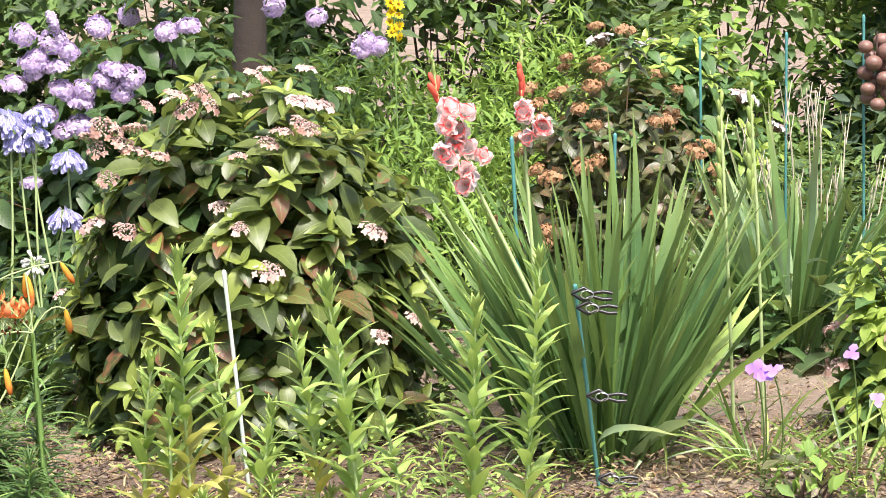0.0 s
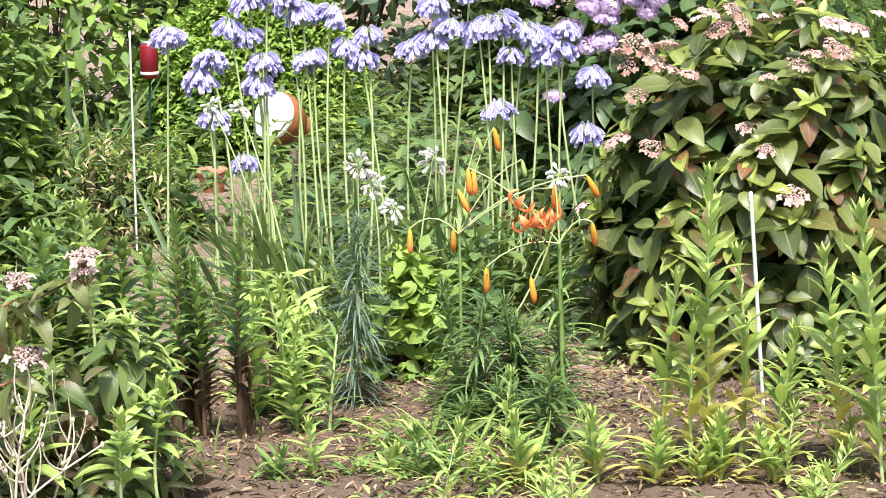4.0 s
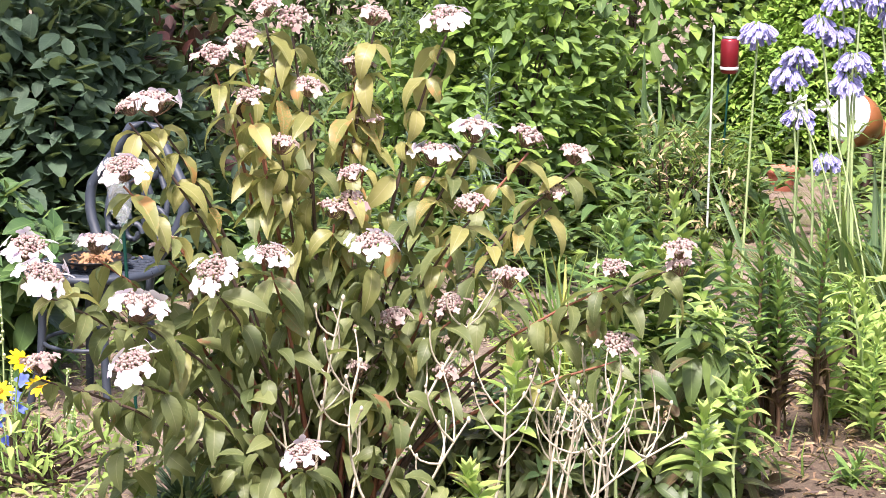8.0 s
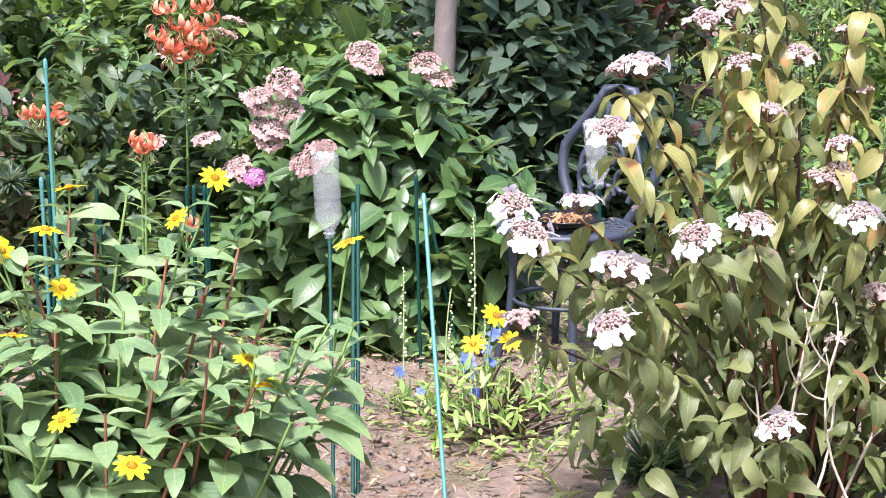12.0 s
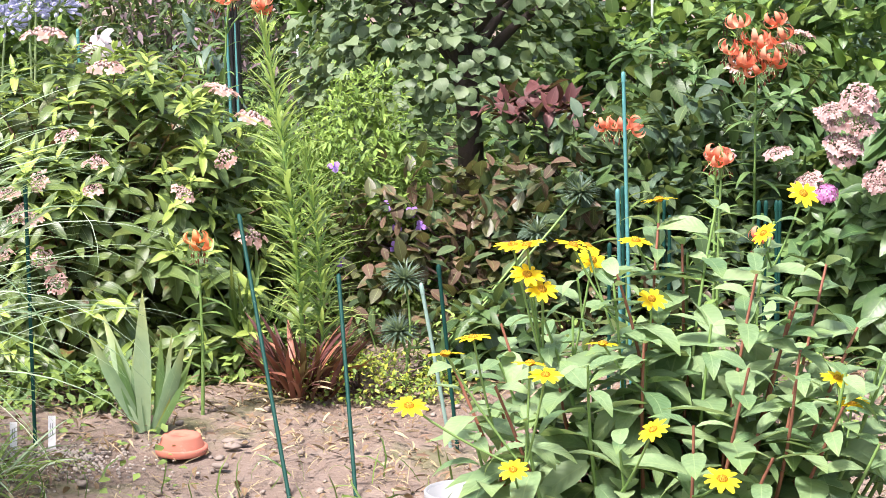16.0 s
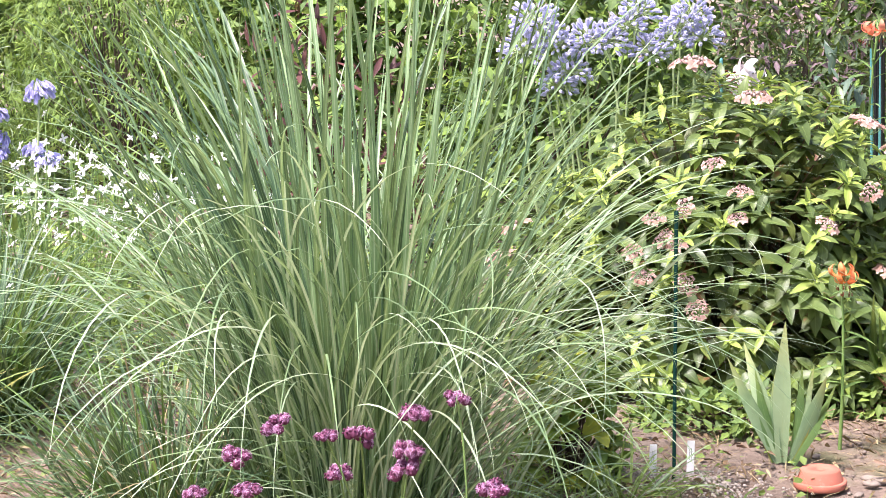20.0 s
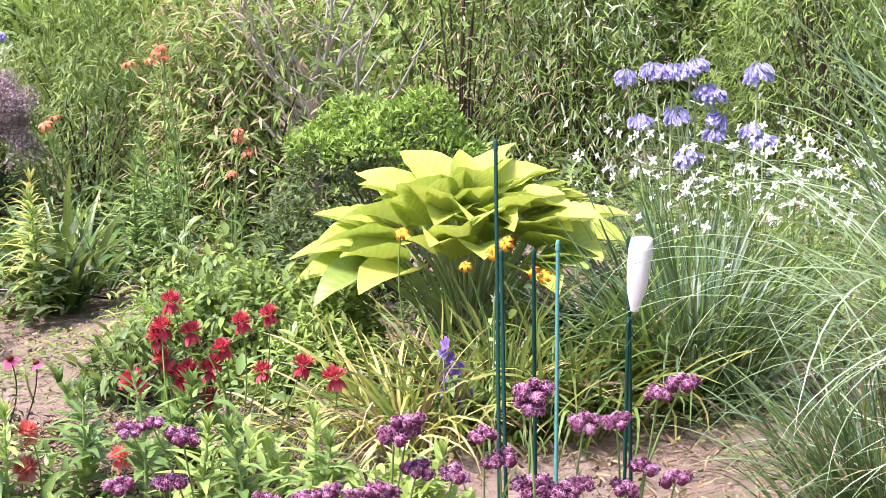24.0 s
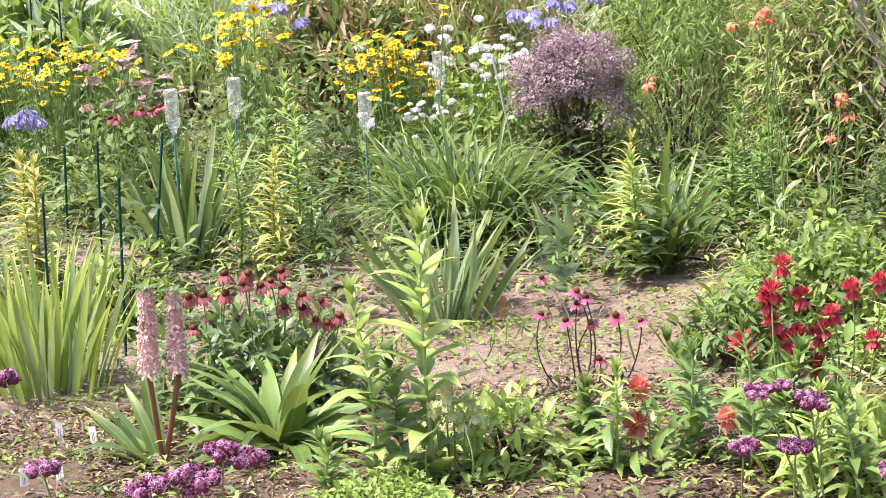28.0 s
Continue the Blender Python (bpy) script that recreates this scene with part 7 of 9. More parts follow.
    lily_stem((-0.80, 6.50), 0.70, "lily stem with narrow light leaves", "lily_light", 110, 0.14, 0.05, 322, (-0.03, 0.0), 0.14, "stem_green", 0.7, 0.6)
    ob = thing("dark_grass_tuft", (-0.84, 6.42), "tuft of purple-brown withered leaves round the lily", "grass tuft")
    blades(ob, 150, 0.3, 0.024, 0.6, 0.7, ["maroon", "maroon", "maroon", "stem_red"], r, foot=0.07, joined=True)
    blades(ob, 16, 0.2, 0.016, 1.1, 0.9, "straw", r, foot=0.05, name="dry_leaf")
    ob = thing("sword_leaf_clump", (-1.07, 6.71), "green sword leaves at the hydrangea's side", "iris", "iris clumps")
    blades(ob, 26, 0.5, 0.022, 0.35, 0.5, ["strap", "sword"], r, foot=0.08)
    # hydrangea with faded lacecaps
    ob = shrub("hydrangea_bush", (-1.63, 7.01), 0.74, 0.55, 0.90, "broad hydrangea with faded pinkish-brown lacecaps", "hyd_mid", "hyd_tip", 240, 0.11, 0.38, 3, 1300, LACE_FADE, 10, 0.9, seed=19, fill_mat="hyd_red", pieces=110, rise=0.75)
    heads_at(ob, [(-1.70, 6.37, 0.62), (-1.61, 6.40, 0.65), (-1.67, 6.38, 0.56), (-1.64, 6.39, 0.54), (-1.73, 6.37, 0.44), (-1.61, 6.40, 0.42), (-1.46, 6.43, 0.62), (-1.55, 6.52, 0.77), (-1.45, 6.44, 0.70), (-1.76, 6.36, 0.52), (-1.20, 6.49, 0.60), (-1.11, 6.71, 0.67), (-1.57, 6.41, 0.34)], LACE_FADE, 0.5, r, "flower_head", (0, -0.5, 0.8), 0.3)
    # iris fan, clay pot, labels
    ob = thing("iris_fan", (-1.23, 6.03), "single fan of broad grey-green iris leaves", "iris", "iris fans")
    blades(ob, 9, 0.42, 0.056, 0.56, 0.3, ["sword_pale", "sword_pale", "sword"], r, foot=0.04, twist=0.5, fan=-0.14, shape="sword")
    blades(ob, 2, 0.26, 0.05, 0.5, 0.2, "strap_yellow", r, foot=0.03, twist=0.2, name="yellow_leaf", fan=-0.14, label="yellowed leaf")
    ob = thing("flower_pot", (-1.10, 5.83), "small terracotta pot turned upside down on soil", "flower pot", "clay pots")
    part("rim", Geo().put(lathe([(0.06, 0.0), (0.07, 0.0), (0.0715, 0.003), (0.0715, 0.015), (0.069, 0.018), (0.058, 0.018), (0.06, 0.0)], 28)), "terracotta", ob)
    part("body", Geo().put(lathe([(0.063, 0.016), (0.0525, 0.046), (0.05, 0.049), (0.015, 0.049), (0.013, 0.035), (0.001, 0.035)], 28)), "terracotta", ob)
    for i, p in enumerate(((-1.55, 5.78), (-1.45, 5.80))):
        ob = thing("plant_label", p, "white plastic plant label with faint writing in soil", "plant label", "plant labels")
        plant_label(ob, 0.092 + 0.012 * i, "label_white")
        ob.rotation_euler = (-0.25, 0.04, math.atan2(-p[0], p[1]))
    ob = thing("sand_heap", (-1.47, 5.72), "low heap of pale gritty sand round the labels", "sand heap", kind="stuff")
    q = r.normal(0, 1, (900, 3)) * (0.13, 0.09, 0)
    part("grit", Geo().put(ball(1, 5, 3, 0.7), np.eye(3)[None] * r.uniform(0.002, 0.007, 900)[:, None, None], q + UP * (0.03 * np.exp(-((q[:, 0] / 0.13) ** 2 + (q[:, 1] / 0.09) ** 2)))[:, None]), "sand", ob, kind="stuff")
    for i, p in enumerate(((-0.97, 5.87), (-0.97, 5.69), (-0.95, 5.91), (-0.98, 5.92))):
        ob = thing("stone", p, "flat grey-brown field stone lying on soil", "stone", "stones")
        s = ball(0.02, 9, 6, 0.45)
        part("stone_body", Geo().put((s[0] * (1.3, 0.8, 1) * (1 + 0.12 * r.normal(0, 1, s[0].shape)), *s[1:]), None, [(0, 0, 0.006)]), "stone", ob)
    # fine bright shrub, round-leaved tree
    bush("fine_leaved_shrub", (-0.93, 7.64), 0.55, 0.35, 0.77, "airy light-green shrub with fine leaves", "bush_light", 5200, 0.04, "lance", 0.35, seed=51, lump=0.3, mats=["bush_light", "bush_light", "weed"])
    for i, p in enumerate([(-0.68, 7.37, 0.41), (-0.64, 7.37, 0.34), (-0.56, 7.38, 0.34), (-0.65, 7.37, 0.27), (-0.83, 7.35, 0.22), (-0.85, 7.35, 0.55), (-0.59, 7.38, 0.39)]):
        ob = thing("violet_flower", p[:2], "small violet flower on thin stem", "flower", "violet flowers")
        scape(ob, (0.02, 0, 0), (0, 0, p[2]), r, 0.002, 0.02, "stalk", "stem_green")
        set_part("flower", SPIDER[0], ob, turned((0, -1, 0.3), r, 0.022), (0, 0, p[2]))
    ob = thing("round_leaved_tree", (-0.49, 8.38), "small tree with a domed crown of round dark leaves", "tree")
    zc = 0.69
    part("trunk", Geo().tube(bent((0, 0, 0), (0.02, 0, zc + 0.1), (0.04, 0, 0), 9), np.linspace(0.06, 0.045, 9), 10), "bark_dark", ob)
    for k in range(8):
        a = k * 0.785
        part("limb", Geo().tube(bent((0.02, 0, zc + 0.02 * k), (0.4 * math.cos(a), 0.4 * math.sin(a), zc + 0.35 + 0.05 * (k % 3)), (0, 0, 0.06), 6), np.linspace(0.03, 0.008, 6), 7), "bark_dark", ob)
    p, w = shoots_on(0.56, 0.55, 1.1, 4600, r, -0.02, 0.35, 0.72, 6)
    keep = patchy(p, 3.0, 2.0, -0.33)
    g = Geo()
    cloud(g, p[keep] + (0, 0, zc - 0.1), w[keep], r, [leaf("round", 0.95, 0.5, 0.35, 4), leaf("round", 0.9, 0.9, 0.2, 4)], 0.05, 0, 0.5, 0.5)
    part("crown", g, "round_leaf", ob, kind="stuff")
    bush("maroon_bush", (-0.18, 7.60), 0.17, 0.15, 0.1, "spray of dark maroon leaves", "maroon", 45, 0.075, "ovate", 0.6, seed=52, z=0.69, rows=4, core=0.4, limbs=6)
    ob = bpy.data.objects["maroon_bush"]
    part("main_stem", Geo().tube(bent((0.05, 0.05, -ob.location[2]), (0, 0, 0.1), (0.05, 0, 0), 6), np.linspace(0.012, 0.006, 6), 6), "stem_dark", ob)
    bush("shaded_undergrowth", (-0.28, 7.39), 0.75, 0.4, 0.55, "shaded undergrowth with dull brown-green leaves", "olive_leaf", 900, 0.075, "ovate", 0.55, seed=53, category="undergrowth", mats=["olive_leaf", "bush_dark", "brown_leaf", "olive_leaf"], rows=4)
    bush("shaded_undergrowth", (0.19, 7.49), 0.6, 0.4, 0.75, "shaded undergrowth with dark leaves", "bush_dark", 1000, 0.08, "ovate", 0.5, seed=54, category="undergrowth", mats=["bush_dark", "hyd_dark", "bush_blue"], rows=4)
    shrub("hellebore", (-0.28, 6.69), 0.22, 0.18, 0.3, "hellebore with dark fingered evergreen leaves", "hyd_dark", None, 12, 0.13, 0.35, 4, 60, None, 0, seed=20, category="perennial")
    bush("climbing_foliage", (0.56, 8.48), 0.9, 0.4, 1.35, "dense mid-green foliage behind the lilies", "bush_mid", 1900, 0.085, "ovate", 0.6, seed=55, category="shrub", mats=["hyd_green", "bush_light", "bush_mid"], rows=3)
    ob = thing("spurge", (-0.56, 6.54), "blue-green spurge with whorled needle leaves", "spurge", "spurge tufts")
    for i, q in enumerate([(-0.55, 6.58, 0.32), (-0.57, 6.57, 0.16), (-0.02, 7.10, 0.50), (-0.16, 7.09, 0.37)]):
        q = np.array(q) - np.array(ob.location)
        part("stalk", Geo().tube(bent((0, 0, 0), q, (0.02, 0, 0), 6), 0.004, 5), "stem_green", ob)
        d = dome(90, r, -0.2)
        part("rosette", Geo().put(leaf("lance", 0.12, 0.4, 0.3, 3), frames(d, UP, 0.075), np.tile(q, (90, 1))), "needle_blue", ob, kind="stuff")
    bush("golden_creeper", (-0.67, 6.46), 0.34, 0.14, 0.13, "golden-leaved creeping plant at the plot's edge", "chartreuse", 900, 0.018, "ovate", 0.6, seed=56, category="ground cover", mats=["chartreuse", "weed"])
    bush("low_weeds", (-1.20, 6.69), 0.5, 0.16, 0.16, "low leafy weeds at the hydrangea's foot", "weed", 500, 0.045, "ovate", 0.6, seed=57, category="weeds", mats=["weed", "bush_mid"])
    bush("low_weeds", (-1.48, 6.33), 0.3, 0.14, 0.12, "low leafy weeds at the hydrangea's foot", "weed", 260, 0.05, "ovate", 0.5, seed=58, category="weeds", mats=["weed", "bush_mid"])
    # pale agapanthus and dark butterfly bush at the back
    ob = thing("agapanthus", (-2.15, 7.91), "tall pale blue agapanthus behind the hydrangea", "agapanthus", "agapanthus clumps")
    heads_at(ob, [(-1.95, 7.75, 1.09), (-1.91, 7.76, 1.13), (-1.98, 7.75, 1.04), (-1.88, 7.77, 1.05), (-2.14, 7.71, 1.09), (-2.10, 7.72, 1.14), (-2.21, 7.69, 1.04), (-2.43, 7.62, 1.08), (-2.38, 7.64, 1.03), (-2.50, 7.60, 1.01), (-2.34, 7.65, 0.93), (-2.06, 7.73, 1.00), (-2.38, 7.64, 0.88), (-2.28, 7.67, 1.04), (-2.46, 7.61, 1.12)], AGAP_PALE, 0.95, r, "umbel", (0, 0, 1), 0.2, "stem_pale", None, 0.0055)
    blades(ob, 46, 0.55, 0.028, 0.8, 0.8, ["strap", "strap_blue"], r, foot=0.25)
    bush("butterfly_bush", (-1.80, 9.32), 0.6, 0.5, 1.3, "dark purple-leaved bush with dull violet sprays", "bush_purple", 2400, 0.06, "lance", 0.35, seed=59, mats=["bush_purple", "bush_dark", "bush_dark"])
    bush("leafy_perennial", (-1.46, 8.16), 0.25, 0.2, 0.9, "tall perennial with narrow grey-green leaves", "needle_blue", 330, 0.09, "lance", 0.28, seed=60, category="plant", mats=["needle_blue", "lily_dark"], rows=3)
    ob = thing("pale_lily", (-1.70, 7.61), "lily with pale pink flowers", "lily")
    heads_at(ob, [(-1.71, 7.60, 0.92), (-1.68, 7.61, 0.94), (-1.69, 7.61, 0.89)], head_meshes("flower", turks_cap, ["p_hyd_white", "stem_pale", "p_cone"], 1), 1.1, r, "flower", (0, -0.7, 0.2), 0.3, "stem_green", None, 0.004)
    bush("hedge_growth", (-3.08, 10.04), 0.9, 0.5, 1.3, "mixed green growth behind the agapanthus", "bush_mid", 1900, 0.08, seed=61, mats=["bush_mid", "bush_light", "bush_dark"])
    # the tall ornamental grass
    ob = thing("ornamental_grass", (-2.10, 5.02), "tall fountain of fine ornamental grass with white midribs", "ornamental grass", "ornamental grasses")
    # darker upright blades, paler arching ones: inner shade and outer light by colour
    blades(ob, 320, 1.9, 0.0165, 0.29, [0.15, 0.3, 0.6, 1.0, 1.5], ["grass", "grass_dark", "grass"], r, foot=0.2, joined=True, rows=12, name="upright_blades", curl=2.2)
    blades(ob, 240, 1.95, 0.0095, 0.47, [1.4, 1.9, 2.4], ["grass_pale", "grass", "grass"], r, foot=0.24, joined=True, rows=20, least=0.12, name="arching_blades", curl=1.9, lean=(0.02, 0.02))
    blades(ob, 110, 1.15, 0.0085, 0.68, [1.1, 1.5, 1.9], ["grass_pale", "grass", "grass_dark"], r, foot=0.26, joined=True, rows=16, least=0.3, name="low_blades", curl=1.6)
    blades(ob, 190, 1.85, 0.0105, 0.52, [1.3, 1.8, 2.3], ["grass_pale", "grass_pale", "grass"], r, foot=0.2, rows=20, least=0.15, name="arching_leaf", curl=1.8, lean=(0.1, 0.04))
    blades(ob, 16, 0.6, 0.012, 0.5, [0.8, 2.2], "straw", r, foot=0.24, rows=9, name="dead_leaf")
    ob = thing("ornamental_grass", (-2.54, 4.87), "lower arching clump of fine striped grass", "ornamental grass", "ornamental grasses")
    blades(ob, 520, 0.7, 0.009, 0.62, [0.4, 0.8, 1.3, 1.9], ["grass_dark", "grass_dark", "strap_deep", "grass"], r, foot=0.2, joined=True, rows=14, name="arching_blades", curl=1.6)
    blades(ob, 34, 0.62, 0.008, 0.55, [0.4, 1.0, 1.6], "straw", r, foot=0.16, rows=9, name="dead_leaf")
    for p in ((-1.83, 5.41), (-1.69, 5.52), (-1.88, 5.82), (-1.57, 5.53)):
        ob = thing("grass_tuft", p, "low tuft of light green arching leaves", "grass tuft", "low grass tufts")
        blades(ob, 60, 0.3, 0.009, 1.1, 1.5, ["weed", "grass_pale", "lily_light"], r, foot=0.12, curl=1.5)
    bush("yellow_vine", (-1.74, 5.64), 0.14, 0.12, 0.4, "yellow-green lobed leaves at the grass's side", "weed", 130, 0.06, "ovate", 0.75, seed=62, category="plant", mats=["weed", "chartreuse", "bush_light"], rows=4)
    # verbena
    verbena((-1.90, 4.53), [(-1.86, 4.04, 0.57), (-1.77, 4.08, 0.54), (-1.71, 4.11, 0.54), (-1.93, 4.00, 0.51), (-1.62, 4.14, 0.51), (-1.61, 4.15, 0.58), (-1.53, 4.18, 0.61), (-1.77, 4.14, 0.45), (-1.94, 3.84, 0.48), (-1.85, 3.88, 0.48), (-1.45, 4.15, 0.44), (-1.63, 4.14, 0.47)], 331)


def verbena(place, pts, seed, n=1.0):
    r = np.random.default_rng(seed)
    ob = thing("verbena", place, "purpletop verbena with flower clusters on wiry stalks", "verbena", "verbenas")
    base = np.array(ob.location)
    for i, p in enumerate(pts):
        q = np.array(p) - base
        f = np.array((q[0] * 0.7 + r.normal(0, 0.04), q[1] * 0.7 + r.normal(0, 0.04), 0))
        on = scape(ob, f, q, r, 0.0028, 0.02, "stalk", "stem_green")
        set_part("flower_head", VERB[i % 4], on, turned((0, 0, 1) + r.normal(0, 0.2, 3), r, n * r.uniform(0.75, 1.2)), q)
        set_part("leaf", LANCE_LEAF, ob, frames(np.array([(r.normal(), r.normal(), 0.5)]), UP, 0.08)[0], f + (q - f) * 0.6)
    return ob


LANCE_LEAF = Geo().put(leaf("lance", 0.18, 0.5, 0.3, 4)).mesh("leaf", "lily_green")


def plant_label(ob, h, mat):
    g = Geo().put(box(0.02, 0.0015, h))
    part("tag", g, mat, ob, smooth=False)
    for k in range(2):
        part("writing", Geo().put(box(0.0012, 0.0006, h * 0.3), None, [(-0.003 + 0.005 * k, -0.0012, h * 0.5)]), "label_ink", ob, smooth=False)


bed_three()


# ================================================================ hosta, coneflowers and the far beds
def flower_clump(name, place, pts, meshes, size, label, category, seed, mat="lily_green", fsize=0.09, n=150, spread=0.2, h=0.3, stalk="stem_green", wide=0.3, head="flower", way=(0, -0.2, 1), group="", thick=0.003):
    """Flowers on stalks over a tuft of leaves."""
    r = np.random.default_rng(seed)
    ob = thing(name, place, label, category, group)
    heads_at(ob, pts, meshes, size, r, head, way, 0.22, stalk, 0.03 if spread < 0.1 else None, thick)
    g = Geo()
    p, w = shoots_on(spread, spread, h, n, r, 0.0, 0.25, 0.3, seed)
    cloud(g, p, w, r, [leaf("lance", wide, 0.5, 0.3, 4), leaf("lance", wide, 1.0, 0.3, 4)], fsize, 0, 0.0)
    part("foliage", g, mat, ob, kind="stuff")
    return ob


def hosta_clump():
    r = np.random.default_rng(24)
    ob = thing("hosta", (-4.50, 5.68), "large golden-yellow hosta with broad ribbed leaves", "hosta")
    shapes = {m: [Geo().put(leaf("heart", 0.68, b, k, 10, wavy=0.05, curl=1.6)).mesh("leaf", m) for b, k in ((0.3, 0.5), (0.55, 0.35), (0.8, 0.6))] for m in ("hosta", "hosta_green")}
    n = 84
    for i in range(n):
        s = ((i + 0.5) / n) ** 0.8
        an = i * 2.399963 + r.normal(0, 0.2)
        out = np.array((math.cos(an), math.sin(an), 0))
        e = 0.85 - 0.72 * s + r.normal(0, 0.22)
        ln = 0.23 + 0.05 * s + r.normal(0, 0.025)
        p = out * (0.03 + 0.33 * s) + UP * (0.6 - 0.2 * s ** 1.5 + r.normal(0, 0.02))
        d = out * math.cos(e) + UP * math.sin(e)
        m = frames(d[None], UP + out * 0.2 + r.normal(0, 0.16, (1, 3)), ln)[0]
        set_part("leaf", shapes["hosta_green" if s > 0.95 else "hosta"][i % 3], ob, m, p)
        part("leaf_stalk", Geo().tube(bent((out[0] * 0.04, out[1] * 0.04, 0), p, out * -0.06, 5), 0.006, 5), "stem_pale", ob)


WHITE_MOP = head_meshes("flower_head", mophead, ["p_white", "stem_green"], 3, n=34, flat=0.55, low=0.0, size=0.02)


def drifts(r):
    """Loose drifts of many small flowers in the far beds."""
    for (x, y, z), (wx, wz), n, meshes, size, label, cat, mat in (
            ((-9.27, 6.29, 0.68), (0.15, 0.17), 110, DAISY, 0.8, "drift of small yellow daisies in the far bed", "daisy plant", "bush_mid"),
            ((-10.37, 4.95, 0.74), (0.3, 0.1), 80, DAISY, 0.8, "drift of small yellow daisies in the far bed", "daisy plant", "bush_mid"),
            ((-10.19, 5.94, 0.85), (0.12, 0.16), 40, DAISY, 0.95, "upright false sunflower in the far bed", "daisy plant", "bush_mid"),
            ((-9.35, 7.03, 0.63), (0.16, 0.12), 24, WHITE_MOP, 0.45, "white phlox drift in the far bed", "phlox", "bush_light"),
            ((-8.87, 6.16, 0.46), (0.16, 0.07), 20, WHITE_MOP, 0.3, "low white flowers behind strap leaves", "flowers", "weed"),
            ((-9.85, 5.10, 0.65), (0.16, 0.14), 14, MOP_PINK, 0.5, "soft pink phlox drift in the far bed", "phlox", "bush_mid"),
            ((-8.59, 8.23, 0.75), (0.25, 0.12), 14, CORAL_LILY, 0.5, "orange daylilies in the far bed", "daylily", "strap"),
            ((-9.74, 7.00, 0.65), (0.2, 0.14), 16, WHITE_MOP, 0.5, "white phlox drift in the far bed", "phlox", "bush_light"),
            ((-3.86, 6.66, 0.59), (0.35, 0.1), 90, TINY_WHITE, 0.02, "small white gaura flowers over the grass", "gaura", "weed")):
        ob = thing("flower_drift", (x, y), label, cat, "flower drifts")
        side = unit(np.array((y, -x, 0.0)))
        ahead = unit(np.array((x, y, 0.0)))
        g = Geo()
        for i in range(n):
            q = side * r.normal(0, wx) + ahead * r.normal(0, 0.2) + UP * max(z + r.normal(0, wz * 0.6), 0.15)
            set_part("flower", meshes[i % len(meshes)], ob, turned(-ahead * 0.18 + UP + r.normal(0, 0.3, 3), r, size * r.uniform(0.8, 1.2)), q)
            g.tube(bent((q[0] * 0.7, q[1] * 0.7, 0), q, (0, 0, 0), 4), 0.0025, 4)
        part("stem_growth", g, "stem_green", ob, kind="stuff")
        g = Geo()
        p, w = shoots_on(wx * 1.8, wx * 1.4, z * 0.9, 420, r, 0.0, 0.25, 0.3, n)
        cloud(g, p, w, r, [leaf("lance", 0.28, 0.6, 0.3, 3)], 0.09)
        part("foliage", g, mat, ob, kind="stuff")


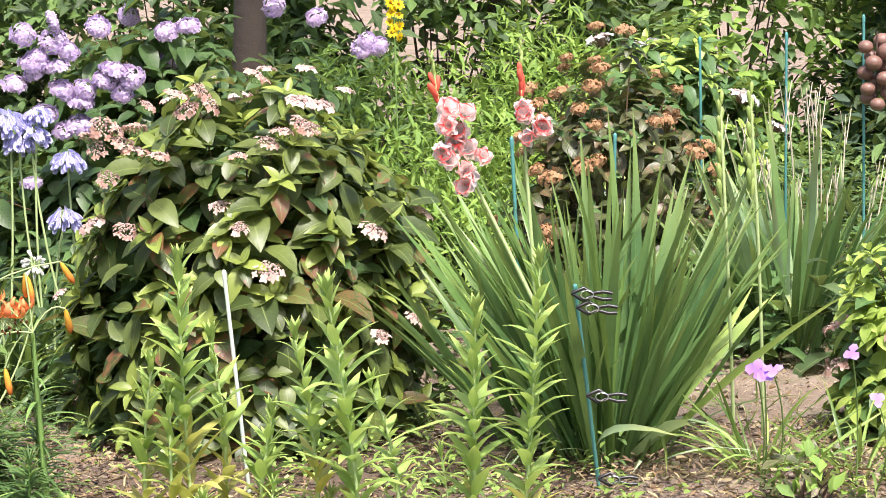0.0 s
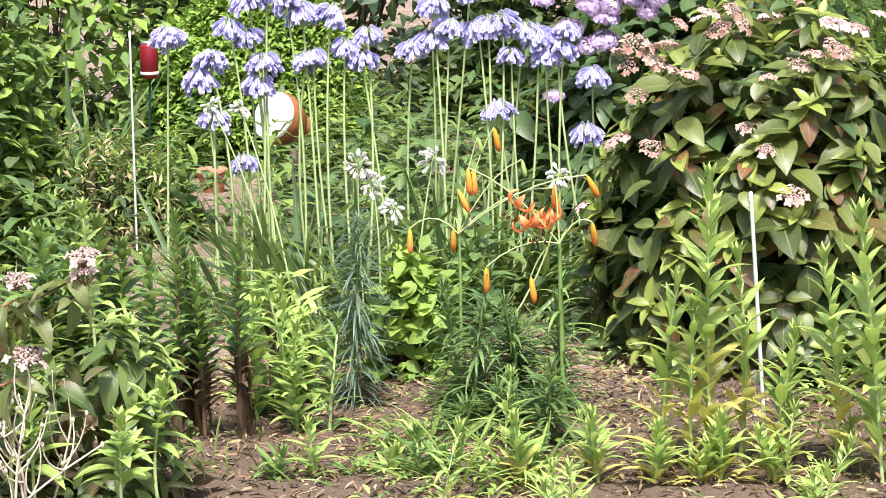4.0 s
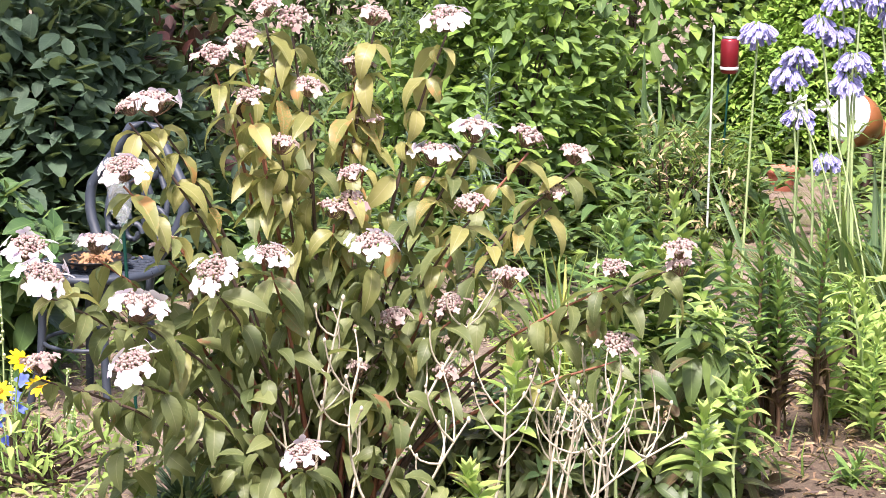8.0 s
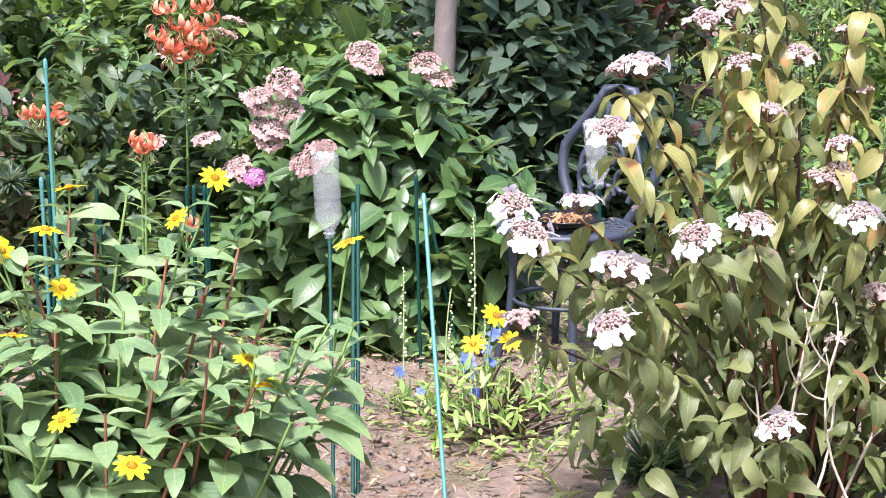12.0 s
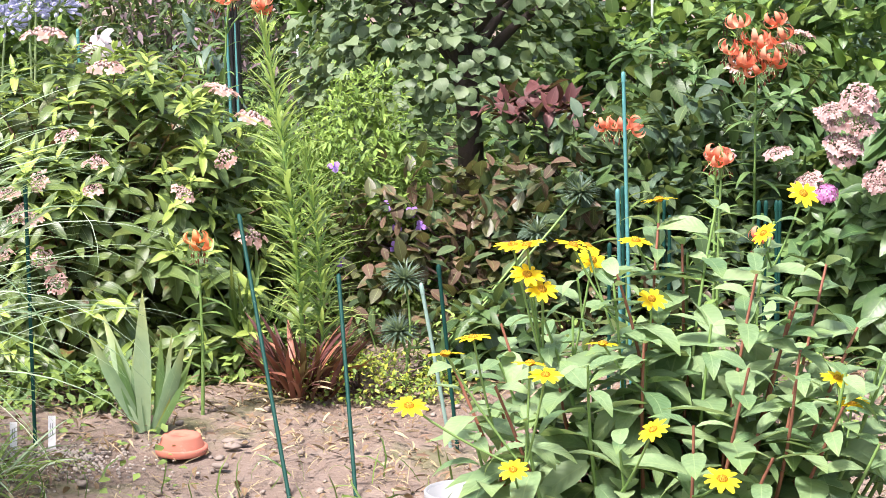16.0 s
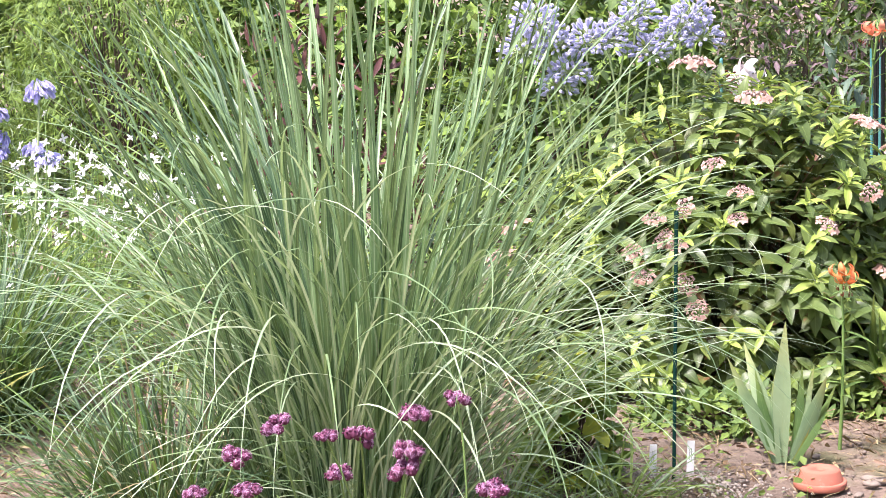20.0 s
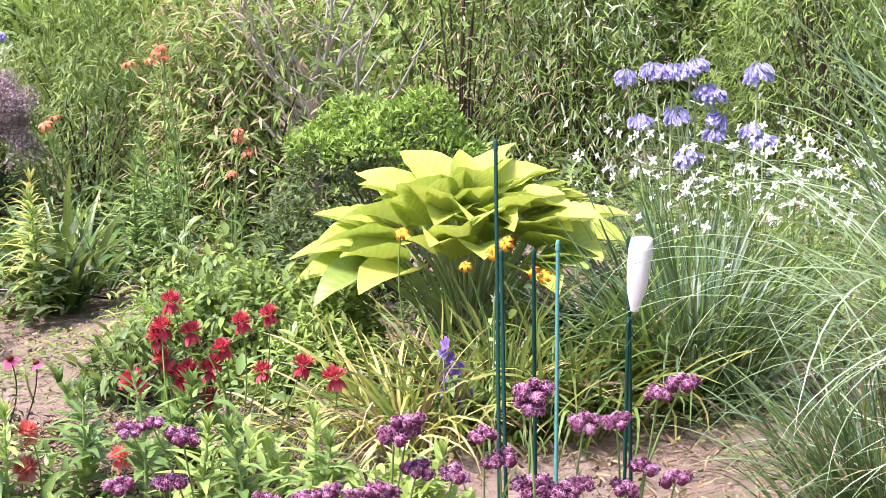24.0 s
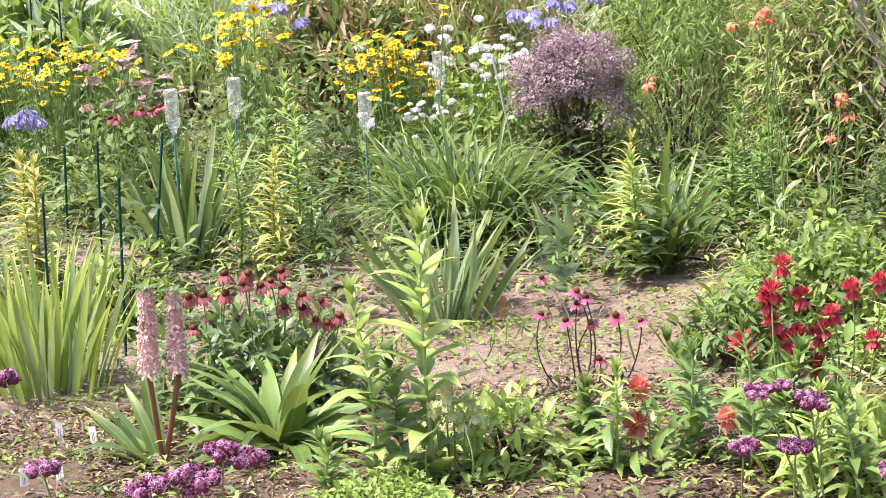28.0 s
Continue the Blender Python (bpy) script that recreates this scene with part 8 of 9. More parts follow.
def bed_four():
    r = np.random.default_rng(25)
    hosta_clump()
    # dark leaves below, bright cap above: shaded sides and lit top by colour
    bush("clipped_shrub", (-5.62, 6.60), 0.6, 0.45, 0.76, "low rounded evergreen, shaded sides and lit top in its colours", "bush_fresh", 2600, 0.04, "ovate", 0.4, seed=71, lump=0.16, core=0.8, mats=["bush_mid", "bush_dark", "bush_dark"])
    ob = bpy.data.objects["clipped_shrub.001"]
    p, w = shoots_on(0.63, 0.47, 0.8, 4200, r, 0.72, 0.16, 0.93, 71)
    g = Geo()
    cloud(g, p, w, r, [leaf("ovate", 0.4, 0.3, 0.3, 2)], 0.036, 0, -0.3)
    part("young_leaves", g, "bush_fresh", ob, "light green top leaves, coloured as if lit", kind="stuff")
    # daylilies and yellowing tuft before the hosta
    ob = thing("daylily_clump", (-3.88, 5.39), "daylily leaves arching under the hosta", "daylily", "daylily clumps")
    blades(ob, 150, 0.66, 0.018, 0.8, 1.6, ["strap", "strap_yellow", "lily_green"], r, foot=0.26, curl=1.6)
    blades(ob, 220, 0.5, 0.016, 0.8, 1.4, ["strap_deep", "strap", "brown_leaf"], r, foot=0.3, joined=True, name="inner_leaves", curl=1.6)
    ob = thing("daylily_clump", (-4.04, 5.21), "daylily with arching leaves and orange-yellow flowers", "daylily", "daylily clumps")
    blades(ob, 150, 0.62, 0.018, 0.8, 1.6, ["strap", "strap_yellow", "lily_green"], r, foot=0.28, curl=1.6)
    blades(ob, 220, 0.5, 0.016, 0.8, 1.4, ["strap_deep", "strap", "brown_leaf"], r, foot=0.32, joined=True, name="inner_leaves", curl=1.6)
    heads_at(ob, [(-3.91, 4.93, 0.55), (-3.85, 4.98, 0.58), (-3.82, 5.00, 0.61), (-3.76, 5.05, 0.53), (-3.74, 5.07, 0.51), (-4.18, 4.97, 0.62)], head_meshes("flower", turks_cap, ["p_daylily", "stem_pale", "p_cone"], 2), 0.45, r, "flower", (0, -0.6, 0.6), 0.3, "stem_green", None, 0.003)
    ob = thing("grass_tuft", (-4.13, 4.89), "tuft of yellowing arching leaves", "grass tuft", "yellowing tufts")
    blades(ob, 260, 0.52, 0.013, 0.85, 1.8, ["strap_yellow", "lily_yellow", "strap_yellow", "straw"], r, foot=0.2, curl=1.7)
    ob = thing("grass_tuft", (-5.58, 5.59), "tuft of yellowing arching leaves", "grass tuft", "yellowing tufts")
    blades(ob, 90, 0.42, 0.014, 0.8, 1.3, ["strap_yellow", "strap"], r, foot=0.12, joined=True)
    ob = thing("grass_clump", (-3.66, 5.73), "dense clump of dark green arching grass leaves", "ornamental grass", "grass clumps")
    blades(ob, 420, 0.8, 0.014, 0.6, 1.0, ["grass_dark", "strap_deep", "grass_dark"], r, foot=0.16, joined=True, rows=9, name="inner_leaves", curl=1.6)
    blades(ob, 120, 0.86, 0.014, 0.66, 1.1, ["strap_deep", "strap_blue", "grass_dark"], r, foot=0.16, rows=9, curl=1.6)
    flower_clump("bellflower", (-4.00, 4.99), [(-3.99, 4.93, 0.31), (-3.98, 4.94, 0.27), (-3.99, 4.94, 0.24), (-3.97, 4.95, 0.22), (-4.00, 4.93, 0.21), (-3.96, 4.96, 0.24), (-3.98, 4.95, 0.18), (-4.00, 4.93, 0.17), (-3.94, 4.97, 0.16), (-3.97, 4.95, 0.14), (-3.98, 4.95, 0.11), (-4.00, 4.93, 0.28)], TINY_VIOLET, 0.022, "bellflower with violet bells up the stem", "bellflower", 401, "lily_green", 0.08, 60, 0.08, 0.25, way=(0, -1, 0.2))
    flower_clump("bellflower", (-3.91, 5.06), [(-3.88, 5.02, 0.44), (-3.88, 5.03, 0.37), (-3.88, 5.02, 0.31), (-3.88, 5.02, 0.24), (-3.89, 5.02, 0.17)], TINY_WHITE, 0.014, "slender white flower spike", "bellflower", 402, "lily_light", 0.07, 60, 0.08, 0.4, way=(0, -1, 0.2))
    bush("low_perennial", (-5.15, 5.32), 0.55, 0.35, 0.42, "airy mixed green and cream foliage", "weed", 2000, 0.05, "lance", 0.4, seed=72, category="perennial", mats=["weed", "bush_light", "bush_mid"], rows=3)
    bush("low_perennial", (-4.65, 5.10), 0.25, 0.2, 0.28, "airy mixed green and cream foliage", "weed", 800, 0.05, "lance", 0.3, seed=73, category="perennial", mats=["weed", "lily_light"], rows=3)
    bush("low_perennial", (-4.05, 5.70), 0.4, 0.2, 0.25, "shaded green foliage under the daylilies", "bush_mid", 500, 0.06, "ovate", 0.5, seed=74, category="perennial", mats=["bush_mid", "bush_dark"], rows=3)
    # stakes with the white bag
    for foot, tip, m in (((-3.32, 4.87), (-3.31, 4.87, 0.68), "stake_green"), ((-3.31, 4.82), (-3.29, 4.83, 0.47), "stake_green"), ((-3.47, 4.48), (-3.62, 4.71, 0.94), "stake_green"), ((-3.47, 4.51), (-3.59, 4.68, 0.65), "stake_green"),
                         ((-3.37, 4.59), (-3.44, 4.73, 0.68), "stake_teal"), ((-3.53, 4.72), (-3.52, 4.73, 0.65), "stake_green"), ((-8.65, 6.64), (-8.73, 6.53, 0.71), "stake_white"),
                         ((-8.07, 3.97), (-8.06, 3.99, 0.61), "stake_green"), ((-6.87, 3.46), (-6.86, 3.48, 0.63), "stake_green"), ((-7.89, 4.11), (-7.85, 4.18, 0.64), "stake_green"), ((-8.58, 4.06), (-8.57, 4.08, 0.54), "stake_green"),
                         ((-7.71, 3.56), (-7.70, 3.57, 0.48), "stake_green"), ((-11.80, 5.43), (-11.80, 5.44, 1.09), "stake_green"), ((-11.28, 5.37), (-11.28, 5.38, 1.10), "stake_green")):
        stake(foot, tip, m)
    ob = thing("white_bag", (-3.29, 4.86, 0.49), "white cloth sleeve pulled over a garden stake", "bag")
    s = lathe([(0.008, 0.0), (0.014, 0.02), (0.028, 0.06), (0.033, 0.12), (0.034, 0.17), (0.03, 0.195), (0.012, 0.2), (0.001, 0.198)], 14)
    v = s[0] * (1.0, 0.45, 1.0)
    v = v + 0.12 * np.stack((v[:, 2], 0 * v[:, 2], 0 * v[:, 2]), 1) + 0.002 * np.sin(v * 170)
    part("sleeve", Geo().put((v, *s[1:])), "cloth_white", ob)
    ob.rotation_euler = (0, 0, 0.5)
    # white gaura and blue agapanthus
    ob = thing("gaura", (-3.81, 6.46), "cloud of small white gaura flowers on thin stems", "gaura", "gaura clouds")
    n = 270
    p = np.stack((r.normal(0, 0.42, n), r.normal(0, 0.25, n), r.uniform(0.45, 0.82, n)), 1)
    for i in range(n):
        if i % 3 == 0:
            part("stem", Geo().tube(bent((p[i][0] * 0.4, p[i][1] * 0.4, 0), p[i], (0, 0, 0.03), 6), 0.0015, 4), "stem_green", ob)
        set_part("flower", TINY_WHITE[0], ob, turned((-0.4, -0.7, 0.4) + r.normal(0, 0.4, 3), r, r.uniform(0.012, 0.022)), p[i])
    g = Geo()
    q, w = shoots_on(0.6, 0.4, 0.6, 900, r, 0.0, 0.2, 0.3, 3)
    cloud(g, q, w, r, [leaf("lance", 0.2, 0.4, 0.3, 2)], 0.05)
    part("foliage", g, "weed", ob, kind="stuff")
    ob = thing("agapanthus", (-4.25, 6.66), "blue agapanthus rising above white gaura", "agapanthus", "agapanthus clumps")
    heads_at(ob, [(-4.32, 6.38, 0.95), (-4.24, 6.43, 0.97), (-4.18, 6.47, 0.96), (-4.13, 6.50, 0.97), (-4.09, 6.53, 0.89), (-4.06, 6.54, 0.87), (-4.17, 6.47, 0.81), (-4.28, 6.40, 0.79), (-4.05, 6.55, 0.79), (-4.06, 6.54, 0.74), (-3.93, 6.62, 0.95), (-3.96, 6.61, 0.75), (-4.14, 6.49, 0.66), (-3.92, 6.63, 0.71), (-4.11, 6.51, 0.98), (-4.20, 6.45, 0.96)], AGAP, 0.95, r, "umbel", (0, 0, 1), 0.2, "stem_pale", None, 0.005)
    blades(ob, 40, 0.5, 0.026, 0.8, 0.9, ["strap", "strap_blue"], r, foot=0.25)
    # red double coneflowers
    flower_clump("red_coneflower", (-4.41, 4.36), [(-4.39, 4.23, 0.52), (-4.41, 4.21, 0.45), (-4.42, 4.20, 0.42), (-4.36, 4.27, 0.43), (-4.41, 4.21, 0.36), (-4.37, 4.26, 0.32), (-4.33, 4.30, 0.32), (-4.30, 4.33, 0.38), (-4.33, 4.30, 0.24), (-4.40, 4.51, 0.41), (-4.34, 4.56, 0.43), (-4.22, 4.40, 0.31), (-4.14, 4.48, 0.32), (-4.08, 4.54, 0.28), (-4.32, 4.01, 0.35), (-4.38, 4.24, 0.31), (-4.32, 4.31, 0.34)], POM_RED, 1.12, "double crimson coneflowers on upright stems", "coneflower", 403, "lily_green", 0.09, 170, 0.25, 0.3, group="coneflowers")
    flower_clump("coral_coneflower", (-4.51, 3.80), [(-4.43, 3.74, 0.26), (-4.44, 3.73, 0.16), (-4.28, 3.91, 0.17)], POM_CORAL, 1.1, "double coral coneflowers, a few blooms", "coneflower", 404, "lily_green", 0.1, 90, 0.2, 0.2, group="coneflowers")
    flower_clump("rose_coneflower", (-5.29, 4.27), [(-5.38, 4.16, 0.25), (-5.29, 4.27, 0.30), (-5.31, 4.25, 0.32), (-5.23, 4.34, 0.24), (-5.18, 4.40, 0.22), (-5.28, 4.28, 0.22), (-5.33, 4.22, 0.23), (-5.93, 4.60, 0.23), (-5.27, 4.30, 0.10), (-5.31, 4.25, 0.28)], CONE_ROSE, 0.85, "pink coneflowers on dark bare stems", "coneflower", 405, "olive_leaf", 0.05, 60, 0.16, 0.15, "stem_dark", group="coneflowers")
    flower_clump("dusty_coneflower", (-5.88, 3.42), [(-5.88, 3.20, 0.39), (-5.86, 3.24, 0.39), (-5.85, 3.25, 0.33), (-5.83, 3.30, 0.39), (-5.83, 3.30, 0.45), (-5.80, 3.35, 0.42), (-5.79, 3.36, 0.45), (-5.77, 3.39, 0.41), (-5.76, 3.42, 0.42), (-5.74, 3.45, 0.40), (-5.74, 3.45, 0.45), (-5.71, 3.50, 0.37), (-5.71, 3.50, 0.33), (-5.68, 3.55, 0.35), (-5.67, 3.56, 0.28), (-5.74, 3.45, 0.34), (-5.69, 3.53, 0.29), (-5.81, 3.33, 0.31), (-5.88, 3.21, 0.29), (-5.76, 3.43, 0.22), (-5.71, 3.51, 0.20), (-5.65, 3.59, 0.30)], CONE_PINK, 1.0, "coneflowers past bloom with brown cones, dusty rays", "coneflower", 406, "lily_dark", 0.09, 900, 0.34, 0.34, group="coneflowers")
    flower_clump("lime_coneflower", (-4.74, 3.34), [(-4.65, 3.29, 0.33), (-4.66, 3.28, 0.29), (-4.63, 3.33, 0.27), (-4.66, 3.28, 0.24), (-4.68, 3.25, 0.25), (-4.64, 3.31, 0.21), (-4.62, 3.34, 0.23)], POM_LIME, 0.85, "pale green-white coneflowers, low", "coneflower", 407, "lily_light", 0.08, 80, 0.16, 0.16, group="coneflowers")
    flower_clump("rose_coneflower", (-6.74, 3.28), [(-6.73, 3.29, 0.15)], CONE_ROSE, 0.9, "single pink coneflower on a stalk", "coneflower", 408, "lily_green", 0.06, 30, 0.1, 0.12, group="coneflowers")
    # young lilies in front
    for i, (p, n, size, mat) in enumerate(zip([(-4.72, 3.28, 0.70), (-4.82, 3.14, 0.53), (-4.56, 4.04, 0.30), (-4.68, 3.75, 0.21), (-4.73, 2.99, 0.18), (-4.80, 3.22, 0.34), (-4.76, 2.94, 0.20), (-4.38, 4.23, 0.28)], (27, 24, 30, 36, 18, 18, 18, 34), (0.15, 0.125, 0.09, 0.09, 0.09, 0.12, 0.08, 0.11),
                                              ("lily_light", "lily_light", "lily_green", "strap", "lily_green", "lily_green", "lily_green", "lily_green"))):
        lily_stem(p, p[2], "sturdy green lily stem, not yet in flower", mat, n, size, 0.27, 420 + i, (r.normal(0, 0.05), 0), 0.1, "stem_pale", 0.6, 0.75)
    for i, p in enumerate([(-4.25, 3.95, 0.40), (-3.74, 4.03, 0.32), (-3.84, 3.94, 0.28), (-4.02, 3.90, 0.29), (-3.63, 4.00, 0.27), (-3.47, 4.14, 0.25), (-4.42, 3.90, 0.32), (-4.47, 3.69, 0.30)]):
        lily_stem(p, p[2], "bright green leafy lily shoot", ("lily_green", "lily_light")[i % 2], 28, 0.1, 0.2, 430 + i, (r.normal(0, 0.04), 0), 0.1, "stem_pale", 0.5, 0.9)
    # pineapple lilies
    ob = thing("pineapple_lily", (-5.46, 2.86), "pineapple lily with two pale pink flower columns", "pineapple lily")
    for (x, y, z), low in zip([(-5.41, 2.82, 0.53), (-5.37, 2.88, 0.52)], [(-5.41, 2.81, 0.30), (-5.37, 2.88, 0.29)]):
        a, b = np.array(low) - np.array(ob.location), np.array((x, y, z)) - np.array(ob.location)
        part("flower_stalk", Geo().tube(bent((0, 0, 0), a, (0, 0, 0), 5), 0.008, 8), "stem_red", ob)
        k = 150
        s, an = r.uniform(0, 1, k), r.uniform(0, 6.28, k)
        out = np.stack((np.cos(an), np.sin(an), 0 * an), 1)
        g = Geo()
        for j in range(k):
            g.put(floret(5, 0.7, 0.2, 0.3, 1), turned(out[j] + (0, 0, 0.2), r, 0.021)[None], [a + (b - a) * s[j] + out[j] * 0.021 * (1.15 - 0.5 * s[j])])
        part("flower_column", g, "p_pineapple", ob, kind="stuff")
        part("leaf_crown", Geo().put(leaf("lance", 0.3, 0.8, 0.3, 3), frames(ring_ways(9, 0.8, r), UP, 0.055), np.tile(b, (9, 1))), "lily_dark", ob)
    blades(ob, 16, 0.4, 0.055, 1.0, 0.9, ["strap", "lily_dark"], r, foot=0.05, twist=0.4)
    ob = thing("strap_leaf_clump", (-5.41, 3.20), "broad glossy strap leaves spreading from the ground", "perennial", "strap leaf clumps")
    blades(ob, 48, 0.44, 0.07, 1.05, [0.5, 0.9, 1.3, 1.7], ["strap", "lily_green"], r, foot=0.05, twist=0.8, shape="lance")
    ob = thing("withered_bulb_leaves", (-5.19, 3.88), "flat yellow dying bulb leaves on the soil", "dying leaves")
    blades(ob, 30, 0.34, 0.034, 1.5, 0.5, ["strap_yellow", "strap_yellow", "straw"], r, foot=0.04, least=1.1, twist=0.6)
    # iris fans and strap leaves
    for p, n, ln, mats, label in (((-6.47, 4.57), 46, 0.56, ["sword_pale", "sword_pale", "sword"], "grey-green iris clump with broad sword leaves"), ((-6.62, 3.05), 120, 0.6, ["lily_light", "sword_pale", "hyd_tip"], "iris clump with pale yellow-striped leaves"),
                                  ((-8.17, 4.42), 60, 0.74, ["sword_pale", "sword", "sword"], "tall iris clump beside bottles on stakes"), ((-6.92, 5.47), 14, 0.36, ["sword_pale"], "slim iris fan behind the coneflowers")):
        ob = thing("iris_clump", p, label, "iris", "iris clumps")
        blades(ob, n, ln, 0.032 if n > 100 else 0.042, 0.38 if n > 100 else 0.6, 0.25, mats, r, foot=0.2 if n > 100 else 0.12, twist=1.4, shape="sword")
    for p, n, ln, w, sp in (((-7.58, 5.49), 200, 0.8, 0.024, 0.52), ((-8.11, 4.98), 60, 0.4, 0.016, 0.9), ((-6.87, 5.99), 40, 0.62, 0.042, 0.6), ((-8.12, 5.72), 150, 0.7, 0.014, 0.8), ((-7.24, 6.21), 40, 0.6, 0.018, 0.7)):
        ob = thing("strap_leaf_clump", p, "arching green strap-leaved clump in the far bed", "perennial", "strap leaf clumps")
        blades(ob, n, ln, w, sp, 1.6, ["strap", "lily_green", "strap_deep"], r, foot=0.15, curl=1.8)
        blades(ob, n, ln * 0.9, w, sp, 1.5, ["strap_deep", "strap_blue"], r, foot=0.18, curl=1.8, joined=True, name="inner_leaves")
    for i, (p, mat, size) in enumerate(zip([(-8.12, 4.94, 0.76), (-8.16, 4.86, 0.66), (-7.93, 4.86, 0.63), (-7.89, 4.52, 0.55), (-7.63, 4.58, 0.51), (-8.10, 3.67, 0.56), (-7.99, 3.67, 0.55), (-6.64, 5.62, 0.53), (-6.47, 5.51, 0.48), (-6.76, 6.38, 0.57), (-6.82, 6.61, 0.56), (-6.66, 6.20, 0.52), (-6.50, 6.21, 0.48)],
                                           ("lily_light", "lily_green", "lily_light", "lily_light", "lily_yellow", "lily_yellow", "lily_yellow", "lily_yellow", "lily_light", "lily_green", "lily_green", "lily_green", "lily_green"), itertools.repeat(0.12))):
        lily_stem(p, p[2], "tall lily stem in the far bed", mat, 56, size, 0.16, 440 + i, (r.normal(0, 0.03), 0), 0.1, "stem_green", 0.5, 0.9, group="far lilies")
    ob = thing("dark_lily_clump", (-6.56, 5.69), "glossy dark green lily with broad drooping leaves", "lily")
    blades(ob, 44, 0.5, 0.055, 0.6, [0.8, 1.4, 2.0], ["hyd_dark", "strap_deep", "strap_blue"], r, foot=0.06, twist=0.6, shape="lance", rows=9, curl=1.9)
    # labels
    for i, (p, m) in enumerate((((-6.35, 4.74), "label_orange"), ((-6.52, 5.65), "label_white"), ((-7.49, 4.59), "label_white"), ((-7.40, 4.67), "label_white"), ((-5.87, 2.74), "label_white"), ((-5.76, 2.80), "label_white"), ((-5.45, 2.54), "label_white"), ((-5.49, 2.45), "label_white"))):
        ob = thing("plant_label", p, "orange plant label in soil" if m == "label_orange" else "white plastic plant label with faint writing in soil", "plant label", "plant labels")
        plant_label(ob, 0.085, m)
        ob.rotation_euler = (-0.25, r.normal(0, 0.1), math.atan2(-p[0], p[1]) + r.normal(0, 0.3))
    # bottles on stakes in the far beds
    for p in ((-8.18, 4.41, 0.59), (-8.58, 4.94, 0.57), (-8.27, 5.44, 0.47), (-8.97, 6.37, 0.55)):
        stake(p[:2], p, "stake_teal", 0.005)
        pet_bottle(p, 0.95, "clear plastic drink bottle upended on a garden stake", "pet_milky")
    # verbena in front
    verbena((-2.72, 3.58), [(-2.52, 3.36, 0.69), (-2.52, 3.35, 0.66), (-2.59, 3.30, 0.61), (-2.57, 3.32, 0.56), (-2.44, 3.41, 0.63), (-2.39, 3.44, 0.63), (-2.33, 3.49, 0.68), (-2.29, 3.51, 0.70), (-2.45, 3.40, 0.51), (-2.35, 3.47, 0.54), (-2.38, 3.45, 0.50), (-2.30, 3.50, 0.52), (-2.52, 3.35, 0.51), (-2.48, 3.38, 0.49)], 341, 1.15)
    verbena((-3.14, 3.36), [(-3.19, 3.03, 0.61), (-3.22, 3.00, 0.60), (-3.15, 3.07, 0.58), (-3.24, 2.98, 0.49), (-3.17, 3.05, 0.49), (-2.85, 3.35, 0.56), (-2.83, 3.37, 0.58), (-2.82, 3.38, 0.49), (-2.76, 3.42, 0.48), (-2.88, 3.33, 0.45), (-2.95, 3.26, 0.45), (-2.99, 3.23, 0.44), (-2.91, 3.30, 0.44), (-3.04, 3.18, 0.44), (-2.87, 3.34, 0.44)], 342, 1.15)
    verbena((-3.96, 2.13), [(-3.88, 2.07, 0.48), (-3.86, 2.10, 0.49), (-3.83, 2.16, 0.53), (-3.81, 2.20, 0.51), (-3.90, 2.03, 0.47), (-4.26, 1.97, 0.44), (-4.65, 2.07, 0.55), (-3.85, 2.12, 0.47)], 343, 1.4)
    bush("clipped_ball", (-4.17, 2.76), 0.22, 0.2, 0.28, "tiny-leaved low green ball plant", "bush_light", 1300, 0.022, seed=75, lump=0.1, core=0.8, category="plant", wide=0.6)
    for i, (a, m) in enumerate((((-3.99, 4.06), "lily_light"), ((-3.52, 4.09), "lily_light"), ((-4.72, 3.53), "lily_light"), ((-5.21, 4.82), "bush_mid"), ((-7.22, 3.66), "bush_light"))):
        bush("leafy_perennial", a, 0.22, 0.18, 0.24 if i < 4 else 0.32, "low leafy green perennial between flowers", m, 190, 0.07, "lance", 0.3, seed=480 + i, category="plant", rows=4)
    # far bed: purple bush, bare shrub, bamboo, flowers
    bush("purple_bush", (-8.33, 6.71), 0.31, 0.27, 0.24, "rounded bush with dusky purple-pink leaves", "bush_purple", 5200, 0.019, seed=76, low=-0.8, mats=["bush_purple", "p_mauve", "p_mauve", "p_mauve"], lump=0.32, z=0.62, limbs=10)
    ob = bpy.data.objects["purple_bush"]
    for k in range(9):
        part("lower_stem", Geo().tube(bent((r.normal(0, 0.05), r.normal(0, 0.05), -ob.location[2]), (r.normal(0, 0.12), r.normal(0, 0.1), 0.0), (0.02, 0, 0), 5), 0.008, 6), "stem_dark", ob)
    bush("shaded_undergrowth", (-8.38, 6.73), 0.24, 0.2, 0.5, "dark shaded growth under the purple bush", "bush_dark", 700, 0.05, seed=79, category="undergrowth", mats=["bush_dark", "olive_leaf"])
    ob = thing("bare_shrub", (-6.80, 7.46), "pale grey-barked shrub with mostly bare branches", "shrub")
    g = Geo()
    trunk = bent((0, 0, 0), (0.0, 0, 0.75), (0.02, 0, 0), 6)
    part("trunk", Geo().tube(trunk, np.linspace(0.035, 0.025, 6), 8), "bark_pale", ob)
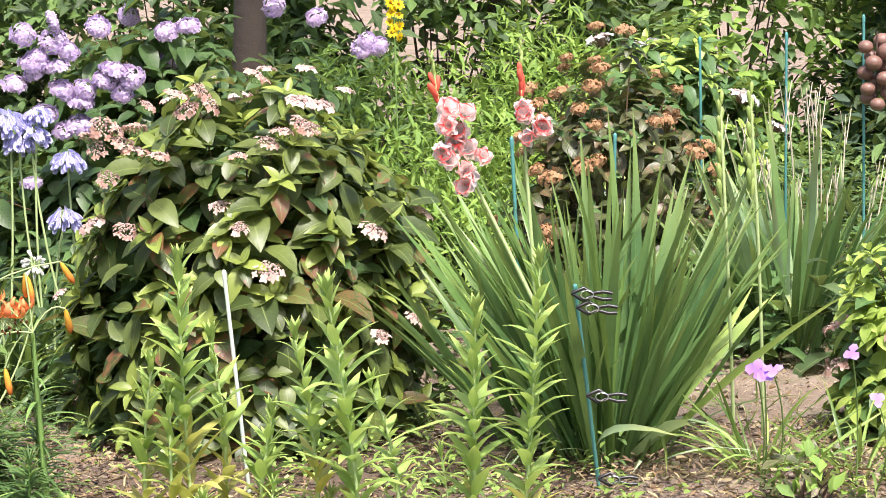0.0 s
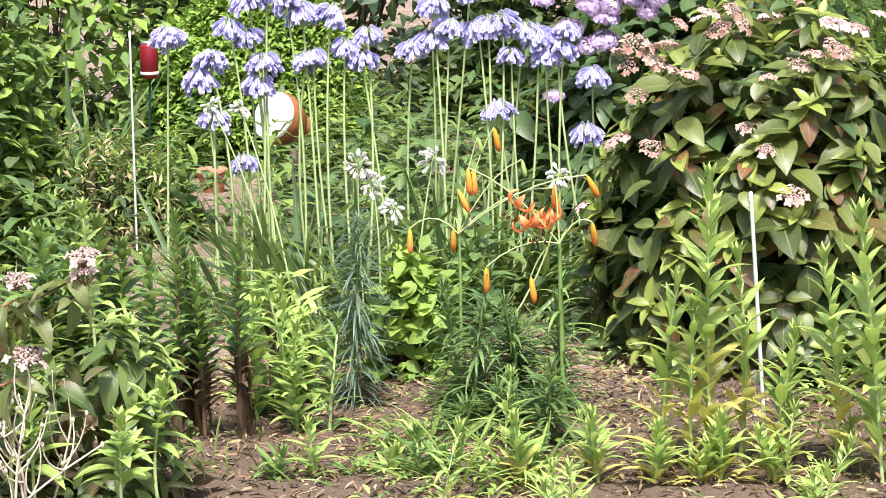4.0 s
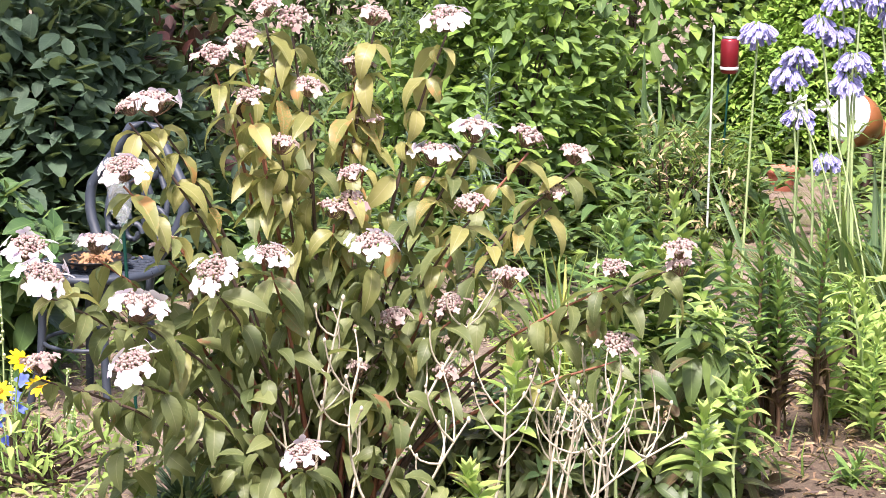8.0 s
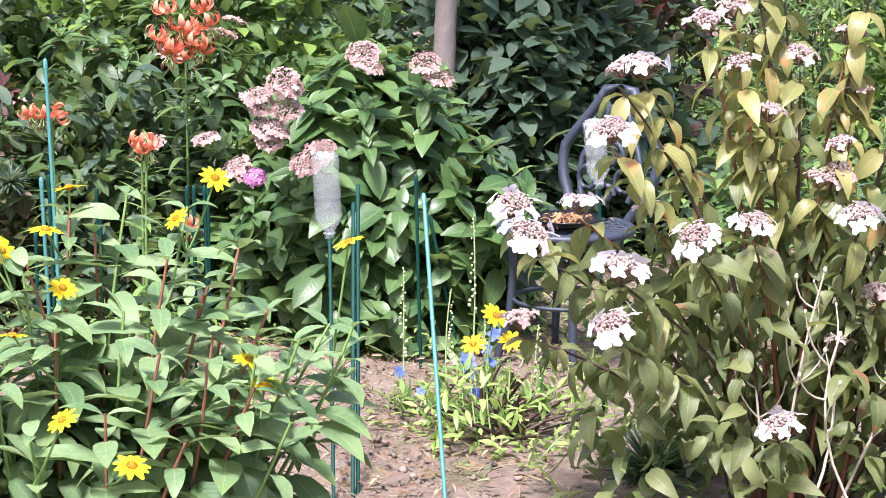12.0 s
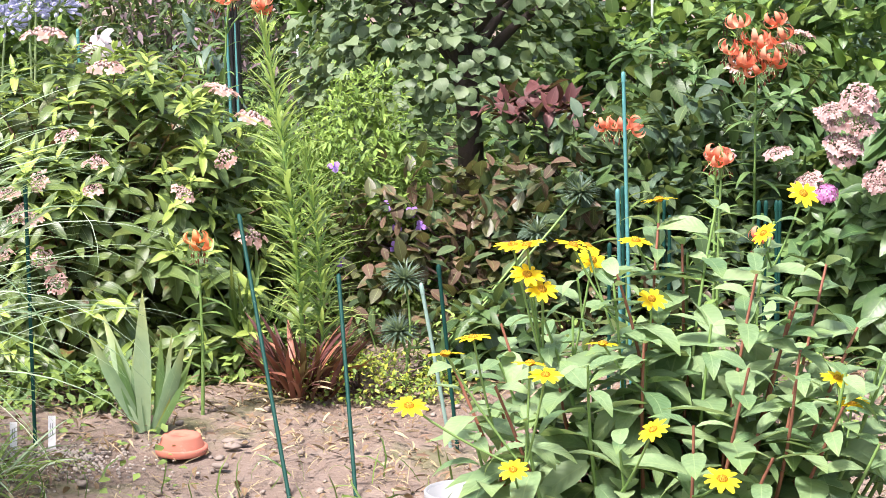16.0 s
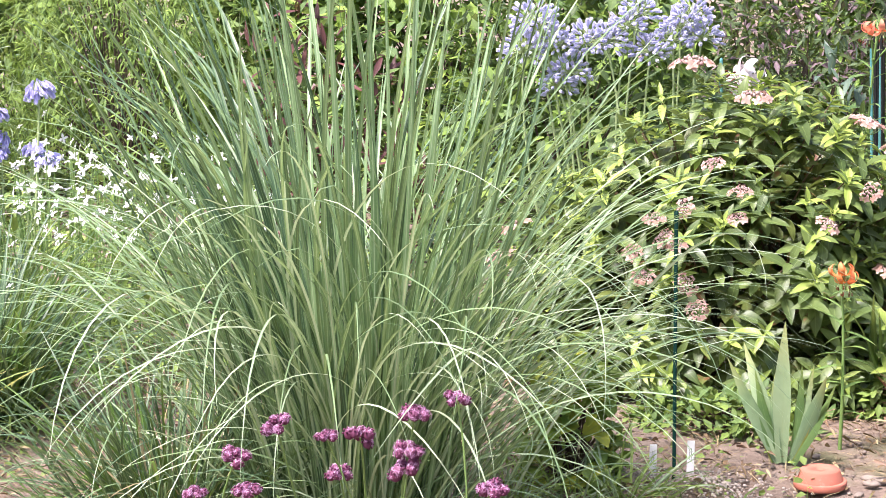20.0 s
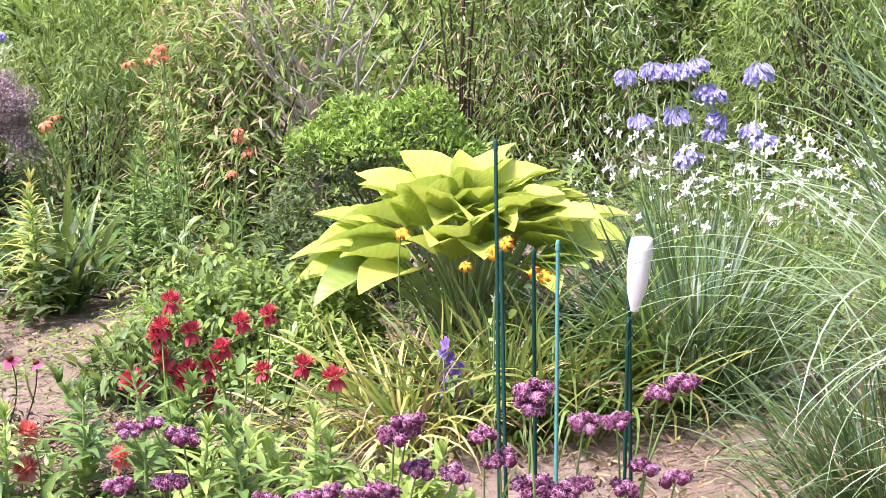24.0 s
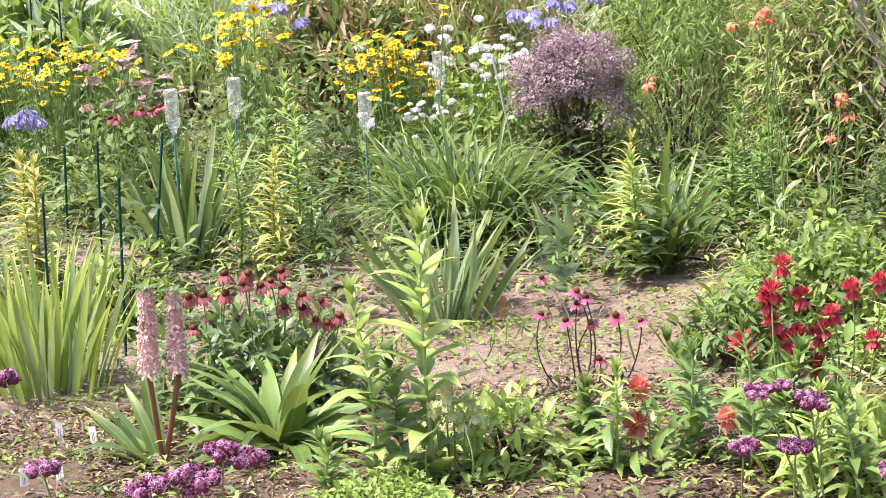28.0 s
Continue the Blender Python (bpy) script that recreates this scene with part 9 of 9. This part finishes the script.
    for k in range(22):
        a = trunk[2 + k % 4]
        e = a + (r.uniform(-0.6, 0.6), r.uniform(-0.3, 0.3), r.uniform(0.25, 0.75))
        crv = bent(a, e, (r.normal(0, 0.05), 0, -0.08), 7)
        part("limb", Geo().tube(crv + np.concatenate(([(0, 0, 0)], r.normal(0, 0.012, (6, 3)))), np.linspace(0.013, 0.004, 7), 6), "bark_pale", ob)
        for j in range(4):
            f = crv[2 + j]
            g.tube(bent(f, f + (r.normal(0, 0.15), r.normal(0, 0.1), r.uniform(0.08, 0.25)), (0, 0, 0), 5), np.linspace(0.0055, 0.002, 5), 5)
    part("twig_growth", g, "bark_pale", ob, kind="stuff")
    p = r.normal(0, 0.4, (130, 3)) * (1.1, 0.7, 0.6) + (0, 0, 0.95)
    g = Geo()
    cloud(g, p, p - (0, 0, 0.6), r, [leaf("ovate", 0.5, 0.5, 0.3, 3)], 0.07)
    part("foliage", g, "bush_light", ob, kind="stuff")
    # straw, weed and grass_pale leaves paint the light showing through from behind
    for i, (a, rx, h, m) in enumerate((((-7.15, 9.00), 0.9, 1.9, ["weed", "bush_light", "bush_mid", "straw"]), ((-6.65, 9.37), 0.8, 1.9, ["weed", "bush_light", "grass_pale"]), ((-7.06, 9.45), 0.8, 1.9, ["weed", "bush_light", "bush_mid"]), ((-8.23, 8.04), 0.9, 1.4, ["bush_mid", "weed"]), ((-8.29, 7.37), 0.55, 1.2, ["bush_mid", "weed"]), ((-5.55, 10.07), 0.7, 1.6, ["bush_mid", "weed", "bush_light"]), ((-5.81, 10.50), 0.9, 1.8, ["bush_mid", "bush_light", "weed"]))):
        bush("bamboo_thicket", a, rx, 0.45, h, "feathery thicket of narrow drooping leaves", m[0], 2500, 0.075, "lance", 0.13, seed=500 + i, category="thicket", mats=m, droop=0.9, rows=3, group="thickets")
    # pale weed and straw leaves again colour in the brightness behind
    for i, (a, rx, h) in enumerate((((-7.12, 7.45), 0.8, 1.3), ((-7.52, 7.75), 0.7, 1.2), ((-7.77, 8.07), 0.9, 1.3))):
        bush("leafy_shrub", a, rx, 0.5, h, "loose mid-green shrub behind the bare branches", "bush_mid", 2300, 0.085, "lance", 0.16, seed=560 + i, mats=["bush_light", "weed", "bush_mid", "straw"], rows=3, group="far shrubs", droop=0.5)
    bush("red_spikes", (-3.78, 8.72), 0.5, 0.25, 1.15, "dark red-leaved plant behind the grass", "maroon", 500, 0.13, "lance", 0.2, seed=77, category="plant", mats=["maroon", "bush_mid"])
    for a, pts, m, sz, lab, cat, mt, h in (
            ((-9.37, 6.32), [(-9.26, 6.13, 0.80), (-9.22, 6.18, 0.83), (-9.19, 6.22, 0.80), (-9.16, 6.27, 0.84), (-9.13, 6.32, 0.79), (-9.10, 6.35, 0.74), (-9.27, 6.10, 0.74), (-9.23, 6.16, 0.73), (-9.19, 6.22, 0.74), (-9.14, 6.29, 0.72), (-9.25, 6.13, 0.66), (-9.22, 6.18, 0.67), (-9.18, 6.24, 0.63), (-9.26, 6.12, 0.61), (-8.83, 6.04, 0.50), (-8.85, 6.01, 0.57), (-9.10, 6.36, 0.70), (-9.21, 6.20, 0.77)], DAISY, 0.95, "tall perennial covered in small yellow daisies", "daisy plant", "bush_mid", 1.0),
            ((-9.54, 5.67), [(-9.43, 5.46, 0.94), (-9.42, 5.48, 0.89), (-9.46, 5.41, 0.78), (-9.31, 5.66, 0.87), (-9.43, 5.47, 0.98), (-9.47, 5.40, 0.76), (-9.44, 5.44, 0.85)], DAISY, 1.15, "leafy false sunflower in the far bed", "daisy plant", "bush_mid", 1.15),
            ((-10.33, 5.03), [(-10.18, 4.88, 0.87), (-10.14, 4.97, 0.81), (-10.08, 5.10, 0.80), (-10.23, 4.79, 0.84), (-10.11, 5.04, 0.70), (-10.13, 4.98, 0.68), (-10.30, 4.62, 0.69), (-10.27, 4.69, 0.74), (-10.21, 4.82, 0.62), (-10.24, 4.76, 0.65), (-10.17, 4.90, 0.79), (-10.09, 5.08, 0.74), (-10.29, 4.65, 0.76), (-10.32, 4.59, 0.59), (-10.12, 5.02, 0.79)], DAISY, 1.05, "yellow daisies in a loose drift", "daisy plant", "bush_mid", 0.95),
            ((-9.35, 4.77), [(-9.20, 4.62, 0.57), (-9.18, 4.67, 0.58), (-9.15, 4.71, 0.59), (-9.13, 4.75, 0.60), (-9.10, 4.81, 0.60), (-9.19, 4.64, 0.56), (-9.12, 4.79, 0.59), (-9.09, 4.83, 0.61)], CONE_PINK, 1.0, "rust-red coneflowers in the far bed", "coneflower", "bush_mid", 0.6),
            ((-9.86, 5.09), [(-9.70, 4.96, 0.76), (-9.68, 4.99, 0.80), (-9.68, 5.01, 0.67), (-9.65, 5.06, 0.65), (-9.71, 4.94, 0.65), (-9.63, 5.10, 0.62), (-9.78, 4.79, 0.77), (-9.77, 4.82, 0.70)], MOP_PINK, 0.5, "soft pink phlox in the far bed", "phlox", "bush_mid", 0.8),
            ((-9.53, 7.12), [(-9.43, 6.93, 0.67), (-9.39, 6.98, 0.68), (-9.34, 7.04, 0.69), (-9.32, 7.08, 0.64), (-9.37, 7.00, 0.62), (-9.43, 6.93, 0.60), (-9.30, 7.09, 0.73), (-9.28, 7.13, 0.70), (-9.40, 6.96, 0.57)], WHITE_MOP, 0.42, "white phlox in the far bed", "phlox", "bush_light", 0.75),
            ((-8.96, 6.21), [(-8.95, 5.87, 0.47), (-8.80, 6.09, 0.48), (-8.78, 6.12, 0.45), (-8.75, 6.16, 0.44), (-8.82, 6.06, 0.44), (-8.93, 5.90, 0.42), (-8.78, 6.11, 0.51)], WHITE_MOP, 0.45, "low white flowers behind strap leaves", "flowers", "weed", 0.4),
            ((-8.66, 8.30), [(-8.49, 8.18, 0.81), (-8.47, 8.20, 0.77), (-8.50, 8.17, 0.76), (-8.61, 8.06, 0.74), (-8.46, 8.22, 0.82), (-6.96, 7.17, 0.52), (-6.94, 7.19, 0.46), (-6.79, 6.92, 0.40), (-8.08, 7.01, 0.59)], CORAL_LILY, 0.6, "orange daylilies in the far bed", "daylily", "bush_mid", 0.9)):
        ob = flower_clump("far_perennial", a, pts, m, sz, lab, cat, 520 + int(a[0] * 10) % 50, mt, 0.09, 420, 0.4, h, group="far perennials")
    flower_clump("red_montbretia", (-6.16, 6.14), [(-6.00, 6.16, 0.68), (-5.98, 6.18, 0.62), (-6.03, 6.13, 0.54), (-6.00, 6.16, 0.71), (-6.51, 5.62, 0.77), (-6.21, 5.95, 1.03), (-6.20, 5.96, 1.05), (-6.29, 5.87, 0.99), (-6.23, 5.93, 1.00), (-6.19, 5.97, 1.01)], CORAL_LILY, 0.55, "scattered orange-red flowers among green leaves", "montbretia", 532, "strap", 0.1, 120, 0.3, 0.4)
    flower_clump("far_agapanthus", (-11.20, 6.60), [(-11.05, 6.45, 0.93), (-11.00, 6.55, 0.92), (-10.95, 6.62, 0.90), (-10.89, 6.73, 0.81), (-9.12, 4.09, 0.62), (-9.08, 4.18, 0.61), (-9.09, 4.14, 0.64), (-10.10, 7.86, 0.79), (-10.03, 7.95, 0.74), (-9.97, 8.03, 0.83)], AGAP, 1.0, "blue agapanthus in the far bed", "agapanthus", 530, "strap", 0.12, 200, 0.4, 0.6, group="agapanthus clumps", head="umbel")
    flower_clump("far_agapanthus", (-9.61, 7.67), [(-9.44, 7.56, 0.95), (-9.47, 7.53, 0.89), (-9.32, 7.71, 0.91), (-9.54, 7.44, 0.79), (-9.60, 7.36, 0.84), (-9.42, 7.58, 1.00)], AGAP, 1.0, "blue agapanthus in the far bed", "agapanthus", 531, "strap", 0.12, 200, 0.4, 0.6, group="agapanthus clumps", head="umbel")
    # the first two are paled with grass_pale: far haze put into the colour
    for i, (a, rx, h, m, sz) in enumerate((((-13.59, 7.45), 1.3, 1.1, ["grass_pale", "lily_light"], 0.22), ((-14.07, 6.48), 1.3, 1.0, ["grass_pale", "bush_light"], 0.22), ((-12.10, 8.87), 1.3, 1.1, ["straw", "grass_pale"], 0.2), ((-11.69, 10.18), 1.2, 1.1, ["bush_mid", "bush_light"], 0.15), ((-11.76, 8.47), 1.0, 1.0, ["straw", "weed"], 0.2),
                                           ((-12.19, 7.85), 0.9, 0.95, ["straw", "bush_mid"], 0.15), ((-12.52, 5.00), 0.9, 0.95, ["bush_mid", "bush_light"], 0.12))):
        bush("far_grasses", a, rx, 0.6, h, "tall grasses beyond the beds, straw-coloured or paled as by haze", m[0], 1900, sz, "lance", 0.08 if i in (0, 2, 4) else 0.25, seed=540 + i, category="grasses", mats=m, droop=-0.6, rows=3, group="far grasses")
    drifts(r)
    ob = thing("hose", (-7.20, 5.57), "thin black hose lying along the bed", "hose")
    part("hose_line", Geo().tube(bent((-0.7, -0.3, 0.03), (0.7, 0.35, 0.03), (0, 0.05, 0.02), 10), 0.008, 7), "black_plastic", ob)


bed_four()
